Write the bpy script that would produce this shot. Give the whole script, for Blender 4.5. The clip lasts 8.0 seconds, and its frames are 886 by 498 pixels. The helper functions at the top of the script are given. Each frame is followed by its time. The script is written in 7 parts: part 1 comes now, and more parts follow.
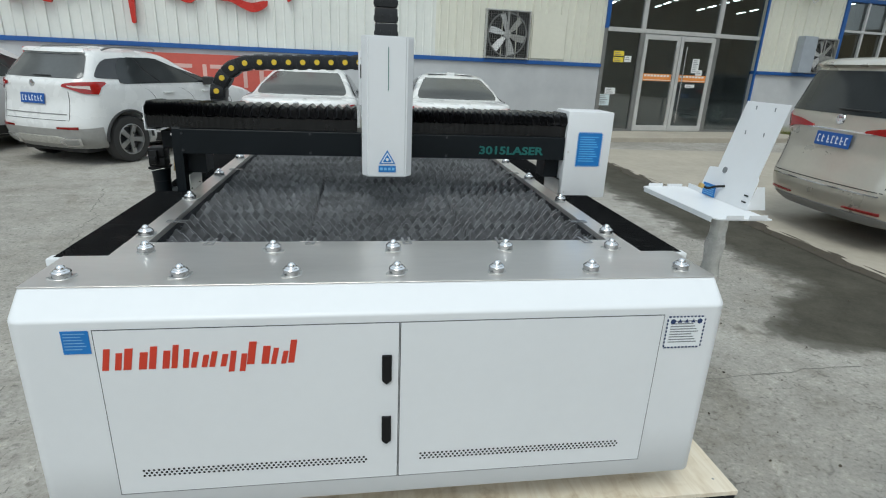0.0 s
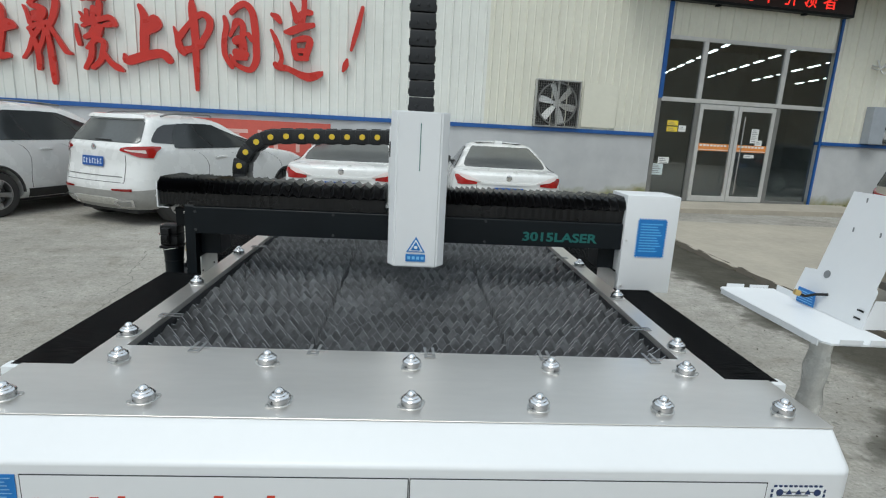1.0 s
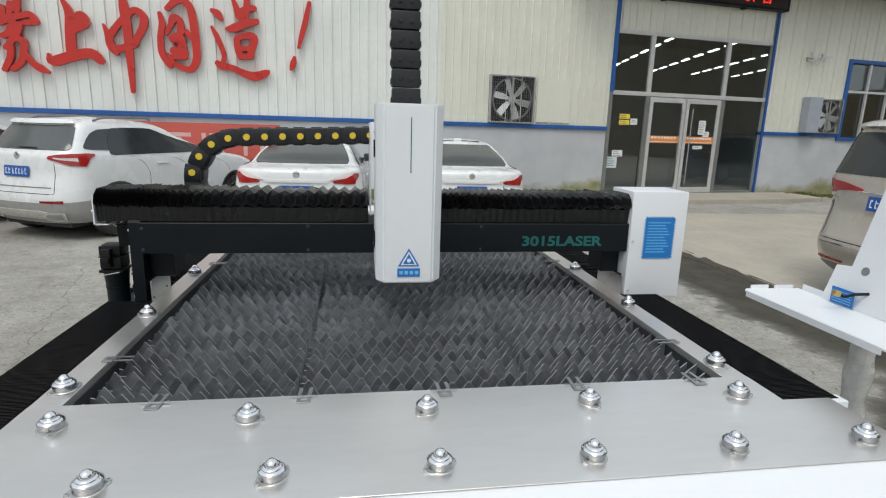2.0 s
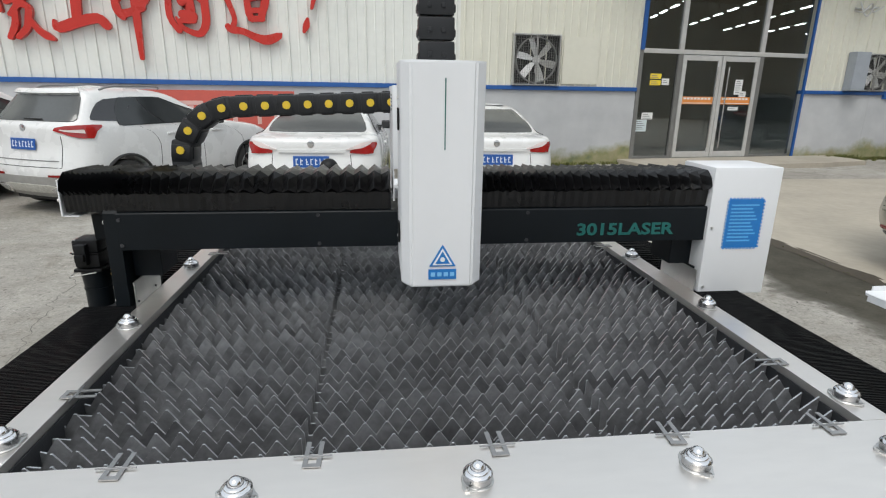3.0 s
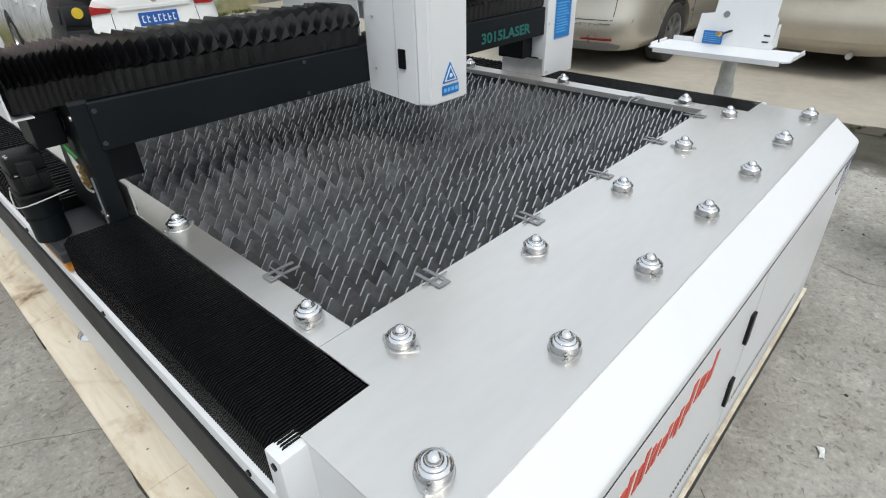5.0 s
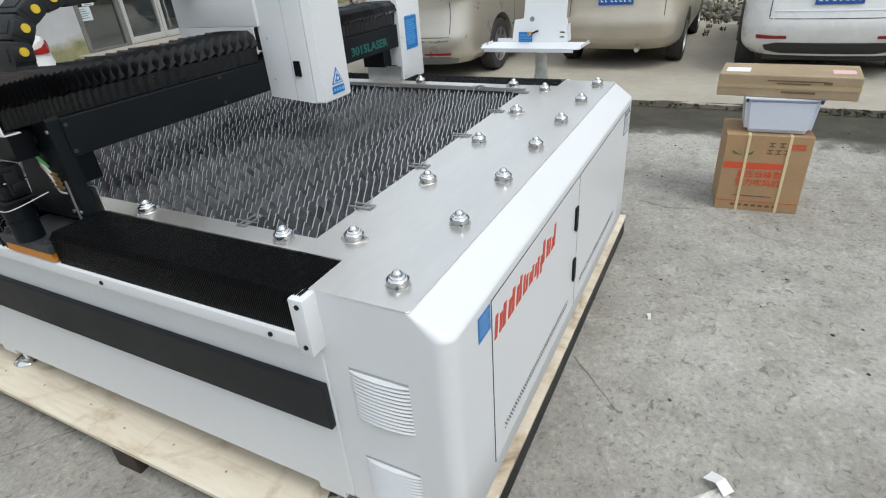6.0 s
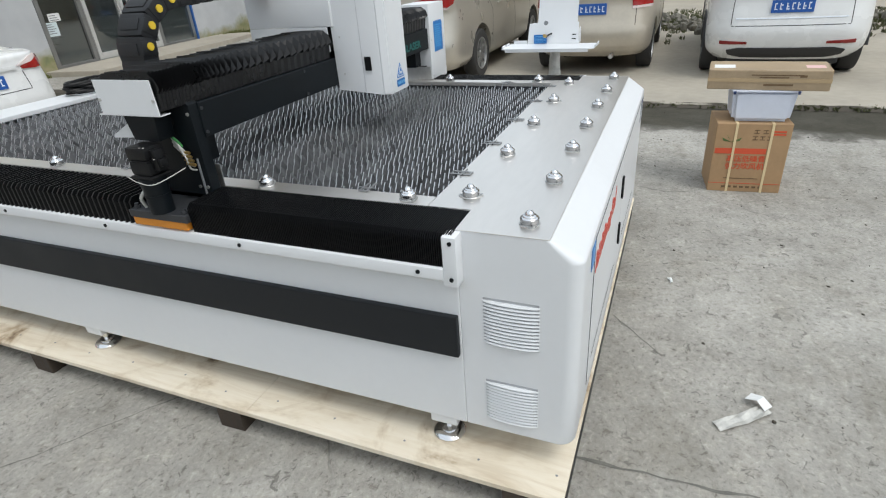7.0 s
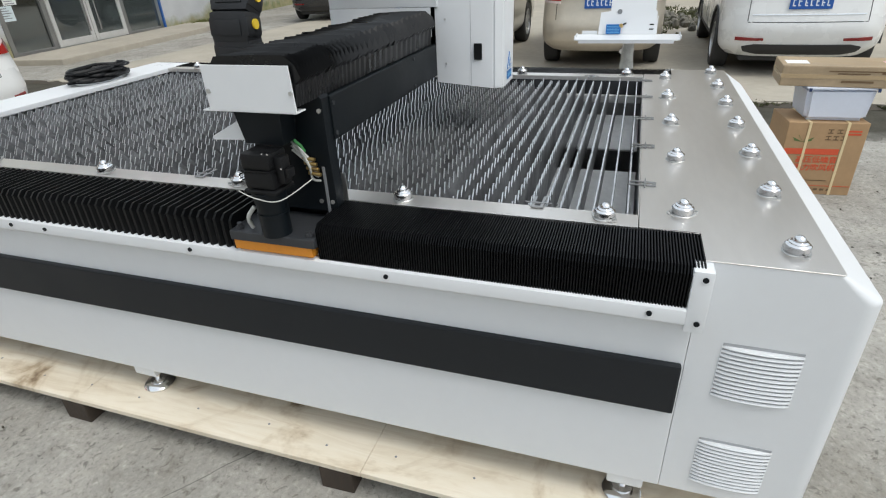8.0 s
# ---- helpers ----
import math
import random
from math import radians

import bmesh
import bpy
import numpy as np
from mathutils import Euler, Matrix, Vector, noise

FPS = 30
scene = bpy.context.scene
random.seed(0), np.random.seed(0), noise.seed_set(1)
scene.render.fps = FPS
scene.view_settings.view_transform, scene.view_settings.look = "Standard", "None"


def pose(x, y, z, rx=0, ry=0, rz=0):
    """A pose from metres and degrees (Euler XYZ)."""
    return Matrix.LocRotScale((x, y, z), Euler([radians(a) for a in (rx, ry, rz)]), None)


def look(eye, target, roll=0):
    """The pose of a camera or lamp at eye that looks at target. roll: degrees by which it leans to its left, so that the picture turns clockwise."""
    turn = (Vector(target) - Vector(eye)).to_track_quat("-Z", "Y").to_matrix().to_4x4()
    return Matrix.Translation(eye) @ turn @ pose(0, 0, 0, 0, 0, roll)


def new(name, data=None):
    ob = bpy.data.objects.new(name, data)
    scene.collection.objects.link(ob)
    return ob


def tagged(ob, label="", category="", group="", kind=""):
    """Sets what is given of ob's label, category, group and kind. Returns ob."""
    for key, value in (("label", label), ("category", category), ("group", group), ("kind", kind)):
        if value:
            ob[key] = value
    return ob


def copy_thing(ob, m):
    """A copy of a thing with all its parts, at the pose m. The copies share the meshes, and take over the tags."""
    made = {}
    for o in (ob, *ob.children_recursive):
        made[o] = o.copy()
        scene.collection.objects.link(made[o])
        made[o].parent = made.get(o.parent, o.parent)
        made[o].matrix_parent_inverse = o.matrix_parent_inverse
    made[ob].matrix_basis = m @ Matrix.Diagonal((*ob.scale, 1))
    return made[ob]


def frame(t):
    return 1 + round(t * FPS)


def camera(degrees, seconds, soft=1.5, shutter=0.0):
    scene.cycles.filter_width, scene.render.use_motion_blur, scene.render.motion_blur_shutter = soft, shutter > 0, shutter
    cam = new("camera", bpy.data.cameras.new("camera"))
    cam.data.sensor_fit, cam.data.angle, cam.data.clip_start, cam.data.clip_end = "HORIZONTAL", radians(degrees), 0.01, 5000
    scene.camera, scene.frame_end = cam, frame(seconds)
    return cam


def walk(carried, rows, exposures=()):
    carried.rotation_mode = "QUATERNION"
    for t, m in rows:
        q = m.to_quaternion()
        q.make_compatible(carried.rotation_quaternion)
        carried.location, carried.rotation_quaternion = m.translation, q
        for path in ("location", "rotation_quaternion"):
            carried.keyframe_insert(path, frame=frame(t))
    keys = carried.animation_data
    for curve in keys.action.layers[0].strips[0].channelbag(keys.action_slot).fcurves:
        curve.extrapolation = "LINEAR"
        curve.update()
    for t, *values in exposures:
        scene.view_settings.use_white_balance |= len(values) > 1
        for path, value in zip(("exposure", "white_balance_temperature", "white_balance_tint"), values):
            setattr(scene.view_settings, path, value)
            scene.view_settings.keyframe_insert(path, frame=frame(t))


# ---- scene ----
cam = camera(78.5, 8.0, soft=1.15)
PATH = [
    (0, (-0.113, -1.512, 1.611), (0.184, 0.358, 0.966), 2.5),
    (0.5, (-0.018, -1.297, 1.638), (0.202, 0.607, 1.066), 3.2),
    (1, (-0.021, -1.141, 1.662), (0.105, 0.806, 1.224), 3.0),
    (1.2, (-0.056, -1.075, 1.675), (0.066, 0.893, 1.336), 2.6),
    (2.3, (-0.161, -0.726, 1.633), (0.17, 1.183, 1.138), 1.7),
    (2.5, (-0.145, -0.625, 1.634), (0.15, 1.281, 1.105), 1.3),
    (3, (-0.165, -0.459, 1.639), (0.063, 1.448, 1.081), 0.8),
    (3.5, (-0.446, -0.411, 1.609), (0.041, 1.393, 0.895), 0.5),
    (4, (-0.757, -0.337, 1.615), (0.13, 1.243, 0.769), 1.1),
    (4.2, (-0.859, -0.276, 1.604), (0.075, 1.273, 0.751), 1.6),
    (5.3, (-1.491, -0.221, 1.614), (-0.121, 0.8, 0.575), -3.7),
    (5.5, (-1.595, -0.317, 1.639), (-0.141, 0.642, 0.656), -5.2),
    (6, (-1.851, -0.473, 1.627), (-0.317, 0.369, 0.659), -4.5),
    (6.5, (-2.108, -0.428, 1.636), (-0.535, 0.381, 0.702), -4.6),
    (7, (-2.332, -0.207, 1.626), (-0.717, 0.513, 0.692), -4.4),
    (7.5, (-2.302, 0.095, 1.601), (-0.654, 0.728, 0.659), -3.4),
    (8, (-2.224, 0.512, 1.582), (-0.57, 1.1, 0.625), -2.9),
]
walk(cam, [(t, look(eye, target, roll)) for t, eye, target, roll in PATH],
     exposures=[(0.0, -0.16, 6200, 5), (1.0, -0.16, 6250, 6), (2.5, -0.02, 6500, 11), (4.0, 0.06, 6550, 11), (5.5, 0.05, 6400, 10), (6.5, 0.04, 6350, 10), (8.0, 0.13, 6450, 10)])

# ---- world, sun and light ----
world = bpy.data.worlds.new("overcast_sky")
scene.world = world
world.use_nodes = True
wn = world.node_tree
sky = wn.nodes.new("ShaderNodeTexSky")
sky.sky_type, sky.sun_disc = "NISHITA", False
sky.sun_elevation, sky.sun_rotation = radians(58), radians(200)
sky.air_density, sky.dust_density, sky.ozone_density = 1.0, 6.0, 1.0
wn.nodes["Background"].inputs["Strength"].default_value = 0.135
soft_white = wn.nodes.new("ShaderNodeMixRGB")
soft_white.inputs[0].default_value = 0.72
soft_white.inputs[2].default_value = (7.4, 8.1, 8.5, 1)
wn.links.new(sky.outputs[0], soft_white.inputs[1])
wn.links.new(soft_white.outputs[0], wn.nodes["Background"].inputs["Color"])
sun = new("sun", bpy.data.lights.new("sun", "SUN"))
sun.data.energy, sun.data.angle, sun.data.color = 1.3, radians(25), (0.98, 1.0, 0.96)
sun.matrix_world = look((-3, -6, 14), (0, 1.5, 0))
scene.view_settings.exposure = 0.0


# ---- materials ----
def mat(name, col, rough=0.5, metal=0.0, var=0.08, scale=6.0, bump=0.0, bscale=150.0, coat=0.0, emit=0.0, stretch=None, rvar=0.08, spec=0.5):
    """Paint, metal, rubber and so on: two scales of variation in colour, one in gloss, fine relief."""
    m = bpy.data.materials.new(name)
    m.use_nodes = True
    t = m.node_tree
    b = t.nodes["Principled BSDF"]
    co = t.nodes.new("ShaderNodeTexCoord")
    src = co.outputs["Object"]
    if stretch:
        mp = t.nodes.new("ShaderNodeMapping")
        mp.inputs["Scale"].default_value = stretch
        t.links.new(src, mp.inputs[0])
        src = mp.outputs[0]
    big, small = t.nodes.new("ShaderNodeTexNoise"), t.nodes.new("ShaderNodeTexNoise")
    big.inputs["Scale"].default_value, small.inputs["Scale"].default_value = scale, scale * 9
    big.inputs["Detail"].default_value, small.inputs["Detail"].default_value = 5, 3
    for n in (big, small):
        t.links.new(src, n.inputs["Vector"])
    add = t.nodes.new("ShaderNodeMath")
    add.operation = "MULTIPLY_ADD"
    add.inputs[1].default_value = 0.45
    t.links.new(small.outputs[0], add.inputs[0])
    t.links.new(big.outputs[0], add.inputs[2])
    mr = t.nodes.new("ShaderNodeMapRange")
    mr.inputs[1].default_value, mr.inputs[2].default_value = 0.45, 1.0
    mr.inputs[3].default_value, mr.inputs[4].default_value = 1 - var, 1 + var
    t.links.new(add.outputs[0], mr.inputs[0])
    mul = t.nodes.new("ShaderNodeVectorMath")
    mul.operation = "SCALE"
    mul.inputs[0].default_value = col[:3]
    t.links.new(mr.outputs[0], mul.inputs["Scale"])
    t.links.new(mul.outputs[0], b.inputs["Base Color"])
    rr = t.nodes.new("ShaderNodeMapRange")
    rr.inputs[1].default_value, rr.inputs[2].default_value = 0.3, 0.7
    rr.inputs[3].default_value, rr.inputs[4].default_value = max(0.02, rough - rvar), min(1, rough + rvar)
    t.links.new(big.outputs[0], rr.inputs[0])
    t.links.new(rr.outputs[0], b.inputs["Roughness"])
    b.inputs["Metallic"].default_value = metal
    b.inputs["Specular IOR Level"].default_value = spec
    b.inputs["Coat Weight"].default_value = coat
    b.inputs["Coat Roughness"].default_value = 0.06
    if emit:
        b.inputs["Emission Color"].default_value = (*col[:3], 1)
        b.inputs["Emission Strength"].default_value = emit
    if bump:
        bn, bp = t.nodes.new("ShaderNodeTexNoise"), t.nodes.new("ShaderNodeBump")
        bn.inputs["Scale"].default_value, bn.inputs["Detail"].default_value = bscale, 4
        bp.inputs["Strength"].default_value, bp.inputs["Distance"].default_value = bump, 0.004
        t.links.new(src, bn.inputs["Vector"])
        t.links.new(bn.outputs[0], bp.inputs["Height"])
        t.links.new(bp.outputs[0], b.inputs["Normal"])
    return m


def glass(name, tint, rough=0.02, gloss=1.0):
    """Thin pane: tinted see-through with a Fresnel gloss."""
    m = bpy.data.materials.new(name)
    m.use_nodes = True
    t = m.node_tree
    t.nodes.remove(t.nodes["Principled BSDF"])
    out = t.nodes["Material Output"]
    tr, gl, fr, mx = (t.nodes.new("ShaderNode" + n) for n in ("BsdfTransparent", "BsdfGlossy", "LayerWeight", "MixShader"))
    tr.inputs[0].default_value = (*tint, 1)
    gl.inputs["Roughness"].default_value = rough
    gl.inputs[0].default_value = (gloss, gloss, gloss, 1)
    fr.inputs[0].default_value = 0.5
    edge = math_out(t, "MULTIPLY_ADD", math_out(t, "POWER", fr.outputs["Facing"], 5.0), 0.88, 0.1)
    t.links.new(edge, mx.inputs[0])
    t.links.new(tr.outputs[0], mx.inputs[1])
    t.links.new(gl.outputs[0], mx.inputs[2])
    t.links.new(mx.outputs[0], out.inputs[0])
    return m


def ramp(t, src, stops):
    r = t.nodes.new("ShaderNodeValToRGB")
    while len(r.color_ramp.elements) < len(stops):
        r.color_ramp.elements.new(0.5)
    for e, (p, c) in zip(r.color_ramp.elements, stops):
        e.position, e.color = p, (*c, 1) if len(c) == 3 else c
    t.links.new(src, r.inputs[0])
    return r.outputs[0]


def noise_out(t, src, scale, detail=5, rough=0.55, dist=0.0):
    n = t.nodes.new("ShaderNodeTexNoise")
    n.inputs["Scale"].default_value, n.inputs["Detail"].default_value = scale, detail
    n.inputs["Roughness"].default_value, n.inputs["Distortion"].default_value = rough, dist
    t.links.new(src, n.inputs["Vector"])
    return n.outputs[0]


def math_out(t, op, a, b=None, c=None):
    n = t.nodes.new("ShaderNodeMath")
    n.operation = op
    for i, v in enumerate((a, b, c)):
        if v is None:
            continue
        if isinstance(v, (int, float)):
            n.inputs[i].default_value = v
        else:
            t.links.new(v, n.inputs[i])
    return n.outputs[0]


def mix_out(t, fac, a, b):
    n = t.nodes.new("ShaderNodeMixRGB")
    for i, v in enumerate((fac, a, b)):
        if isinstance(v, tuple):
            n.inputs[i].default_value = (*v, 1)
        elif isinstance(v, (int, float)):
            n.inputs[i].default_value = v
        else:
            t.links.new(v, n.inputs[i])
    return n.outputs[0]


def concrete_material():
    """Old yard concrete: patches, scuffs, pits, hair cracks, and rain water lying beside the slab edge."""
    m = bpy.data.materials.new("yard_concrete")
    m.use_nodes = True
    t = m.node_tree
    b = t.nodes["Principled BSDF"]
    co = t.nodes.new("ShaderNodeTexCoord").outputs["Object"]
    sep = t.nodes.new("ShaderNodeSeparateXYZ")
    t.links.new(co, sep.inputs[0])

    def times(a, c, f=1.0):
        n = t.nodes.new("ShaderNodeMixRGB")
        n.blend_type, n.inputs[0].default_value = "MULTIPLY", f
        t.links.new(a, n.inputs[1])
        t.links.new(c, n.inputs[2])
        return n.outputs[0]

    patches = noise_out(t, co, 0.5, 7, 0.62, 0.3)
    mid = noise_out(t, co, 4.2, 10, 0.74, 0.2)
    grit = noise_out(t, co, 48, 6, 0.72)
    pits = noise_out(t, co, 19, 4, 0.62, 1.2)
    mp_ = t.nodes.new("ShaderNodeMapping")
    mp_.inputs["Scale"].default_value, mp_.inputs["Rotation"].default_value = (1.2, 9, 1), (0, 0, 0.5)
    t.links.new(co, mp_.inputs[0])
    streak = noise_out(t, mp_.outputs[0], 1.6, 6, 0.7, 0.4)
    where = noise_out(t, co, 1.3, 4, 0.6)
    base = ramp(t, patches, [(0.3, (0.268, 0.253, 0.224)), (0.5, (0.345, 0.330, 0.300)), (0.72, (0.43, 0.414, 0.38))])
    base = times(base, ramp(t, mid, [(0.32, (0.76, 0.755, 0.74)), (0.45, (0.95, 0.95, 0.945)), (0.54, (1.02, 1.02, 1.02)), (0.67, (1.16, 1.155, 1.14))]))
    base = times(base, ramp(t, streak, [(0.34, (0.84, 0.84, 0.83)), (0.5, (1, 1, 1)), (0.66, (1.1, 1.1, 1.095))]), 0.3)
    base = times(base, ramp(t, grit, [(0.34, (0.70, 0.695, 0.685)), (0.45, (0.96, 0.96, 0.96)), (0.55, (1.02, 1.02, 1.02)), (0.66, (1.2, 1.2, 1.2))]))
    blots = noise_out(t, co, 1.7, 9, 0.7, 0.9)
    base = times(base, ramp(t, blots, [(0.34, (0.80, 0.785, 0.75)), (0.46, (0.97, 0.965, 0.955)), (0.56, (1.0, 1.0, 1.0)), (0.68, (1.08, 1.08, 1.075))]))
    scuff = noise_out(t, co, 7.5, 10, 0.78, 0.6)
    base = times(base, ramp(t, scuff, [(0.34, (0.70, 0.69, 0.67)), (0.41, (0.97, 0.97, 0.97)), (0.59, (1.0, 1.0, 1.0)), (0.65, (1.26, 1.26, 1.255)), (0.72, (1.4, 1.4, 1.4))]))
    hole = math_out(t, "MULTIPLY", ramp(t, pits, [(0.345, (1, 1, 1)), (0.385, (0, 0, 0))]), ramp(t, where, [(0.36, (0, 0, 0)), (0.5, (1, 1, 1))]))
    chips = noise_out(t, co, 27, 4, 0.66, 0.7)
    base = times(base, ramp(t, chips, [(0.33, (0.62, 0.61, 0.59)), (0.41, (0.97, 0.97, 0.97)), (0.58, (1.0, 1.0, 1.0)), (0.67, (1.2, 1.2, 1.19))]))
    base = mix_out(t, math_out(t, "MULTIPLY", hole, 0.7), base, (0.13, 0.125, 0.11))
    # hair cracks
    warp = t.nodes.new("ShaderNodeMixRGB")
    warp.inputs[0].default_value = 0.16
    wob = t.nodes.new("ShaderNodeTexNoise")
    wob.inputs["Scale"].default_value, wob.inputs["Detail"].default_value = 2.2, 8
    t.links.new(co, wob.inputs["Vector"])
    t.links.new(co, warp.inputs[1])
    t.links.new(wob.outputs["Color"], warp.inputs[2])
    vor = t.nodes.new("ShaderNodeTexVoronoi")
    vor.feature = "DISTANCE_TO_EDGE"
    vor.inputs["Scale"].default_value = 0.42
    t.links.new(warp.outputs[0], vor.inputs["Vector"])
    line = t.nodes.new("ShaderNodeMapRange")
    line.inputs[1].default_value, line.inputs[2].default_value = 0.0, 0.002
    line.inputs[3].default_value, line.inputs[4].default_value = 1, 0
    t.links.new(vor.outputs[0], line.inputs[0])
    broken = ramp(t, noise_out(t, co, 0.9, 3), [(0.57, (0, 0, 0)), (0.63, (1, 1, 1))])
    crack = math_out(t, "MULTIPLY", line.outputs[0], broken)
    cracked = mix_out(t, math_out(t, "MULTIPLY", crack, 0.55), base, (0.1, 0.095, 0.085))
    # rain water: a strip along the slab edge with one tongue that reaches further out
    bell = math_out(t, "POWER", 2.718, math_out(t, "MULTIPLY", -1.0, math_out(t, "POWER", math_out(t, "ABSOLUTE", math_out(t, "MULTIPLY_ADD", sep.outputs[1], 2.6, -3.75)), 2.0)))
    reach = math_out(t, "MULTIPLY_ADD", bell, 0.85, math_out(t, "ADD", sep.outputs[0], -3.3))
    ragged = math_out(t, "MULTIPLY_ADD", noise_out(t, co, 1.5, 7, 0.68), 1.3, -0.65)
    edge = math_out(t, "ADD", reach, ragged)
    wet = ramp(t, edge, [(0.0, (0, 0, 0)), (0.1, (0.7, 0.7, 0.7)), (0.3, (1, 1, 1))])
    cut = t.nodes.new("ShaderNodeMapRange")
    cut.inputs[1].default_value, cut.inputs[2].default_value = 4.35, 4.5
    cut.inputs[3].default_value, cut.inputs[4].default_value = 1, 0
    t.links.new(sep.outputs[0], cut.inputs[0])
    wet = math_out(t, "MULTIPLY", wet, cut.outputs[0])
    mud = ramp(t, noise_out(t, co, 3.0, 6, 0.7), [(0.3, (0.036, 0.034, 0.026)), (0.7, (0.075, 0.07, 0.055))])
    col = mix_out(t, math_out(t, "MULTIPLY", wet, 0.93), cracked, mud)
    t.links.new(col, b.inputs["Base Color"])
    t.links.new(mix_out(t, wet, (0.86, 0.86, 0.86), (0.62, 0.62, 0.62)), b.inputs["Roughness"])
    t.links.new(mix_out(t, wet, (0.3, 0.3, 0.3), (0.03, 0.03, 0.03)), b.inputs["Specular IOR Level"])
    bp = t.nodes.new("ShaderNodeBump")
    bp.inputs["Distance"].default_value = 0.014
    t.links.new(math_out(t, "SUBTRACT", 0.5, math_out(t, "MULTIPLY", wet, 0.42)), bp.inputs["Strength"])
    h = math_out(t, "ADD", math_out(t, "ADD", math_out(t, "MULTIPLY", grit, 0.4), math_out(t, "MULTIPLY", chips, 0.9)), math_out(t, "SUBTRACT", mid, math_out(t, "ADD", math_out(t, "MULTIPLY", crack, 1.5), math_out(t, "MULTIPLY", hole, 0.5))))
    t.links.new(h, bp.inputs["Height"])
    t.links.new(bp.outputs[0], b.inputs["Normal"])
    return m


def plywood_material():
    """Pale plywood with long wavy grain and brown knots."""
    m = bpy.data.materials.new("plywood")
    m.use_nodes = True
    t = m.node_tree
    b = t.nodes["Principled BSDF"]
    co = t.nodes.new("ShaderNodeTexCoord").outputs["Object"]
    mp = t.nodes.new("ShaderNodeMapping")
    mp.inputs["Scale"].default_value = (9, 0.9, 9)
    t.links.new(co, mp.inputs[0])
    g = noise_out(t, mp.outputs[0], 2.2, 6, 0.6, 1.6)
    big = noise_out(t, co, 1.9, 5, 0.6, 1.4)
    base = ramp(t, g, [(0.3, (0.64, 0.55, 0.425)), (0.5, (0.74, 0.665, 0.54)), (0.75, (0.79, 0.73, 0.62))])
    dark = ramp(t, big, [(0.32, (0.22, 0.15, 0.09)), (0.36, (0.5, 0.42, 0.33)), (0.41, (0.8, 0.75, 0.69)), (0.48, (0.98, 0.97, 0.95)), (0.6, (1.02, 1.02, 1.02))])
    mul = t.nodes.new("ShaderNodeMixRGB")
    mul.blend_type, mul.inputs[0].default_value = "MULTIPLY", 0.9
    t.links.new(base, mul.inputs[1])
    t.links.new(dark, mul.inputs[2])
    t.links.new(mul.outputs[0], b.inputs["Base Color"])
    b.inputs["Roughness"].default_value = 0.72
    bp = t.nodes.new("ShaderNodeBump")
    bp.inputs["Strength"].default_value, bp.inputs["Distance"].default_value = 0.25, 0.003
    t.links.new(g, bp.inputs["Height"])
    t.links.new(bp.outputs[0], b.inputs["Normal"])
    return m


def mossy_wall_material():
    """Blue-grey painted render with moss and algae blooms of their own outline."""
    m = bpy.data.materials.new("grey_render")
    m.use_nodes = True
    t = m.node_tree
    b = t.nodes["Principled BSDF"]
    co = t.nodes.new("ShaderNodeTexCoord").outputs["Object"]
    sep = t.nodes.new("ShaderNodeSeparateXYZ")
    t.links.new(co, sep.inputs[0])
    base = ramp(t, noise_out(t, co, 1.4, 5), [(0.3, (0.43, 0.44, 0.455)), (0.7, (0.52, 0.53, 0.54))])
    low = t.nodes.new("ShaderNodeMapRange")
    low.inputs[1].default_value, low.inputs[2].default_value = 0.0, 0.95
    low.inputs[3].default_value, low.inputs[4].default_value = 0.5, -0.35
    t.links.new(sep.outputs[2], low.inputs[0])
    f = math_out(t, "ADD", noise_out(t, co, 0.9, 5, 0.62), low.outputs[0])
    moss = ramp(t, f, [(0.62, (0, 0, 0)), (0.85, (1, 1, 1))])
    mossc = ramp(t, noise_out(t, co, 3.5, 4), [(0.35, (0.30, 0.26, 0.12)), (0.55, (0.2, 0.2, 0.05)), (0.7, (0.1, 0.13, 0.03))])
    t.links.new(mix_out(t, math_out(t, "MULTIPLY", moss, 0.85), base, mossc), b.inputs["Base Color"])
    b.inputs["Roughness"].default_value = 0.85
    return m


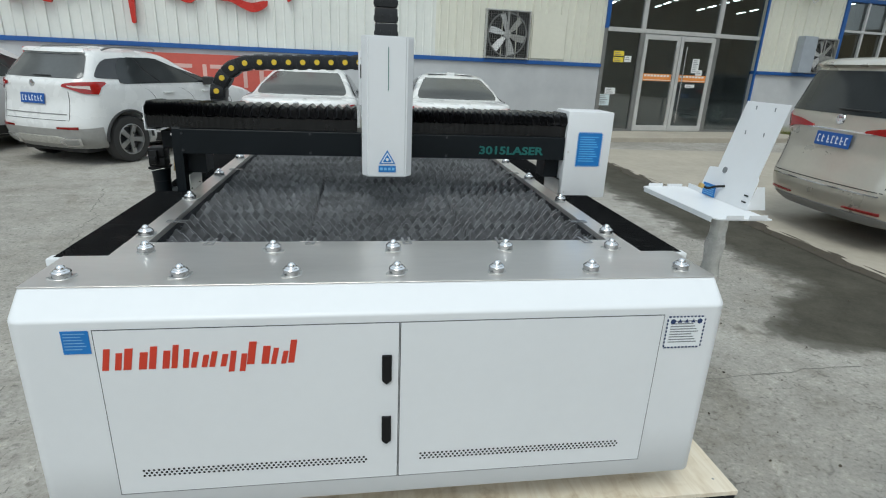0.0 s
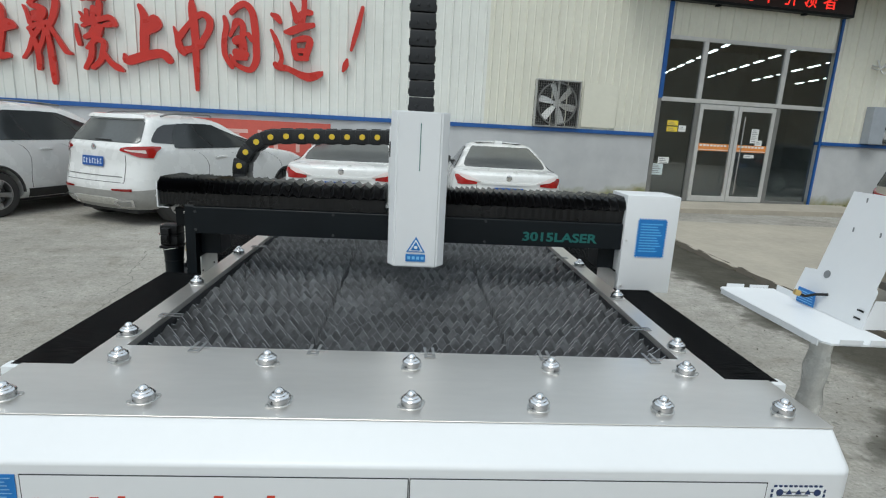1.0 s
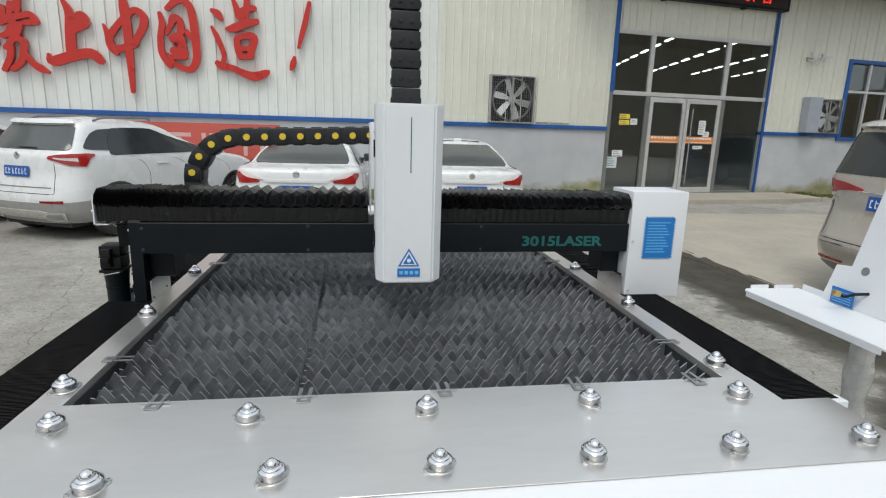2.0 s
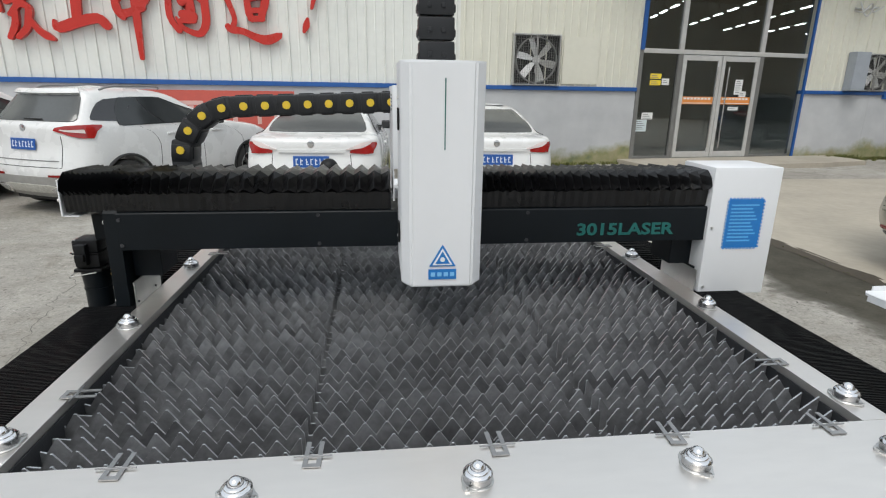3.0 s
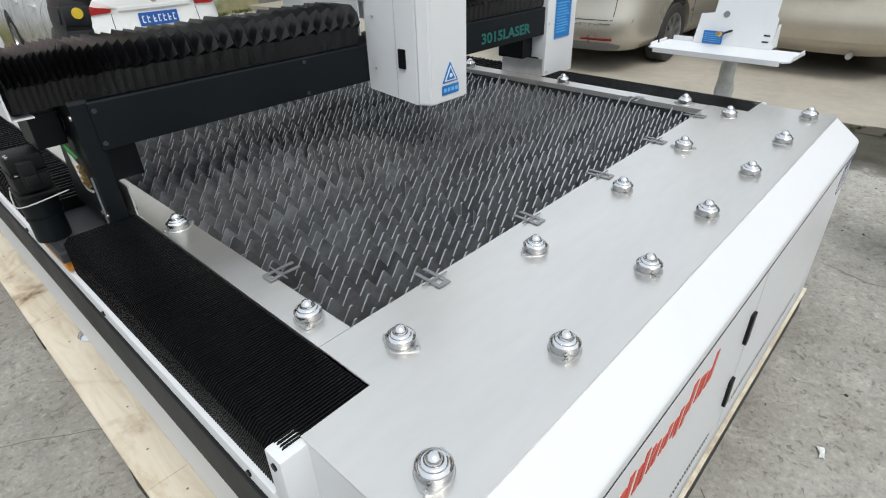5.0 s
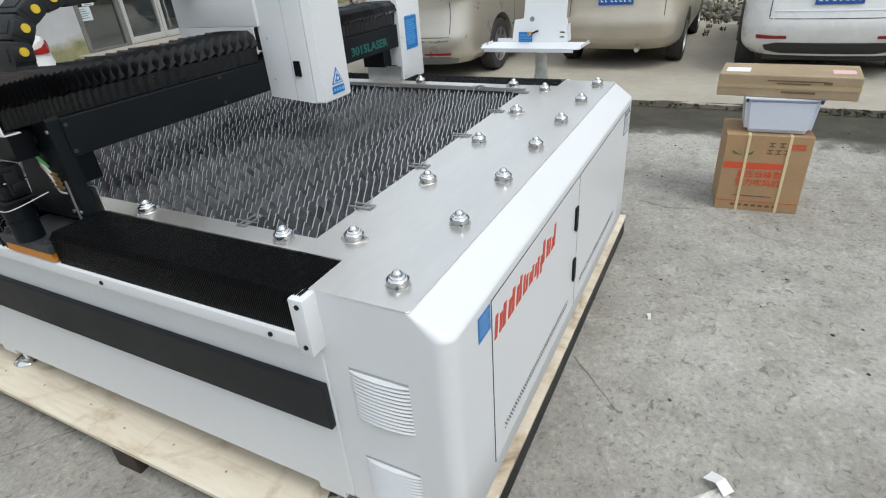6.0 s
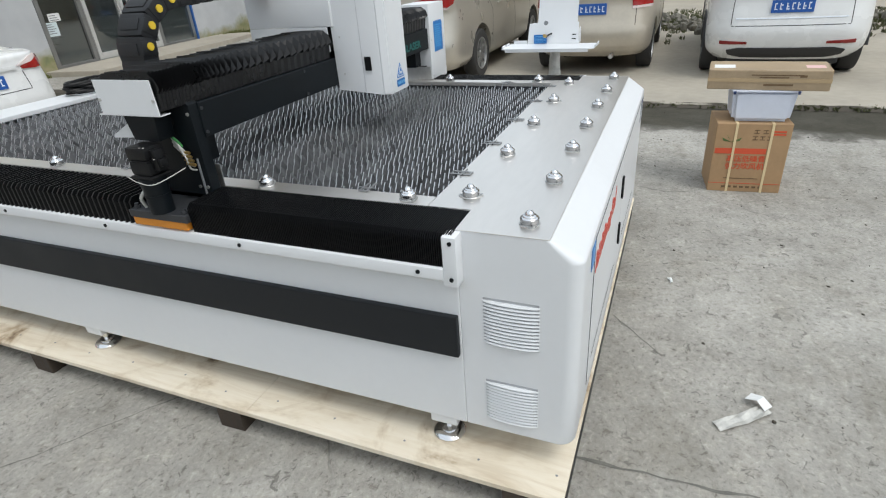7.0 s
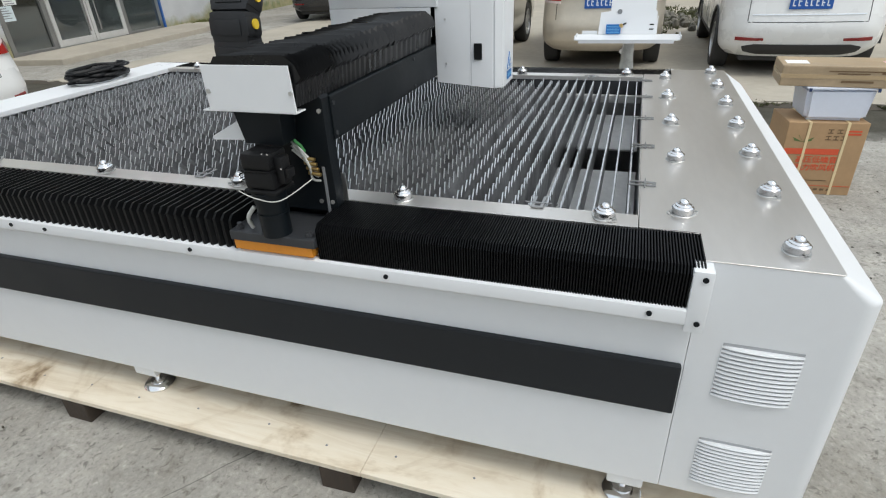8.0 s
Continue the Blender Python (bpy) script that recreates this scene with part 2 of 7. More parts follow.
def slat_material():
    """Raw dull steel sheet with mill marks, each piece a little different."""
    m = bpy.data.materials.new("raw_sheet_steel")
    m.use_nodes = True
    t = m.node_tree
    b = t.nodes["Principled BSDF"]
    co = t.nodes.new("ShaderNodeTexCoord").outputs["Object"]
    info = t.nodes.new("ShaderNodeObjectInfo")
    off = t.nodes.new("ShaderNodeVectorMath")
    off.operation = "ADD"
    t.links.new(co, off.inputs[0])
    sc = t.nodes.new("ShaderNodeMath")
    sc.operation = "MULTIPLY"
    sc.inputs[1].default_value = 37.0
    t.links.new(info.outputs["Random"], sc.inputs[0])
    t.links.new(sc.outputs[0], off.inputs[1])
    n1 = noise_out(t, off.outputs[0], 3.8, 6, 0.64, 0.9)
    n2 = noise_out(t, off.outputs[0], 38, 4, 0.6)
    base = ramp(t, n1, [(0.3, (0.11, 0.112, 0.118)), (0.5, (0.225, 0.23, 0.24)), (0.7, (0.42, 0.43, 0.45))])
    fine = ramp(t, n2, [(0.3, (0.8, 0.8, 0.8)), (0.7, (1.15, 1.15, 1.15))])
    mul = t.nodes.new("ShaderNodeMixRGB")
    mul.blend_type, mul.inputs[0].default_value = "MULTIPLY", 1
    t.links.new(base, mul.inputs[1])
    t.links.new(fine, mul.inputs[2])
    t.links.new(mul.outputs[0], b.inputs["Base Color"])
    b.inputs["Metallic"].default_value = 0.6
    t.links.new(ramp(t, n1, [(0.3, (0.5, 0.5, 0.5)), (0.7, (0.34, 0.34, 0.34))]), b.inputs["Roughness"])
    return m


WHITE = mat("white_powder_coat", (0.72, 0.735, 0.752), 0.36, var=0.02, scale=3, bump=0.06, bscale=420, rvar=0.05)
STEEL = mat("brushed_stainless", (0.79, 0.76, 0.725), 0.34, 0.92, var=0.05, scale=1.2, bump=0.0, bscale=90, stretch=(1.0, 4.0, 1.0), rvar=0.025)
# chrome darkened in colour to hold the dark reflections round the cups
CUP = mat("dull_chromed_cup", (0.42, 0.42, 0.42), 0.24, 1.0, var=0.12, scale=30, rvar=0.06)
CHROME = mat("chrome", (0.78, 0.78, 0.79), 0.12, 1.0, var=0.05, rvar=0.05)
ZINC = mat("zinc_plated_steel", (0.58, 0.58, 0.57), 0.38, 0.9, var=0.12, scale=20)
SLAT = slat_material()
BELLOW = mat("black_bellows_cloth", (0.004, 0.004, 0.0045), 0.3, var=0.25, scale=9, bump=0.03, bscale=260, rvar=0.06, spec=0.42)
BLACK = mat("black_satin_paint", (0.0048, 0.0072, 0.0095), 0.42, spec=0.22, var=0.2, scale=4, bump=0.08, bscale=320)
STRIPGREY = mat("charcoal_panel_paint", (0.013, 0.015, 0.018), 0.5, spec=0.3, var=0.12, scale=3, bump=0.05, bscale=350)
RUBBER = mat("black_rubber", (0.005, 0.0052, 0.006), 0.5, spec=0.3, var=0.2, scale=14, bump=0.15)
CHAINB = mat("black_nylon", (0.014, 0.015, 0.017), 0.45, spec=0.4, var=0.2, scale=18)
YELLOW = mat("yellow_plastic", (0.72, 0.5, 0.035), 0.45, var=0.1, scale=40)
BLUE = mat("blue_label_film", (0.012, 0.17, 0.5), 0.4, var=0.06, scale=12)
LABELWHITE = mat("white_label_film", (0.78, 0.8, 0.82), 0.45, var=0.03)
INKGREY = mat("grey_ink", (0.2, 0.21, 0.22), 0.6)
INKNAVY = mat("navy_ink", (0.02, 0.04, 0.12), 0.6)
REDVINYL = mat("red_vinyl", (0.56, 0.045, 0.02), 0.4, var=0.06, scale=8)
TEAL = mat("teal_print", (0.008, 0.12, 0.108), 0.45)
ORANGE = mat("orange_paint", (0.62, 0.23, 0.02), 0.42, var=0.1, scale=15)
DARKGREY = mat("cast_grey_paint", (0.03, 0.032, 0.036), 0.5, var=0.15, scale=12, bump=0.1)
WIREW = mat("pale_wire", (0.5, 0.5, 0.47), 0.5)
WIREG = mat("green_wire", (0.06, 0.28, 0.08), 0.5)
BRASS = mat("brass", (0.55, 0.38, 0.14), 0.35, 0.9)
PLY = plywood_material()
BLOCKWOOD = mat("weathered_block_wood", (0.05, 0.037, 0.027), 0.8, var=0.3, scale=9, bump=0.3, bscale=60, stretch=(1, 6, 1))
CONCRETE = concrete_material()
SLAB = mat("pale_slab_concrete", (0.38, 0.345, 0.285), 0.85, var=0.16, scale=1.1, bump=0.35, bscale=45)
RENDERWALL = mossy_wall_material()
CREAM = mat("cream_profiled_sheet", (0.67, 0.66, 0.57), 0.5, var=0.06, scale=0.9, rvar=0.06)
CREAMW = mat("faded_profiled_sheet", (0.71, 0.72, 0.68), 0.5, var=0.06, scale=0.9, rvar=0.06)
TRIMBLUE = mat("blue_trim_paint", (0.015, 0.09, 0.31), 0.45, var=0.12, scale=5)
ALU = mat("door_aluminium", (0.62, 0.62, 0.61), 0.42, 0.4, var=0.08, scale=8)
DARKFRAME = mat("grey_steel_frame", (0.24, 0.24, 0.235), 0.45, 0.5, var=0.12, scale=6)
PANE = glass("window_pane", (0.58, 0.61, 0.6))
INSIDE = mat("workshop_wall_paint", (0.55, 0.58, 0.58), 0.8, var=0.2, scale=1.2)
INFLOOR = mat("workshop_floor", (0.42, 0.44, 0.43), 0.35, var=0.2, scale=1.2)
LAMP = mat("lamp_tube", (0.9, 0.95, 1.0), 0.5, emit=14.0)
LEDRED = mat("lit_red_diodes", (1.0, 0.03, 0.02), 0.5, emit=1.3)
SIGNRED = mat("red_sign_acrylic", (0.5, 0.022, 0.012), 0.32, var=0.07, scale=4)
BANNER = mat("red_banner_cloth", (0.52, 0.10, 0.075), 0.7, var=0.1, scale=5)
PALEINK = mat("pale_pink_ink", (0.62, 0.4, 0.36), 0.7)
ORANGEFILM = mat("orange_door_film", (0.78, 0.28, 0.06), 0.5, var=0.05)
RAILCLOTH = mat("black_rail_cover_cloth", (0.0045, 0.0048, 0.0055), 0.38, var=0.2, scale=9, bump=0.03, bscale=260, rvar=0.06, spec=0.17)
CRACKDIRT = mat("dark_crack_dirt", (0.15, 0.145, 0.128), 0.9, var=0.3, scale=20)
PAPER = mat("paper", (0.75, 0.76, 0.75), 0.7, var=0.05)
PAPERBLUE = mat("pale_blue_paper", (0.6, 0.68, 0.7), 0.7)
PAPERYELLOW = mat("yellow_paper", (0.8, 0.62, 0.05), 0.6)
CARWHITE = mat("white_car_paint", (0.74, 0.745, 0.74), 0.28, var=0.03, scale=3, coat=0.6)
CARCHAMP = mat("champagne_car_paint", (0.55, 0.515, 0.45), 0.33, 0.55, var=0.05, scale=3, coat=0.6)
CARBEIGE = mat("tan_car_paint", (0.52, 0.47, 0.39), 0.36, 0.4, var=0.08, scale=3, coat=0.4)
CARDARK = mat("black_car_paint", (0.02, 0.021, 0.024), 0.2, coat=0.6)
CARGLASS = mat("tinted_car_glass", (0.03, 0.034, 0.036), 0.07, var=0.1, rvar=0.03, spec=0.5)
CARGLASSPALE = mat("dusty_car_glass", (0.085, 0.09, 0.09), 0.14, var=0.12, scale=3, rvar=0.05)
PLASTIC = mat("black_car_plastic", (0.028, 0.028, 0.029), 0.6, var=0.15, scale=20)
GREYPLASTIC = mat("grey_car_plastic", (0.2, 0.2, 0.2), 0.5, var=0.08)
BUMPERGREY = mat("weathered_bumper_plastic", (0.33, 0.325, 0.31), 0.6, var=0.12, scale=9)
TAILRED = mat("red_tail_lens", (0.33, 0.008, 0.007), 0.16, var=0.25, scale=10, coat=0.5)
TAILCLEAR = mat("clear_tail_lens", (0.72, 0.62, 0.6), 0.15, var=0.1, scale=14)
REFLECTRED = mat("red_reflector", (0.22, 0.012, 0.012), 0.25)
PLATEBLUE = mat("blue_plate", (0.012, 0.09, 0.36), 0.35, var=0.04)
PLATEWHITE = mat("white_plate_mark", (0.75, 0.78, 0.82), 0.4)
TYRE = mat("tyre_rubber", (0.035, 0.034, 0.033), 0.8, var=0.2, scale=12, bump=0.2, bscale=60)
RIM = mat("alloy_rim", (0.42, 0.42, 0.42), 0.34, 0.85, var=0.1, scale=10)
CARD = mat("brown_cardboard", (0.40, 0.255, 0.135), 0.78, var=0.1, scale=5, bump=0.1, bscale=80)
CARDPALE = mat("taped_cardboard", (0.38, 0.285, 0.18), 0.42, var=0.14, scale=6, bump=0.15, bscale=18)
CARDRED = mat("red_carton_print", (0.62, 0.09, 0.035), 0.7)
CARDINK = mat("brown_carton_print", (0.16, 0.1, 0.05), 0.75)
CARDGREEN = mat("green_carton_print", (0.10, 0.16, 0.05), 0.75)
STRAP = mat("cream_strap", (0.72, 0.58, 0.34), 0.5, var=0.08)
TUB = mat("frosted_tub_plastic", (0.68, 0.72, 0.82), 0.4, var=0.04)
WRAP = mat("film_wrapped_post", (0.62, 0.61, 0.57), 0.25, var=0.2, scale=16, bump=0.5, bscale=22)
FOLIAGE = mat("weed_leaf", (0.075, 0.08, 0.032), 0.7, var=0.35, scale=8)
SOIL = mat("wet_soil", (0.06, 0.05, 0.037), 0.8, var=0.3, scale=14, bump=0.6, bscale=60)
FOILS = mat("crumpled_silver_film", (0.55, 0.54, 0.5), 0.4, 0.3, var=0.25, scale=30)
BARE = mat("sheet_inner_grey", (0.36, 0.36, 0.36), 0.5, 0.3, var=0.15, scale=4)
TRAYSTEEL = mat("pale_tray_steel", (0.84, 0.84, 0.83), 0.42, 0.1, var=0.15, scale=5)
# grey that paints in the shaded gaps between white louvres, and the cover seam
VENTGREY = mat("vent_grey_plastic", (0.36, 0.37, 0.385), 0.45)
# cut edge of the slats, its thin highlights put into a brighter colour
CUTEDGE = mat("bright_cut_edge", (0.52, 0.54, 0.56), 0.38, 0.8, var=0.25, scale=30)
# near-black that paints in the shade inside holes, openings and the chute
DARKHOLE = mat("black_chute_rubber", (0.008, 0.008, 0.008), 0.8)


# ---- mesh helpers ----
def part(name, bm, material, parent=None, label="", smooth=False, sharp=40):
    """Links a bmesh as one mesh object under a thing or a part."""
    me = bpy.data.meshes.new(name)
    bmesh.ops.recalc_face_normals(bm, faces=bm.faces[:])
    bm.to_mesh(me)
    bm.free()
    for m in material if isinstance(material, (list, tuple)) else [material]:
        me.materials.append(m)
    if smooth:
        me.shade_smooth()
        me.set_sharp_from_angle(angle=radians(sharp))
    ob = new(name, me)
    if parent:
        ob.parent = parent
    return tagged(ob, label)


def again(ob, m, parent=None):
    """Another object on the same mesh."""
    o = new(ob.name.split(".")[0], ob.data)
    o.parent = parent or ob.parent
    o.matrix_basis = m
    for ch in ob.children:
        c = again(ch, ch.matrix_basis.copy(), o)
    return o


def empty(name, m, label, category, group="", kind=""):
    e = new(name)
    e.empty_display_size = 0.2
    e.matrix_basis = m
    return tagged(e, label, category, group, kind)


def box(bm, x0, x1, y0, y1, z0, z1, bevel=0.0, seg=2):
    r = bmesh.ops.create_cube(bm, size=1)
    vs = r["verts"]
    for v in vs:
        v.co = Vector(((x0 + x1) / 2 + v.co.x * (x1 - x0), (y0 + y1) / 2 + v.co.y * (y1 - y0), (z0 + z1) / 2 + v.co.z * (z1 - z0)))
    if bevel:
        es = list({e for v in vs for e in v.link_edges})
        bmesh.ops.bevel(bm, geom=es, offset=bevel, segments=seg, affect="EDGES", profile=0.6)
    return bm


def boxbm(*a, **k):
    return box(bmesh.new(), *a, **k)


def cyl(bm, p, q, r, n=20, r2=None, caps=True):
    p, q = Vector(p), Vector(q)
    d = q - p
    m = Matrix.Translation((p + q) / 2) @ d.to_track_quat("Z", "Y").to_matrix().to_4x4()
    bmesh.ops.create_cone(bm, cap_ends=caps, segments=n, radius1=r, radius2=r if r2 is None else r2, depth=d.length, matrix=m)
    return bm


def lathe(bm, prof, n=24, m=Matrix()):
    """Turns (r, z) pairs about z."""
    rings = []
    for r, z in prof:
        if r < 1e-5:
            rings.append([bm.verts.new(m @ Vector((0, 0, z)))])
        else:
            rings.append([bm.verts.new(m @ Vector((r * math.cos(2 * math.pi * i / n), r * math.sin(2 * math.pi * i / n), z))) for i in range(n)])
    for a, b in zip(rings, rings[1:]):
        for i in range(n):
            j = (i + 1) % n
            f = [a[i % len(a)], a[j % len(a)], b[j % len(b)], b[i % len(b)]]
            f = list(dict.fromkeys(f))
            if len(f) > 2:
                bm.faces.new(f)
    return bm


def prism(bm, pts, a, b, axis="x", bevel=0.0, seg=2):
    """Extrudes a closed outline between a and b. Outline: (y, z) for x, (x, z) for y, (x, y) for z."""
    def at(p, s):
        return {"x": (s, p[0], p[1]), "y": (p[0], s, p[1]), "z": (p[0], p[1], s)}[axis]
    va, vb = [bm.verts.new(at(p, a)) for p in pts], [bm.verts.new(at(p, b)) for p in pts]
    n = len(pts)
    fs = [bm.faces.new(va), bm.faces.new(vb[::-1])]
    for i in range(n):
        fs.append(bm.faces.new((va[i], vb[i], vb[(i + 1) % n], va[(i + 1) % n])))
    if bevel:
        bmesh.ops.bevel(bm, geom=list({e for f in fs for e in f.edges}), offset=bevel, segments=seg, affect="EDGES", profile=0.6)
    return bm


def tube(bm, pts, r, n=8):
    """A round wire along a smooth line of points."""
    pts = [Vector(p) for p in pts]
    fine = []
    for i in range(len(pts) - 1):
        p0, p1, p2, p3 = pts[max(i - 1, 0)], pts[i], pts[i + 1], pts[min(i + 2, len(pts) - 1)]
        for s in range(6):
            u = s / 6
            fine.append(0.5 * ((2 * p1) + (p2 - p0) * u + (2 * p0 - 5 * p1 + 4 * p2 - p3) * u * u + (3 * p1 - p0 - 3 * p2 + p3) * u ** 3))
    fine.append(pts[-1])
    rings = []
    for i, p in enumerate(fine):
        d = fine[min(i + 1, len(fine) - 1)] - fine[max(i - 1, 0)]
        q = d.to_track_quat("Z", "Y").to_matrix()
        rings.append([bm.verts.new(p + q @ Vector((r * math.cos(2 * math.pi * k / n), r * math.sin(2 * math.pi * k / n), 0))) for k in range(n)])
    for a, b in zip(rings, rings[1:]):
        for k in range(n):
            bm.faces.new((a[k], a[(k + 1) % n], b[(k + 1) % n], b[k]))
    bm.faces.new(rings[0][::-1]), bm.faces.new(rings[-1])
    return bm


def letters(text, height, depth, m, material, parent, name, label="", sx=1.0, bold=0.0):
    """Raised lettering as a mesh, lying in its own xy plane, centred, posed by m."""
    cu = bpy.data.curves.new(name, "FONT")
    cu.body, cu.size, cu.extrude, cu.align_x, cu.align_y = text, height, depth, "CENTER", "CENTER"
    cu.offset, cu.resolution_u = bold, 3
    tmp = bpy.data.objects.new(name, cu)
    scene.collection.objects.link(tmp)
    me = bpy.data.meshes.new_from_object(tmp.evaluated_get(bpy.context.evaluated_depsgraph_get()))
    bpy.data.objects.remove(tmp)
    me.transform(m @ Matrix.Diagonal((sx, 1, 1, 1)))
    me.materials.clear()
    me.materials.append(material)
    ob = new(name, me)
    if parent:
        ob.parent = parent
    return tagged(ob, label)


def bellows(stations, outline, deep):
    """Folded cover: an open outline of (a, z, share) carried along stations; every second fold stands in by its share of `deep`."""
    cx = sum(p[0] for p in outline) / len(outline)
    cz = min(p[1] for p in outline)
    rows = []
    for i, (s, wob) in enumerate(stations):
        row = []
        for a, z, *share in outline:
            k = deep * (share[0] if share else 1.0) * (1 if i % 2 else 0)
            da = k if a < cx - 0.06 else -k if a > cx + 0.06 else 0
            row.append((a + da, z - (k if z > cz + 0.03 else 0) + wob * (z > cz + 0.03), s))
        rows.append(row)
    return rows


# ---- ground ----
def flat(name, x0, x1, y0, y1, z, material, label, n=1):
    bm = bmesh.new()
    bmesh.ops.create_grid(bm, x_segments=n, y_segments=n, size=0.5)
    for v in bm.verts:
        v.co = Vector((x0 + (v.co.x + 0.5) * (x1 - x0), y0 + (v.co.y + 0.5) * (y1 - y0), z))
    return tagged(part(name, bm, material), label, name.replace("_", " "), kind="structure")


flat("ground", -400, 400, -400, 400, 0, CONCRETE, "worn grey yard concrete with cracks and rain puddles")

# the parking slab with its broken edge
rnd = random.Random(5)
bm = bmesh.new()
top, low = [], []
for i in range(121):
    y = -24 + i * 0.28
    x = 4.40 + 0.05 * noise.noise((y * 0.9, 3, 0)) + rnd.uniform(-0.022, 0.022)
    top.append((x, y))
row_t = [bm.verts.new((x, y, 0.028)) for x, y in top]
row_b = [bm.verts.new((x - 0.035, y, -0.01)) for x, y in top]
row_f = [bm.verts.new((60, y, 0.028)) for x, y in top]
for i in range(120):
    bm.faces.new((row_b[i], row_t[i], row_t[i + 1], row_b[i + 1]))
    bm.faces.new((row_t[i], row_f[i], row_f[i + 1], row_t[i + 1]))
tagged(part("pavement", bm, SLAB), "pale concrete parking slab with a broken edge", "pavement", kind="structure")

# soil and weeds along the slab edge
bm = bmesh.new()
a = [bm.verts.new((4.40 + 0.05 * noise.noise((y * 0.9, 3, 0)) - 0.13 - 0.05 * noise.noise((y * 2.1, 9, 0)), y, 0.004)) for y, in [(-8 + k * 0.15,) for k in range(130)]]
b = [bm.verts.new((4.43, -8 + k * 0.15, 0.03 + 0.02 * noise.noise((k * 0.7, 0, 4)))) for k in range(130)]
for i in range(129):
    bm.faces.new((a[i], b[i], b[i + 1], a[i + 1]))
tagged(part("soil_strip", bm, SOIL), "dark wet soil along the broken slab edge", "soil", kind="stuff")


def tufts(bm, places, size, r):
    for x, y, z in places:
        for k in range(r.randint(5, 9)):
            a, h, w = r.uniform(0, 6.28), size * r.uniform(0.5, 1.2), size * r.uniform(0.1, 0.2)
            lean = size * r.uniform(0.2, 0.9)
            dx, dy = math.cos(a), math.sin(a)
            p = Vector((x + r.uniform(-1, 1) * size * 0.5, y + r.uniform(-1, 1) * size * 0.5, z))
            v = [bm.verts.new(p + Vector(c)) for c in ((-dy * w, dx * w, 0), (dy * w, -dx * w, 0), (dx * lean * 0.5 + dy * w * 0.8, dy * lean * 0.5 - dx * w * 0.8, h * 0.7), (dx * lean, dy * lean, h), (dx * lean * 0.5 - dy * w * 0.8, dy * lean * 0.5 + dx * w * 0.8, h * 0.7))]
            bm.faces.new(v)


bm = bmesh.new()
r = random.Random(11)
pl = []
while len(pl) < 620:
    y = r.uniform(-6, 8)
    dens = 0.5 + 0.5 * noise.noise((y * 0.8, 21, 0)) + (0.35 if -2.5 < y < -0.6 else 0)
    if r.random() < dens * 0.8:
        pl.append((4.35 + r.gauss(0, 0.05), y, 0.008))
tufts(bm, [p for p in pl if p[1] < 0.4], 0.03, r)
tufts(bm, [p for p in pl if p[1] >= 0.4], 0.012, r)
tagged(part("weeds", bm, FOLIAGE), "low green weeds in the slab edge", "weeds", kind="stuff")

# plain unseen walls, added round the yard to cut low sky light and tint reflections
TANWALL = mat("tan_yard_wall", (0.19, 0.155, 0.10), 0.8, var=0.15, scale=0.8)
tagged(part("wall_yard_east", boxbm(26, 26.3, 3.2, 40, 0, 4), TANWALL), "unseen low tan wall added for the deck's reflections", "wall", kind="structure")
tagged(part("wall_yard_southeast", boxbm(26, 26.3, -30, 3.198, 0, 16), TANWALL), "unseen tall tan wall added to brown the deck's reflections", "wall", kind="structure")
tagged(part("wall_yard_south", boxbm(-26, 26, -24.3, -24, 0, 4), mat("grey_yard_wall", (0.5, 0.5, 0.48), 0.8, var=0.1, scale=0.8)), "unseen grey wall added for reflections and sky light", "wall", kind="structure")
tagged(part("wall_yard_west", boxbm(-26.3, -26, -24, 14, 0, 6), mat("pale_yard_wall", (0.4, 0.39, 0.36), 0.8, var=0.1, scale=0.8)), "unseen pale wall added to cut low sky light", "wall", kind="structure")

# ---- workshop building ----
WALL = pose(3.94, 12.1, 0, 0, 0, 7.5)
DOOR0, DOOR1, SILL = 2.02, 6.94, 1.74


def at_wall(ob):
    ob.matrix_basis = WALL
    return ob


def struct(name, bm, material, label, **k):
    return at_wall(tagged(part(name, bm, material, None, **k), label, name.split("_")[0], kind="structure"))


struct("wall_front_base", boxbm(-24, DOOR0, 0.02, 0.26, 0, SILL - 0.04, bevel=0.006), RENDERWALL, "blue-grey rendered plinth wall with moss")
struct("wall_front_base_east", boxbm(DOOR1, 9.15, 0.02, 0.26, 0, SILL - 0.04, bevel=0.006), RENDERWALL, "blue-grey rendered plinth wall with green moss")
struct("wall_front_end", boxbm(9.15, 24, 0.02, 0.26, 0, SILL - 0.04, bevel=0.006), RENDERWALL, "blue-grey rendered plinth wall")


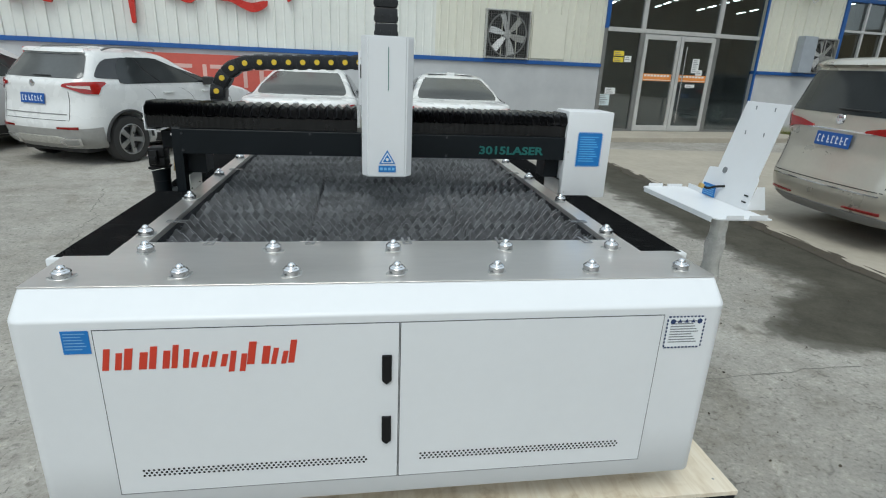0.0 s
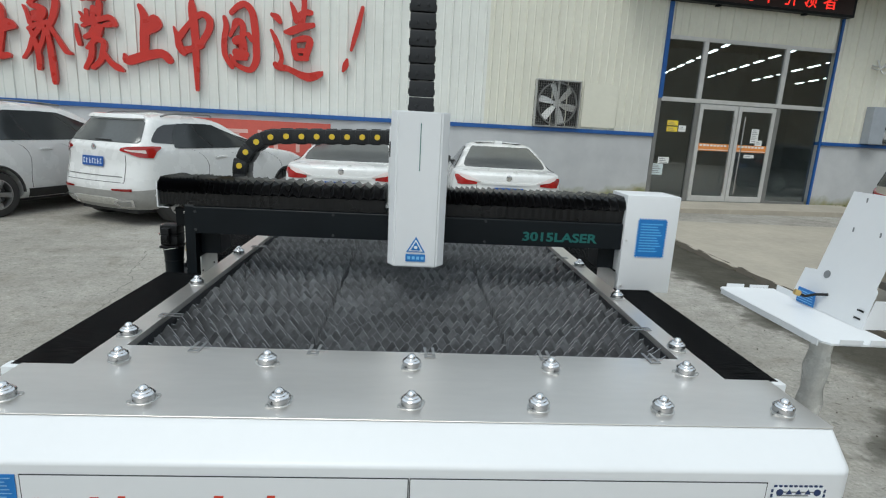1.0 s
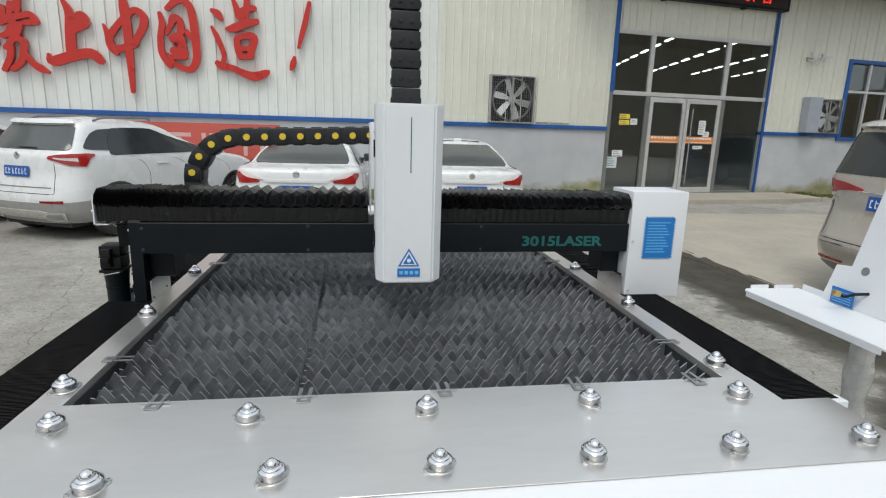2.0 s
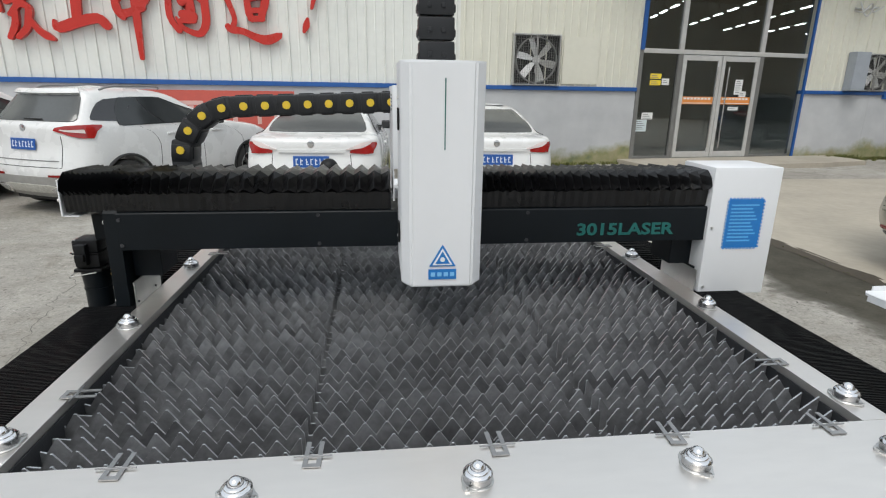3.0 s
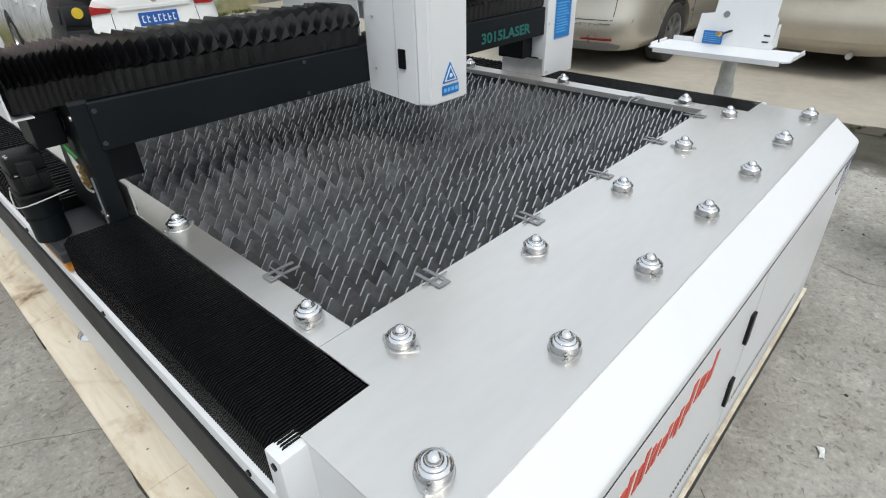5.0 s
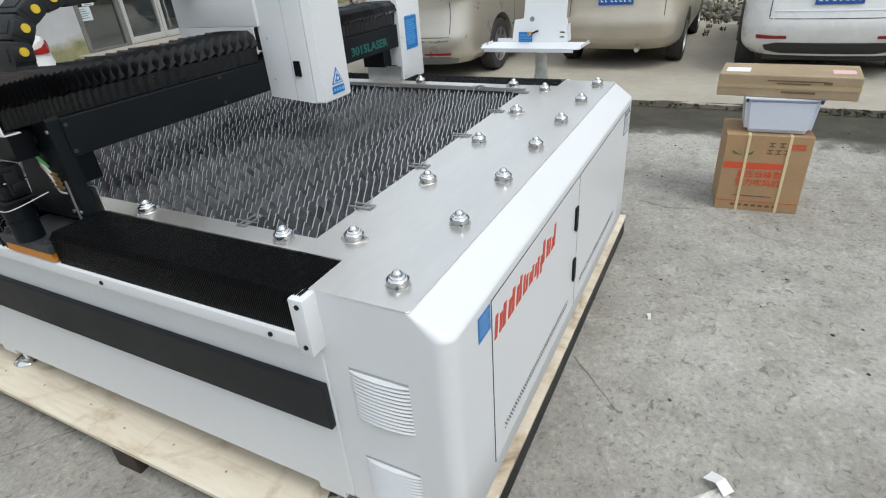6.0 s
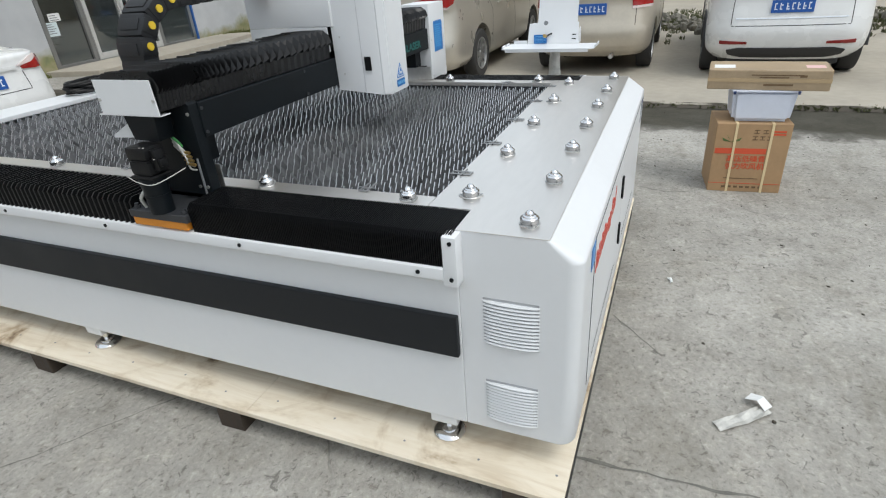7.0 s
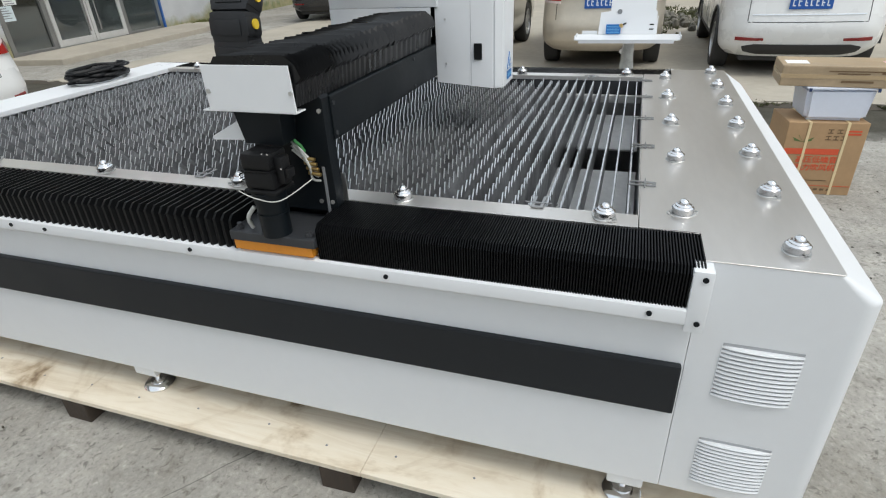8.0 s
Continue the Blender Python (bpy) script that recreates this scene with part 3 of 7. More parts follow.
def profiled(bm, u0, u1, z0, z1, off, pitch=0.19):
    """Ribbed steel sheet: narrow raised ribs between flat pans."""
    pts = []
    n = max(1, int((u1 - u0) / pitch))
    p = (u1 - u0) / n
    for i in range(n):
        u = u0 + i * p
        h = 0.03 if i % 2 == 0 else 0.01
        for f, d in ((0.0, 0), (0.42, 0), (0.48, h), (0.58, h), (0.64, 0)):
            pts.append((u + f * p, off - d))
    pts.append((u1, off))
    a = [bm.verts.new((u, d, z0)) for u, d in pts]
    b = [bm.verts.new((u, d, z1)) for u, d in pts]
    for i in range(len(pts) - 1):
        bm.faces.new((a[i], a[i + 1], b[i + 1], b[i]))
    c = [bm.verts.new((u, 0.24, z)) for u, z in ((u0, z0), (u1, z0), (u1, z1), (u0, z1))]
    bm.faces.new(c)
    bm.faces.new((a[0], b[0], c[3], c[0])), bm.faces.new((a[-1], c[1], c[2], b[-1]))
    bm.faces.new([b[0], *b[1:], c[2], c[3]]), bm.faces.new([a[0], c[0], c[1], *a[:0:-1]])
    return bm


struct("wall_front_west", profiled(bmesh.new(), -24, -2.35, SILL + 0.05, 5.02, 0.02), CREAMW, "off-white ribbed steel wall sheet")
struct("wall_front_mid", profiled(bmesh.new(), -2.35, DOOR0, SILL + 0.05, 5.02, 0.012), CREAM, "cream ribbed steel wall sheet")
struct("wall_front_east", profiled(bmesh.new(), DOOR1, 9.58, SILL + 0.05, 5.4, 0.012), CREAM, "cream ribbed steel wall sheet")
struct("wall_front_far", profiled(bmesh.new(), 13.0, 24, SILL + 0.05, 5.4, 0.012), CREAM, "cream ribbed steel wall sheet")
struct("wall_front_lintel", profiled(bmesh.new(), DOOR0 + 0.1, DOOR1 - 0.1, 4.12, 5.0, 0.05), CREAM, "cream ribbed sheet over the entrance")
struct("wall_patch", boxbm(0.06, 0.95, -0.022, -0.006, SILL + 0.1, 2.86, bevel=0.003), CREAM, "cream patch sheet beside the fan")
struct("wall_upper_strip", profiled(bmesh.new(), -24, DOOR0 + 0.1, 5.02, 7.2, 0.06, 0.25), DARKFRAME, "dull grey translucent upper wall strip")
struct("wall_upper_east", profiled(bmesh.new(), DOOR0 + 0.1, 24, 5.4, 7.2, 0.06, 0.25), CREAM, "cream upper wall sheet")
struct("trim_sill_west", boxbm(-24, DOOR0 - 0.002, -0.035, 0.25, SILL - 0.04, SILL + 0.05, bevel=0.006), TRIMBLUE, "blue painted sill trim")
struct("trim_sill_east", boxbm(DOOR1 + 0.002, 9.56, -0.035, 0.25, SILL - 0.04, SILL + 0.05, bevel=0.006), TRIMBLUE, "blue painted sill trim")
struct("trim_post_west", boxbm(DOOR0 - 0.0, DOOR0 + 0.1, -0.03, 0.25, SILL + 0.9, 4.85, bevel=0.006), TRIMBLUE, "blue painted entrance post")
struct("trim_post_west_low", boxbm(DOOR0 + 0.0, DOOR0 + 0.1, -0.002, 0.25, 0, SILL + 0.9, bevel=0.006), DARKFRAME, "grey steel entrance post")
struct("trim_post_east", boxbm(DOOR1 - 0.06, DOOR1, -0.012, 0.04, 0.0, 4.85, bevel=0.006), TRIMBLUE, "blue painted entrance post")
# eave over the entrance; the brown is darkened to hold its underside shade
struct("eave", boxbm(0.7, 24, -1.1, 0.055, 5.47, 5.6, bevel=0.01), mat("dark_brown_eave_paint", (0.055, 0.045, 0.04), 0.7, var=0.25, scale=3), "eave over the entrance, its underside shade put into a dark brown")
struct("roof", boxbm(-24, 24, -0.25, 20, 7.2, 7.32, bevel=0.01), DARKFRAME, "grey metal roof edge")

# hall behind the glass
struct("hall_floor", boxbm(-23.9, 23.9, 0.28, 19.8, -0.02, 0.1), INFLOOR, "dark workshop floor")
struct("wall_hall_back", boxbm(-24, 24, 19.8, 20, 0, 7.2), INSIDE, "dim workshop back wall")
struct("wall_hall_west", boxbm(-24, -23.8, 0.26, 19.8, 0, 7.2), INSIDE, "dim workshop end wall")
struct("wall_hall_east", boxbm(23.8, 24, 0.26, 19.8, 0, 7.2), INSIDE, "dim workshop end wall")

lamp = empty("hall_lamp", WALL @ pose(7.2, 4.0, 5.0, 0, 0, 70), "lit white tube lamp hung under the workshop roof", "lamp", "workshop lamps")
part("housing", boxbm(-0.45, 0.45, -0.07, 0.07, 0.0, 0.05, bevel=0.01), ALU, lamp)
part("tube", boxbm(-0.43, 0.43, -0.06, 0.06, -0.03, -0.002, bevel=0.01), LAMP, lamp, "glowing white tube")
part("rod", boxbm(-0.01, 0.01, -0.01, 0.01, 0.05, 2.2), DARKFRAME, lamp)
for iu in range(-1, 5):
    for iv in range(8):
        if iu or iv:
            copy_thing(lamp, WALL @ pose(7.2 + 2.7 * iu + iv * 0.52, 4.0 + iv * 1.45, 5.0, 0, 0, 70))

# concrete step in front of the entrance
bm = bmesh.new()
prism(bm, [(1.75, -1.35), (6.3, -1.45), (8.0, -1.2), (8.1, -0.7), (8.0, 0.02), (1.7, 0.02)], -0.02, 0.11, "z", bevel=0.02)
struct("entrance_step", bm, SLAB, "worn concrete entrance step with chipped edge")

# glazed entrance front
win = empty("window_1", WALL, "grey framed glass entrance front with stickers", "window", kind="structure")
for u0, u1, z0, z1 in ((2.12, 6.88, 2.58, 2.68), (2.12, 6.88, 4.03, 4.12), (3.12, 3.24, 0.1, 2.58), (5.46, 5.58, 0.1, 2.58), (3.12, 3.24, 2.68, 4.03), (5.44, 5.56, 2.68, 4.03), (2.12, 3.12, 0.1, 0.16), (5.58, 6.84, 0.1, 0.16)):
    part("window_frame", boxbm(u0, u1, 0.05, 0.15, z0, z1, bevel=0.006), ALU if z0 > 2.5 else DARKFRAME, win)
for u0, u1, z0, z1 in ((2.12, 3.12, 0.16, 2.58), (5.58, 6.84, 0.16, 2.58), (2.12, 3.12, 2.68, 4.03), (3.24, 5.44, 2.68, 4.03), (5.56, 6.84, 2.68, 4.03)):
    o = part("pane", boxbm(u0, u1, 0.096, 0.104, z0, z1), PANE, win, "dark clear glass")
    o.visible_shadow = False

door = empty("door_1", WALL, "closed aluminium framed double glass door", "door", kind="structure")
for u0, u1, h in ((3.25, 4.34, 1), (4.36, 5.45, -1)):
    for a0, a1, z0, z1 in ((u0, u0 + 0.1, 0.12, 2.56), (u1 - 0.1, u1, 0.12, 2.56), (u0 + 0.1, u1 - 0.1, 2.44, 2.56), (u0 + 0.1, u1 - 0.1, 0.12, 0.26)):
        part("door_frame", boxbm(a0, a1, 0.04, 0.1, z0, z1, bevel=0.008), ALU, door)
    o = part("pane", boxbm(u0 + 0.1, u1 - 0.1, 0.066, 0.074, 0.26, 2.44), PANE, door, "dark clear glass")
    o.visible_shadow = False
    hx = u1 - 0.16 if h > 0 else u0 + 0.16
    hb = cyl(bmesh.new(), (hx, -0.03, 0.35), (hx, -0.03, 2.3), 0.017, 12)
    cyl(hb, (hx, -0.03, 0.5), (hx, 0.05, 0.5), 0.01, 8), cyl(hb, (hx, -0.03, 2.1), (hx, 0.05, 2.1), 0.01, 8)
    part("handle", hb, CHROME, door, "long chrome pull bar", smooth=True)
    film = part("film_stripe", boxbm(u0 + 0.11, u1 - 0.11, 0.056, 0.062, 1.42, 1.6), ORANGEFILM, door, "orange warning film strip")
    bars = bmesh.new()
    for k in range(8):
        box(bars, u0 + 0.14 + k * 0.1, u0 + 0.21 + k * 0.1, 0.052, 0.0555, 1.53, 1.58)
    box(bars, u0 + 0.12, u1 - 0.12, 0.052, 0.0555, 1.44, 1.455)
    part("lettering", bars, PAPER, film)


def notice(u, z, w, h, m, label, off=0.09):
    o = at_wall(part("notice", boxbm(u, u + w, off - 0.004, off, z, z + h), m))
    tagged(o, label, "notice", "papers on the entrance glass")
    bb = bmesh.new()
    for k in range(max(2, int(h / 0.05))):
        box(bb, u + 0.03, u + w * (0.6 + 0.3 * ((k * 37) % 5) / 5), off - 0.007, off - 0.0045, z + h - 0.05 - k * 0.045, z + h - 0.035 - k * 0.045)
    part("print", bb, INKGREY, o)


notice(2.42, 2.0, 0.3, 0.12, PAPERYELLOW, "yellow notice stuck on the glass")
notice(2.42, 1.85, 0.3, 0.12, PAPERYELLOW, "yellow notice stuck on the glass")
notice(2.75, 1.86, 0.2, 0.15, PAPER, "small white paper on the glass")
notice(2.3, 1.05, 0.3, 0.16, PAPER, "white paper stuck on the glass")
notice(2.12, 0.76, 0.34, 0.28, PAPERBLUE, "pale blue paper stuck on the glass")
notice(4.83, 1.66, 0.22, 0.36, PAPER, "white sheet stuck on the door glass", 0.058)
notice(4.98, 1.6, 0.2, 0.14, PAPER, "white slip stuck on the door glass", 0.05)
notice(4.72, 1.28, 0.3, 0.08, PAPER, "white slip under the orange strip", 0.058)

# red running-text display
led = empty("led_sign", WALL, "black display box with lit red characters over the entrance", "sign")
part("housing", boxbm(1.85, 7.02, -0.16, 0.045, 4.86, 5.44, bevel=0.012), BLACK, led)
part("screen", boxbm(1.93, 6.94, -0.168, -0.1605, 4.92, 5.38), mat("dark_led_screen", (0.02, 0.006, 0.006), 0.5), led, "dark red dotted screen")
for i, ch in enumerate("中小功率引领者"):
    letters(ch, 0.42, 0.003, pose(2.75 + i * 0.58, -0.174, 5.15, 90, 0, 0), LEDRED, led, "character", "lit red character")
part("bracket", boxbm(3.2, 3.3, -0.1, 0.0, 4.82, 4.86), BLACK, led)
part("bracket", boxbm(5.6, 5.7, -0.1, 0.0, 4.82, 4.86), BLACK, led)

# raised red slogan
def brush_character(strokes, label):
    """A raised sign character: flat brush strokes of (along, height, width), each a little prouder than the last."""
    bm = bmesh.new()
    for i, pts in enumerate(strokes):
        fine = []
        for a in range(len(pts) - 1):
            p = [Vector(pts[max(0, min(len(pts) - 1, a + d))]) for d in (-1, 0, 1, 2)]
            for f in (0.0, 0.25, 0.5, 0.75):
                fine.append(0.5 * (2 * p[1] + (p[2] - p[0]) * f + (2 * p[0] - 5 * p[1] + 4 * p[2] - p[3]) * f * f + (3 * p[1] - p[0] - 3 * p[2] + p[3]) * f ** 3))
        fine.append(Vector(pts[-1]))
        one, two = [], []
        for k, c in enumerate(fine):
            d = fine[min(k + 1, len(fine) - 1)] - fine[max(k - 1, 0)]
            side = Vector((-d.y, d.x)).normalized() * c.z / 2
            one.append((c.x + side.x, c.y + side.y)), two.append((c.x - side.x, c.y - side.y))
        rim = []
        for c, d in ((fine[-1], fine[-1] - fine[-2]), (fine[0], fine[0] - fine[1])):
            d = Vector((d.x, d.y)).normalized() * c.z / 2
            s = Vector((-d.y, d.x))
            rim.append([(c.x + s.x * math.cos(q) + d.x * math.sin(q), c.y + s.y * math.cos(q) + d.y * math.sin(q)) for q in (0.6, 1.2, 1.94, 2.54)])
        outline = one + rim[0] + two[::-1] + rim[1]
        prism(bm, outline, -0.1 - 0.0016 * i, -0.02, "y")
    return tagged(at_wall(part("sign_character", bm, SIGNRED)), label, "sign", "red wall slogan")


brush_character([
    [(-12.13, 3.57, 0.09), (-12.05, 3.42, 0.12), (-12.09, 3.10, 0.15), (-12.16, 2.78, 0.15), (-12.17, 2.58, 0.12)],
    [(-12.48, 3.09, 0.10), (-12.32, 3.10, 0.12), (-12.08, 3.15, 0.13), (-11.95, 3.21, 0.14), (-11.85, 3.14, 0.09)],
    [(-12.03, 3.09, 0.10), (-11.87, 3.14, 0.10)],
    [(-12.47, 2.56, 0.10), (-12.17, 2.58, 0.14), (-12.01, 2.60, 0.11)],
    [(-12.28, 3.38, 0.09), (-12.29, 3.09, 0.12), (-12.32, 2.66, 0.12)],
    [(-12.46, 3.31, 0.08), (-12.49, 2.86, 0.11), (-12.49, 2.56, 0.09)],
], "thick raised red brush-written sign character on the wall")
brush_character([
    [(-11.66, 3.54, 0.04), (-11.60, 3.41, 0.08), (-11.57, 3.23, 0.09)],
    [(-11.56, 3.59, 0.07), (-11.39, 3.73, 0.09), (-11.19, 3.77, 0.10), (-11.10, 3.69, 0.12), (-11.11, 3.55, 0.12), (-11.18, 3.33, 0.11), (-11.25, 3.19, 0.09)],
    [(-11.51, 3.55, 0.10), (-11.41, 3.53, 0.12), (-11.33, 3.48, 0.13), (-11.37, 3.35, 0.12), (-11.50, 3.32, 0.11)],
    [(-11.48, 3.41, 0.12), (-11.37, 3.41, 0.12)],
    [(-11.60, 3.12, 0.08), (-11.45, 3.21, 0.09), (-11.25, 3.27, 0.09)],
    [(-11.35, 3.21, 0.09), (-11.53, 2.98, 0.09), (-11.63, 2.73, 0.08), (-11.74, 2.57, 0.05)],
    [(-11.23, 3.19, 0.07), (-11.10, 2.96, 0.09), (-10.98, 2.75, 0.10), (-10.89, 2.71, 0.06)],
    [(-11.58, 3.12, 0.08), (-11.51, 2.88, 0.09), (-11.47, 2.61, 0.10), (-11.48, 2.39, 0.09)],
    [(-11.32, 3.14, 0.07), (-11.37, 2.94, 0.08), (-11.47, 2.72, 0.09)],
    [(-11.27, 3.14, 0.07), (-11.25, 2.73, 0.11), (-11.23, 2.29, 0.11), (-11.23, 2.13, 0.08)],
], "thick raised red brush-written sign character on the wall")
brush_character([
    [(-10.65, 3.73, 0.04), (-10.46, 3.81, 0.07), (-10.33, 3.92, 0.07), (-10.24, 3.78, 0.08)],
    [(-10.53, 3.76, 0.08), (-10.28, 3.78, 0.08)],
    [(-10.68, 3.50, 0.04), (-10.61, 3.41, 0.08)],
    [(-10.56, 3.54, 0.08), (-10.55, 3.41, 0.08)],
    [(-10.43, 3.60, 0.10), (-10.45, 3.44, 0.10)],
    [(-10.32, 3.69, 0.11), (-10.34, 3.50, 0.11)],
    [(-10.63, 3.36, 0.10), (-10.30, 3.40, 0.11)],
    [(-10.76, 3.27, 0.04), (-10.75, 3.09, 0.09), (-10.72, 2.90, 0.08)],
    [(-10.64, 3.25, 0.07), (-10.35, 3.38, 0.09), (-10.14, 3.44, 0.11), (-10.06, 3.32, 0.11)],
    [(-10.24, 3.29, 0.09), (-10.06, 3.32, 0.10)],
    [(-10.41, 3.28, 0.12), (-10.50, 3.11, 0.11), (-10.61, 3.04, 0.09)],
    [(-10.33, 3.25, 0.12), (-10.40, 3.06, 0.11), (-10.58, 2.84, 0.08)],
    [(-10.45, 3.03, 0.12), (-10.29, 2.97, 0.11), (-10.31, 2.79, 0.11), (-10.36, 2.62, 0.11), (-10.51, 2.47, 0.09)],
    [(-10.50, 2.89, 0.10), (-10.53, 2.67, 0.11), (-10.64, 2.46, 0.09)],
    [(-10.31, 2.79, 0.09), (-10.19, 2.60, 0.10), (-10.06, 2.50, 0.13), (-9.97, 2.45, 0.07)],
], "thick raised red brush-written sign character on the wall")
brush_character([
    [(-9.59, 3.71, 0.08), (-9.51, 3.51, 0.15), (-9.53, 3.18, 0.17), (-9.55, 2.84, 0.16)],
    [(-9.44, 3.41, 0.10), (-9.33, 3.51, 0.12), (-9.25, 3.38, 0.13), (-9.36, 3.26, 0.09)],
    [(-9.45, 3.24, 0.13), (-9.30, 3.42, 0.15)],
    [(-9.92, 2.76, 0.06), (-9.86, 2.65, 0.17), (-9.54, 2.76, 0.18), (-9.22, 2.83, 0.17), (-9.08, 2.71, 0.15)],
], "thick raised red brush-written sign character on the wall")
brush_character([
    [(-8.97, 3.36, 0.04), (-8.91, 3.17, 0.11), (-8.88, 3.00, 0.14), (-8.80, 2.87, 0.11)],
    [(-8.88, 3.17, 0.13), (-8.73, 3.37, 0.11), (-8.59, 3.53, 0.10), (-8.42, 3.65, 0.12), (-8.28, 3.55, 0.14), (-8.31, 3.33, 0.13), (-8.50, 3.03, 0.12)],
    [(-8.83, 2.92, 0.15), (-8.66, 2.96, 0.13), (-8.47, 3.05, 0.15)],
    [(-8.61, 3.92, 0.07), (-8.60, 3.70, 0.16), (-8.57, 3.25, 0.15), (-8.57, 2.80, 0.13), (-8.57, 2.34, 0.09), (-8.57, 2.16, 0.07)],
], "thick raised red brush-written sign character on the wall")
brush_character([
    [(-7.99, 3.63, 0.08), (-7.96, 3.46, 0.11), (-8.01, 3.18, 0.11), (-8.00, 2.89, 0.11), (-7.87, 2.67, 0.10)],
    [(-7.85, 3.73, 0.10), (-7.72, 3.86, 0.12), (-7.58, 3.91, 0.13), (-7.45, 3.79, 0.14), (-7.40, 3.51, 0.15), (-7.38, 3.11, 0.14), (-7.39, 2.81, 0.14), (-7.51, 2.63, 0.12), (-7.72, 2.68, 0.10), (-7.85, 2.77, 0.09)],
    [(-7.89, 3.28, 0.07), (-7.82, 3.42, 0.09), (-7.75, 3.56, 0.15), (-7.64, 3.52, 0.12), (-7.64, 3.32, 0.13)],
    [(-7.77, 3.19, 0.18), (-7.66, 3.22, 0.16), (-7.63, 3.03, 0.15)],
    [(-7.78, 2.96, 0.16), (-7.60, 2.93, 0.16)],
    [(-7.81, 2.85, 0.10), (-7.60, 2.86, 0.11)],
    [(-7.53, 3.33, 0.10), (-7.46, 3.22, 0.09)],
    [(-7.90, 2.90, 0.04), (-7.82, 2.75, 0.09)],
], "thick raised red brush-written sign character on the wall")
brush_character([
    [(-7.05, 3.76, 0.08), (-6.95, 3.71, 0.14), (-6.89, 3.63, 0.09)],
    [(-7.07, 3.45, 0.06), (-7.00, 3.31, 0.10), (-6.93, 3.14, 0.10), (-6.87, 2.91, 0.09), (-6.93, 2.73, 0.11)],
    [(-7.00, 2.78, 0.11), (-6.93, 2.73, 0.14), (-6.73, 2.70, 0.12), (-6.49, 2.60, 0.14), (-6.29, 2.56, 0.18), (-6.08, 2.64, 0.13), (-6.03, 2.68, 0.05)],
    [(-6.67, 4.02, 0.05), (-6.61, 3.88, 0.11), (-6.55, 3.69, 0.15)],
    [(-6.47, 4.30, 0.07), (-6.40, 4.12, 0.11), (-6.41, 3.87, 0.11), (-6.46, 3.66, 0.16)],
    [(-6.55, 3.72, 0.16), (-6.38, 3.85, 0.13), (-6.26, 3.86, 0.10)],
    [(-6.79, 3.44, 0.07), (-6.67, 3.46, 0.15), (-6.44, 3.56, 0.15), (-6.22, 3.62, 0.10)],
    [(-6.62, 3.25, 0.12), (-6.60, 3.04, 0.13), (-6.55, 2.93, 0.12)],
    [(-6.61, 3.28, 0.10), (-6.38, 3.34, 0.13), (-6.28, 3.28, 0.14), (-6.35, 3.06, 0.14), (-6.38, 2.94, 0.12)],
    [(-6.55, 3.08, 0.10), (-6.38, 3.09, 0.10)],
    [(-6.58, 2.93, 0.10), (-6.36, 2.94, 0.11)],
], "thick raised red brush-written sign character on the wall")
brush_character([
    [(-5.19, 4.05, 0.08), (-5.28, 3.67, 0.11), (-5.36, 3.39, 0.10), (-5.42, 3.18, 0.06)],
    [(-5.51, 2.97, 0.07), (-5.54, 2.85, 0.13), (-5.59, 2.74, 0.06)],
], "thick raised red exclamation mark on the wall")

ban = at_wall(tagged(part("banner", boxbm(-10.6, -5.85, -0.012, 0.016, 0.72, 1.6, bevel=0.002), BANNER), "faded red cloth banner on the plinth wall", "banner"))
bm = bmesh.new()
for k in range(5):
    u = -9.8 + k * 0.8
    box(bm, u, u + 0.08, -0.016, -0.0125, 0.95, 1.4)
    box(bm, u + 0.15, u + 0.6, -0.016, -0.0125, 1.32, 1.4)
    box(bm, u + 0.33, u + 0.42, -0.016, -0.0125, 0.95, 1.31)
    box(bm, u + 0.43, u + 0.58, -0.016, -0.0125, 1.12, 1.19)
part("print", bm, PALEINK, ban)


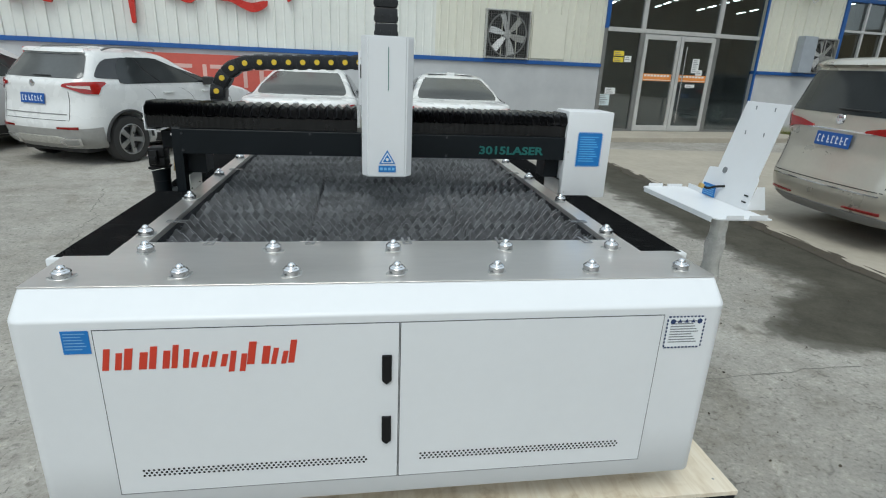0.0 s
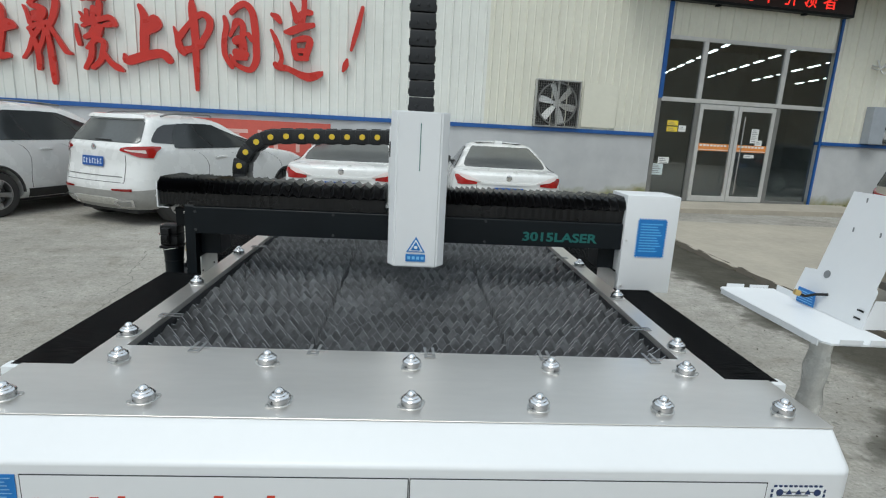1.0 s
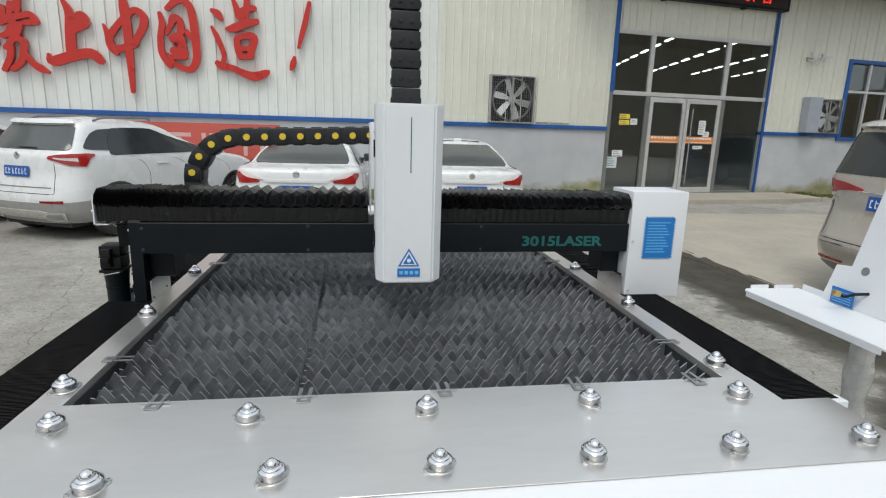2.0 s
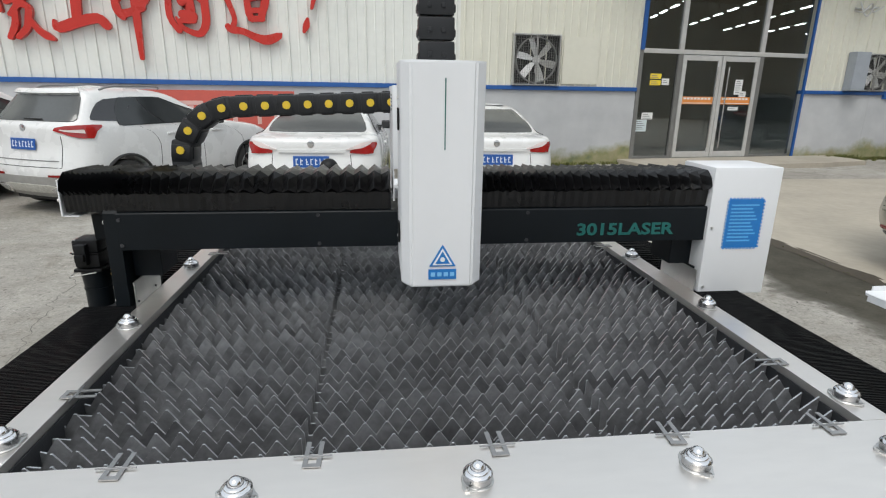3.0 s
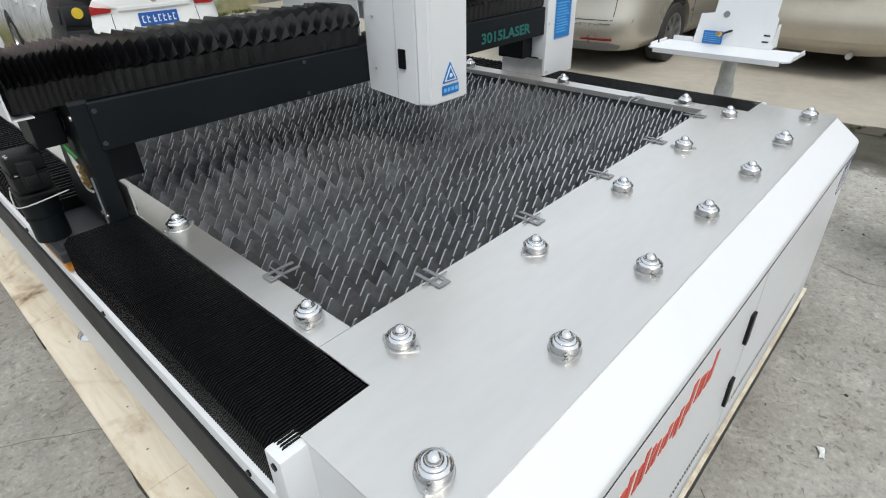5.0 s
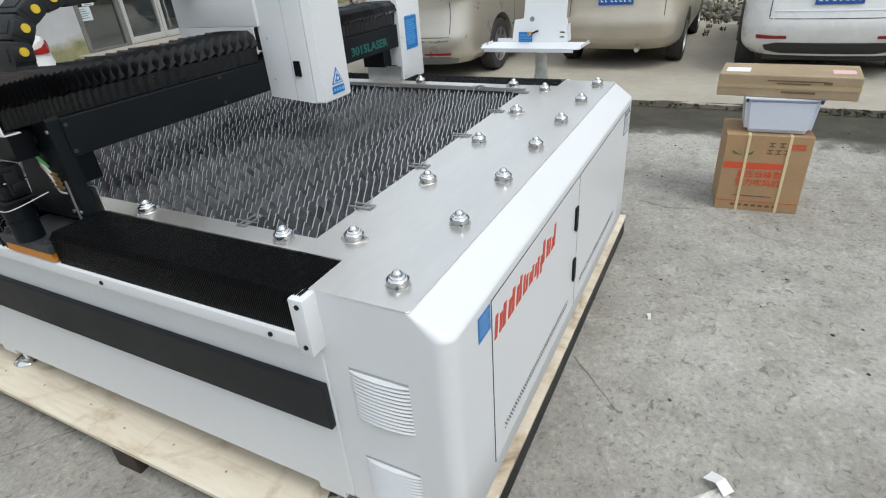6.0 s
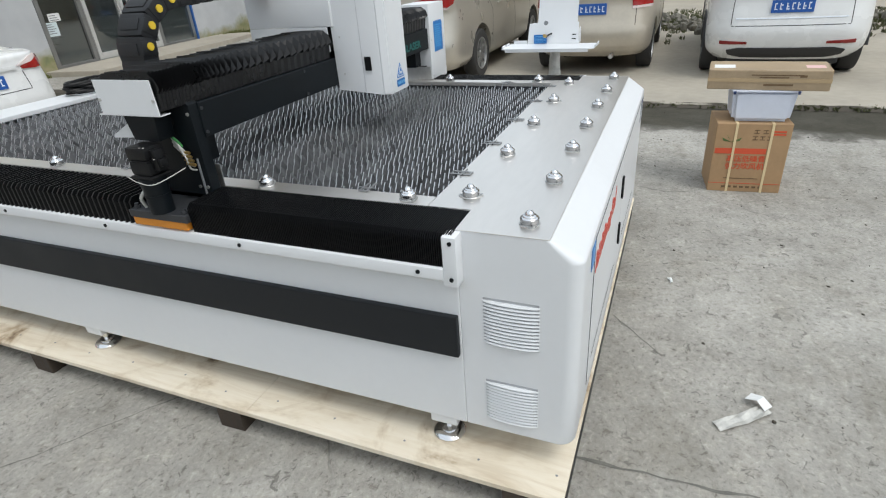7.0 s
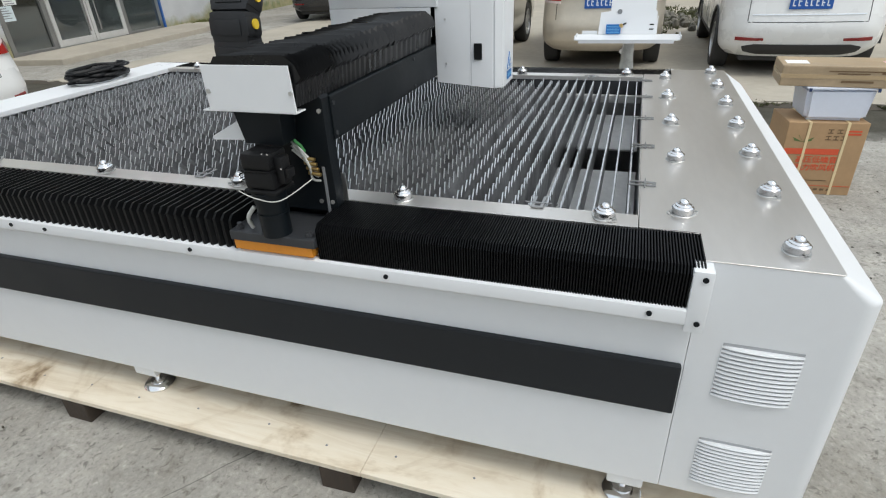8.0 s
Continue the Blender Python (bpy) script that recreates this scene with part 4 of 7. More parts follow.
def wall_fan(u0, u1, z0, z1, label):
    f = empty("exhaust_fan", WALL @ pose((u0 + u1) / 2, 0, (z0 + z1) / 2), label, "fan", "wall exhaust fans")
    w, h = (u1 - u0) / 2, (z1 - z0) / 2
    back = boxbm(-w, w, -0.004, 0.008, -h, h)
    part("backing", back, DARKHOLE, f)
    for a in ((-w, w, h - 0.03, h), (-w, w, -h, -h + 0.03), (-w, -w + 0.03, -h + 0.03, h - 0.03), (w - 0.03, w, -h + 0.03, h - 0.03)):
        part("frame", boxbm(a[0], a[1], -0.09, -0.006, a[2], a[3], bevel=0.004), ZINC, f)
    rr = min(w, h) * 0.86
    for k in range(6):
        bl = bmesh.new()
        prism(bl, [(0.06, -0.03), (rr * 0.5, -0.085), (rr, -0.075), (rr, 0.09), (rr * 0.5, 0.07), (0.06, 0.03)], -0.003, 0.003, "y")
        bl.transform(pose(0, -0.035, 0, 0, 0, 0) @ pose(0, 0, 0, 0, k * 60 + 14, 0) @ pose(0, 0, 0, 24, 0, 0))
        part("blade", bl, ALU, f)
    part("hub", cyl(bmesh.new(), (0, -0.07, 0), (0, -0.012, 0), 0.09, 20), ALU, f)
    ring = bmesh.new()
    lathe(ring, [(rr + 0.005, -0.06), (rr + 0.03, -0.06), (rr + 0.03, 0), (rr + 0.005, 0), (rr + 0.005, -0.06)], 32, pose(0, -0.012, 0, -90, 0, 0))
    part("shroud", ring, DARKFRAME, f)
    part("brace", boxbm(-0.022, 0.022, -0.085, -0.074, -h + 0.03, h - 0.03), ZINC, f)
    for k in range(1, 20):
        p = -w + k * 2 * w / 20
        part("guard_wire", boxbm(p - 0.003, p + 0.003, -0.098, -0.0965, -h, h), DARKFRAME, f)
        q = -h + k * 2 * h / 20
        part("guard_wire", boxbm(-w, w, -0.096, -0.0925, q - 0.002, q + 0.002), DARKFRAME, f)


wall_fan(-1.16, -0.04, SILL + 0.06, 2.88, "square wall exhaust fan with metal blades and guard")
wall_fan(8.62, 9.54, SILL + 0.06, 2.74, "square wall exhaust fan beside a grey sheet box")
tagged(at_wall(part("sheet_box", boxbm(8.14, 8.6, -0.24, 0.0, SILL + 0.06, 2.76, bevel=0.01), mat("grey_box_paint", (0.33, 0.36, 0.4), 0.5))), "grey painted sheet metal box on the wall", "box")

# blue framed workshop window further along
wr = empty("window_2", WALL, "blue framed workshop window with grey bars", "window", kind="structure")
for u0, u1, z0, z1 in ((9.58, 9.7, 1.6, 3.85), (12.88, 13.0, 1.6, 3.85), (9.7, 12.88, 3.75, 3.85), (9.7, 12.88, 1.6, 1.7)):
    part("window_frame", boxbm(u0, u1, -0.03, 0.2, z0, z1, bevel=0.005), TRIMBLUE, wr, "blue painted frame")
for u in (10.45, 11.25, 12.05):
    part("bar", boxbm(u, u + 0.06, 0.02, 0.08, 1.7, 3.75), ALU, wr)
part("bar", boxbm(9.7, 12.88, 0.0, 0.06, 2.95, 3.01), ALU, wr)
o = part("pane", boxbm(9.7, 12.88, 0.1, 0.108, 1.7, 3.75), PANE, wr)
o.visible_shadow = False
struct("wall_front_over", profiled(bmesh.new(), 9.58, 13.0, 3.855, 5.4, 0.012), CREAM, "cream ribbed sheet over the window")

# grass along the wall foot
bm = bmesh.new()
r = random.Random(17)
tufts(bm, [(r.uniform(7.1, 10.5), -0.12 - abs(r.gauss(0, 0.16)), 0.0) for _ in range(260)] + [(r.uniform(-0.6, 1.7), -0.06 - abs(r.gauss(0, 0.06)), 0.0) for _ in range(60)], 0.07, r)
tufts(bm, [(r.gauss(8.3, 0.25), -0.15 - abs(r.gauss(0, 0.1)), 0.0) for _ in range(30)], 0.14, r)
at_wall(tagged(part("grass", bm, mat("yellow_green_grass", (0.13, 0.14, 0.035), 0.7, var=0.35, scale=6)), "yellow-green grass along the wall foot", "grass", kind="stuff"))

# bent bracket and a flood lamp on the wall
bm = bmesh.new()
tube(bm, [(8.0, -0.02, 3.75), (8.1, -0.18, 3.7), (8.3, -0.2, 3.9), (8.45, -0.15, 3.72), (8.7, -0.2, 3.85)], 0.02)
tube(bm, [(8.15, -0.02, 3.95), (8.2, -0.2, 3.6), (8.4, -0.22, 3.85)], 0.018)
tube(bm, [(8.0, -0.03, 3.8), (8.35, -0.05, 3.78), (8.75, -0.02, 3.86)], 0.02)
tagged(at_wall(part("cable_bracket", bm, ZINC, smooth=True)), "twisted grey metal bracket and cables on the wall", "bracket")
fl = empty("flood_lamp", WALL @ pose(0.95, -0.1, 5.3), "grey flood lamp fixed high on the wall", "lamp")
bm = bmesh.new()
prism(bm, [(-0.02, 0.16), (-0.32, 0.02), (-0.24, -0.16), (0.05, -0.02)], -0.17, 0.17, "x", bevel=0.01)
part("housing", bm, DARKFRAME, fl)
part("arm", boxbm(-0.03, 0.03, 0.0, 0.15, -0.02, 0.03), DARKFRAME, fl)
o = part("lens", boxbm(-0.14, 0.14, -0.345, -0.33, -0.1, -0.02), PAPER, fl)
o.matrix_basis = pose(0, 0.02, 0, 10, 0, 0)


# ---- laser cutting machine ----
rig = empty("laser_cutting_machine", pose(0, 0, 0.12), "large white flatbed laser cutting machine with black gantry", "machine")
BASE = pose(0, 0, -0.12)


def mp(name, bm, material, label="", parent=None, smooth=False, sharp=40):
    """A part of the machine, given in yard coordinates."""
    if parent is None:
        bm.transform(BASE)
        return part(name, bm, material, rig, label, smooth, sharp)
    bm.transform(BASE)
    return part(name, bm, material, parent, label, smooth, sharp)


ZD = 0.9675     # deck height
XS, XI = 1.076, 0.945   # outer side, inner edge of the bellows
YB, YE = 0.452, 3.56    # cutting bed
# front cabinet shell: flat front with wide rounded corners and a sloping top edge
def cabinet_shell():
    bm = bmesh.new()
    rows = []
    for z, y0, rad in ((0.236, -0.030, 0.036), (0.238, -0.038, 0.04), (0.247, -0.045, 0.042), (0.45, -0.045, 0.042), (0.70, -0.045, 0.042), (0.880, -0.045, 0.042), (0.8945, -0.045, 0.042), (0.896, -0.045, 0.042), (0.900, -0.0442, 0.042), (0.904, -0.0412, 0.041), (0.908, -0.0365, 0.04), (0.9095, -0.03425, 0.039), (0.9535, 0.03175, 0.0168), (0.955, 0.034, 0.016), (0.9605, 0.0415, 0.015), (0.9642, 0.05, 0.012)):
        line = [(-XS, 0.31), (-XS, y0 + rad + 0.002)]
        for k in range(9):
            q = math.pi / 2 * k / 8
            line.append((-XS + rad - rad * math.cos(q), y0 + rad - rad * math.sin(q)))
        line.append((-XS + rad + 0.002, y0))
        line += [(-x, y) for x, y in line[::-1]]
        rows.append([bm.verts.new((x, y, z)) for x, y in line])
    n = len(rows[0])
    for r0, r1 in zip(rows, rows[1:]):
        for i in range(n):
            bm.faces.new((r0[i], r0[(i + 1) % n], r1[(i + 1) % n], r1[i]))
    bm.faces.new(rows[0][::-1]), bm.faces.new(rows[-1])
    return bm


cab = mp("front_cabinet", cabinet_shell(), WHITE, "white powder-coated sheet metal cabinet", smooth=True, sharp=38)
YF = -0.0452
for x0, x1, side in ((-0.852, -0.003, 1), (0.003, 0.853, -1)):
    rim = bmesh.new()
    box(rim, x0 - 0.0021, x1 + 0.0021, YF - 0.0016, YF + 0.004, 0.3078, 0.8752)
    mp("door_gap", rim, DARKGREY, "", cab)
    d = mp("door", boxbm(x0, x1, YF - 0.0022, YF + 0.003, 0.31, 0.873, bevel=0.0005), WHITE, "white flush cabinet door", cab)
for zt, zb in ((0.767, 0.665), (0.547, 0.443)):
    bm = bmesh.new()
    prism(bm, [(-0.054, zt), (-0.024, zt), (-0.024, zb + 0.014), (-0.039, zb), (-0.054, zb + 0.014)], YF - 0.011, YF - 0.002, "y", bevel=0.003)
    mp("latch", bm, RUBBER, "black plastic lever latch", cab)
# punched vent rows
for x0, x1 in ((-0.778, -0.083), (0.074, 0.777)):
    bm = bmesh.new()
    n = int((x1 - x0) / 0.0145)
    for k in range(n):
        for j in range(3):
            cx, cz = x0 + k * 0.0145 + (0.00725 if j % 2 else 0), 0.3935 - j * 0.0095
            vs = [bm.verts.new((cx + 0.0043 * math.cos(q * math.pi / 3), YF - 0.0027, cz + 0.0043 * math.sin(q * math.pi / 3))) for q in range(6)]
            bm.faces.new(vs)
    tagged(mp("vent_perforation", bm, DARKHOLE, "rows of small punched vent holes", cab), kind="stuff")
# red maker's mark as plain slanted blocks
x = -0.843
for w, lo, hi in ((0.05, 0, 0.068), (0.062, 0, 0.068), (0.055, 0, 0.072), (0.047, 0, 0.075), (0.045, 0, 0.05), (0.047, 0, 0.05), (0.047, -0.018, 0.05), (0.062, 0.004, 0.078), (0.044, 0.002, 0.055), (0.018, 0.004, 0.08)):
    bm = bmesh.new()
    z0 = 0.748
    s = 0.012
    if w > 0.03:
        q = w * 0.34
        prism(bm, [(x, z0 + lo), (x + q, z0 + lo), (x + q + s, z0 + hi), (x + s, z0 + hi)], YF - 0.0036, YF - 0.002, "y")
        prism(bm, [(x + w - q, z0 + lo), (x + w, z0 + lo), (x + w + s * 0.8, z0 + hi * 0.8), (x + w - q + s * 0.8, z0 + hi * 0.8)], YF - 0.0036, YF - 0.002, "y")
    else:
        prism(bm, [(x, z0 + lo), (x + w, z0 + lo), (x + w + s, z0 + hi), (x + s, z0 + hi)], YF - 0.0036, YF - 0.002, "y", bevel=0.0006)
    mp("mark_block", bm, REDVINYL, "red vinyl block of the maker's mark", cab)
    x += w + 0.0058


def label_plate(parent, x0, x1, z0, z1, y, m, rows, ink, edge=None):
    """A printed label with bars for its small print."""
    o = mp("label", boxbm(x0, x1, y - 0.0015, y, z0, z1), m, "printed label", parent)
    bb = bmesh.new()
    for k in range(rows):
        z = z1 - (z1 - z0) * (0.12 + 0.8 * k / rows)
        ln = 0.95 - 0.25 * ((k * 7) % 4) / 4
        box(bb, x0 + (x1 - x0) * 0.08, x0 + (x1 - x0) * 0.92 * ln, y - 0.0024, y - 0.0018, z - (z1 - z0) * 0.018, z + (z1 - z0) * 0.012)
    mp("print", bb, ink, "", parent)
    if edge:
        eb = bmesh.new()
        n = int((x1 - x0) / 0.012)
        for k in range(n):
            a0 = x0 + k * (x1 - x0) / n
            for z in (z0 - 0.005, z1 + 0.0005):
                box(eb, a0, a0 + 0.007, y - 0.0024, y - 0.0005, z, z + 0.0045)
        n = int((z1 - z0) / 0.012)
        for k in range(n):
            b0 = z0 + k * (z1 - z0) / n
            for a0 in (x0 - 0.005, x1 + 0.0005):
                box(eb, a0, a0 + 0.0045, y - 0.0024, y - 0.0005, b0, b0 + 0.007)
        mp("border", eb, edge, "dashed border", parent)


label_plate(cab, -0.934, -0.863, 0.803, 0.874, YF - 0.0005, BLUE, 6, mat("pale_blue_ink", (0.25, 0.45, 0.7), 0.5))
label_plate(cab, 0.872, 0.998, 0.758, 0.864, YF - 0.0005, LABELWHITE, 9, INKGREY, INKNAVY)
bm = bmesh.new()
for k in range(5):
    lathe(bm, [(0.0, 0), (0.009, 0), (0.009, 0.0008), (0, 0.0008)], 3 if 0 < k < 4 else 14, pose(0.888 + k * 0.0235, YF - 0.0025, 0.850, 90, 0, 0) @ pose(0, 0, 0, 0, 0, 90))
mp("pictogram", bm, INKNAVY, "small black warning pictograms", cab)
# louvred vents on both cabinet ends
for sx in (-1, 1):
    for z0, z1 in ((0.593, 0.757), (0.285, 0.448)):
        o = mp("air_vent", boxbm(min(sx * (XS - 0.004), sx * (XS + 0.0012)), max(sx * (XS - 0.004), sx * (XS + 0.0012)), 0.071, 0.238, z0, z1), VENTGREY, "pressed louvred air vent", cab)
        n = 13
        h = (z1 - z0 - 0.004) / n
        for k in range(n):
            zz = z0 + 0.002 + k * h
            bb = bmesh.new()
            rows = []
            for q in range(11):
                f = q / 10
                bulge = 0.011 * math.sin(math.pi * f) ** 0.6
                y = 0.069 + 0.171 * f
                rows.append([bb.verts.new((sx * (XS + dx), y, zz + dz)) for dx, dz in ((0.0005, 0.0), (0.002 + bulge, 0.0), (0.0025 + bulge, h * 0.12), (0.001 + bulge * 0.75, h * 0.5), (0.0005, h * 0.5))])
            for a, b in zip(rows, rows[1:]):
                for q in range(5):
                    bb.faces.new((a[q], a[(q + 1) % 5], b[(q + 1) % 5], b[q]))
            bb.faces.new(rows[0]), bb.faces.new(rows[-1])
            mp("louvre", bb, WHITE, "", o)
    # corner cap that closes the bellows channel
    bm = boxbm(min(sx * 1.07, sx * 1.124), max(sx * 1.07, sx * 1.124), 0.2945, 0.338, 0.803, 0.9635, bevel=0.006)
    cap = mp("corner_cap", bm, WHITE, "white bellows end cap", None, True)
    for z in (0.945, 0.83):
        mp("screw", cyl(bmesh.new(), (sx * 1.122, 0.312, z), (sx * 1.127, 0.312, z), 0.0065, 12), BLACK, "", cap)

# stainless deck plate with notches for the bellows
bm = bmesh.new()
prism(bm, [(-1.072, 0.046), (1.072, 0.046), (1.077, 0.051), (1.077, 0.312), (XI - 0.005, 0.312), (XI - 0.005, YB), (-XI + 0.005, YB), (-XI + 0.005, 0.312), (-1.077, 0.312), (-1.077, 0.051)], 0.9645, ZD, "z", bevel=0.0006, seg=1)
mp("deck_plate", bm, STEEL, "brushed stainless steel deck plate")
mp("deck_lip", boxbm(-0.862, 0.862, YB + 0.0005, YB + 0.0035, 0.915, 0.9643), STEEL, "folded steel lip of the deck plate")
# side rails of the bed
for sx in (-1, 1):
    a, b = sorted((sx * 0.866, sx * 0.94))
    mp("bed_rail", boxbm(a, b, YB + 0.002, YE, 0.945, ZD - 0.001, bevel=0.0015), STEEL, "brushed steel bed rail")
    a, b = sorted((sx * 0.8632, sx * 0.8655))
    mp("bed_ledge", boxbm(a, b, YB + 0.002, YE, 0.86, 0.944), DARKGREY, "dark bed edge")
    a, b = sorted((sx * 0.824, sx * 0.854))
    mp("bed_strip", boxbm(a, b, YB + 0.002, YE, 0.842, 0.876), TRAYSTEEL, "pale inner bed strip")
mp("rear_deck", boxbm(-1.083, 1.083, YE + 0.002, 3.86, 0.94, ZD, bevel=0.004), WHITE, "white rear deck")
# body sides
for sx in (-1, 1):
    o = mp("side_panel", boxbm(min(sx * 1.02, sx * 1.08), max(sx * 1.02, sx * 1.076), 0.3115, 3.86, 0.238, 0.815, bevel=0.004), WHITE, "white side panel")
    lip = bmesh.new()
    prism(lip, [(sx * 1.02, 0.816), (sx * 1.118, 0.816), (sx * 1.128, 0.826), (sx * 1.128, 0.862), (sx * 1.112, 0.866), (sx * 1.02, 0.866)], 0.337, 3.86, "y", bevel=0.003)
    lip = mp("channel_rail", lip, WHITE, "white lower channel of the rail cover", None, True)
    for y in (0.414, 1.064, 1.696, 2.283, 2.437, 3.1, 3.7):
        mp("screw", cyl(bmesh.new(), (sx * 1.126, y, 0.845), (sx * 1.132, y, 0.845), 0.0065, 12), BLACK, "", lip)
    mp("side_stripe", boxbm(min(sx * 1.078, sx * 1.099), max(sx * 1.078, sx * 1.099), 0.317, 3.8, 0.527, 0.68, bevel=0.006), STRIPGREY, "charcoal painted side stripe")
    # levelling feet
    for y in (0.4, 2.165, 3.7):
        ft = bmesh.new()
        lathe(ft, [(0, 0.122), (0.056, 0.122), (0.058, 0.13), (0.05, 0.138), (0.03, 0.142), (0.03, 0.15), (0.012, 0.152), (0.012, 0.225), (0, 0.225)], 28, pose(sx * 1.03, y, 0))
        f = mp("levelling_foot", ft, CHROME, "chromed round levelling foot", None, True)
        mp("foot_bracket", boxbm(sx * 1.03 - 0.045, sx * 1.03 + 0.045, y - 0.05, y + 0.05, 0.2, 0.264, bevel=0.006), WHITE, "", f)
mp("rear_panel", boxbm(-1.02, 1.02, 3.82, 3.86, 0.262, 0.938), WHITE, "white rear panel")
mp("base_beam", boxbm(-1.0, 1.0, 0.32, 3.8, 0.27, 0.42), BARE, "grey steel base frame")

# inside of the bed: sloped trays, and a near-black sheet for the unlit chute depth
for x0, x1, dz in ((-0.81, -0.155, 0.0), (0.109, 0.678, 0.006)):
    for y0, y1 in ((0.456, 1.5), (1.503, 2.5), (2.503, 3.55)):
        bm = bmesh.new()
        prism(bm, [(x0, 0.812 + dz), (x1, 0.818 - dz), (x1, 0.81 - dz), (x0, 0.804 + dz)], y0, y1, "y")
        mp("tray", bm, TRAYSTEEL, "pale sheet steel catch tray")
for k in range(8):
    mp("tray_hole", cyl(bmesh.new(), (-0.62 + 0.05 * (k % 3), 0.62 + 0.045 * k, 0.8185), (-0.62 + 0.05 * (k % 3), 0.62 + 0.045 * k, 0.8195), 0.011, 12), DARKHOLE, "round drain hole")
mp("chute", boxbm(-0.81, 0.81, 0.456, 3.55, 0.43, 0.45), DARKHOLE, "near-black sheet for the unlit chute under the bed")
mp("bed_front_wall", boxbm(-0.81, 0.81, YB - 0.012, YB - 0.002, 0.45, 0.96), BARE, "grey inner bed wall")
for sx in (-1, 1):
    mp("bed_side_wall", boxbm(min(sx * 0.812, sx * 0.822), max(sx * 0.812, sx * 0.822), YB, YE, 0.45, 0.84), BARE, "grey inner bed wall")


def slat_mesh(shift, seed):
    """One toothed support strip of 4 mm sheet: teeth all along, with two cut-outs for the cross bars."""
    rr = random.Random(seed)
    p = 0.0475
    pts = [(-0.862, 0.88)]
    for a, b in ((-0.861, 0.861),):
        pts.append((a, 0.897 if a > -0.8 else 0.9))
        pts.append((a + 0.001, 0.925))
        x = a + 0.003 + shift * p
        while x + p < b - 0.002:
            h = 0.952 + rr.uniform(-0.0025, 0.0015)
            pts += [(x, 0.9205), (x + p * 0.45, h), (x + p * 0.55, h)]
            x += p
        pts += [(x, 0.9205), (b - 0.001, 0.92 + (b - x) * 0.8), (b, 0.897 if b < 0.8 else 0.9)]
    pts.append((0.862, 0.88))
    for c in (-0.325, 0.33):      # cut out where the cross bars run
        xs, zs = [q[0] for q in pts], [q[1] for q in pts]
        lo, hi = c - 0.009, c + 0.009
        cut = [(lo, float(np.interp(lo, xs, zs))), (lo + 0.0005, 0.898), (hi - 0.0005, 0.898), (hi, float(np.interp(hi, xs, zs)))]
        pts = [q for q in pts if q[0] < lo] + cut + [q for q in pts if q[0] > hi]
    bm = bmesh.new()
    n = len(pts)
    va = [bm.verts.new((a, -0.002, z)) for a, z in pts]
    vb = [bm.verts.new((a, 0.002, z)) for a, z in pts]
    la = [bm.verts.new((a, -0.002, 0.83)) for a, z in pts]
    lb = [bm.verts.new((a, 0.002, 0.83)) for a, z in pts]
    for i in range(n - 1):
        bm.faces.new((va[i], va[i + 1], vb[i + 1], vb[i])).material_index = 1
        bm.faces.new((va[i], la[i], la[i + 1], va[i + 1]))
        bm.faces.new((vb[i], vb[i + 1], lb[i + 1], lb[i]))
    return bm


kinds = [mp("slat", slat_mesh(s, i), [SLAT, CUTEDGE], "toothed raw steel support slat") for i, s in enumerate((0.0, 0.5, 0.22, 0.72))]
y = YB + 0.028
k = 0
rs = random.Random(3)
while y < YE - 0.02:
    # each strip turns a little about its foot; those past the first half metre of the bed lean back
    lean = rs.uniform(-0.9, 0.9) if y < 0.98 else rs.uniform(-7.2, -5.2)
    m = pose(0, y, 0.71) @ pose(0, 0, 0, lean, 0, rs.uniform(-0.15, 0.15)) @ pose(0, 0, -0.71)
    if k < 4:
        kinds[k].matrix_basis = m
    else:
        tagged(again(kinds[(k * 3 + k // 7) % 4], m), "toothed raw steel support slat")
    y += 0.0445
    k += 1

# ball transfer units
bm = bmesh.new()
lathe(bm, [(0, 0), (0.0295, 0), (0.0298, 0.002), (0.0285, 0.0034), (0.0262, 0.0036)], 28)
for s in (-1, 1):
    prism(bm, [(s * 0.015, -0.0245), (s * 0.035, -0.0085), (s * 0.0395, 0), (s * 0.035, 0.0085), (s * 0.015, 0.0245)], 0.0002, 0.0032, "z", bevel=0.0008)
    lathe(bm, [(0.0056, 0.0033), (0.0052, 0.006), (0.0026, 0.0062), (0.0024, 0.0034)], 12, pose(s * 0.0335, 0, 0))
unit = part("ball_transfer_unit", bm, ZINC, rig, "zinc-plated ball transfer unit", True)
part("cup", lathe(bmesh.new(), [(0.0262, 0.0032), (0.0264, 0.0042), (0.0264, 0.0155), (0.0272, 0.0162), (0.0272, 0.0182), (0.0258, 0.0198)], 28), CUP, unit, "pressed steel cup with dark reflections put into its colour", True)
part("ring", lathe(bmesh.new(), [(0.0259, 0.0197), (0.024, 0.0222), (0.0208, 0.0235), (0.0204, 0.0252), (0.0192, 0.0266), (0.0165, 0.0278), (0.0146, 0.0282), (0.0138, 0.0268)], 28), CHROME, unit, "bright stepped rim", True)
bm = bmesh.new()
bmesh.ops.create_uvsphere(bm, u_segments=18, v_segments=12, radius=0.0135)
bm.transform(pose(0, 0, 0.0275))
part("ball", bm, CHROME, unit, "polished steel ball", True)
spots = [((i - 3) * 0.33, 0.122) for i in range(7)] + [((i - 2) * 0.418, 0.349) for i in range(5)]
spots += [(s * 0.9, 0.538 + 0.558 * i) for i in range(6) for s in (-1, 1)]
for i, (x, y) in enumerate(spots):
    m = pose(x, y, ZD - 0.12 - 0.0005, 0, 0, (37 + 61 * i) % 180 if y > 0.2 else 25 + 10 * (i % 3))
    if i:
        again(unit, m, rig)
    else:
        unit.matrix_basis = m

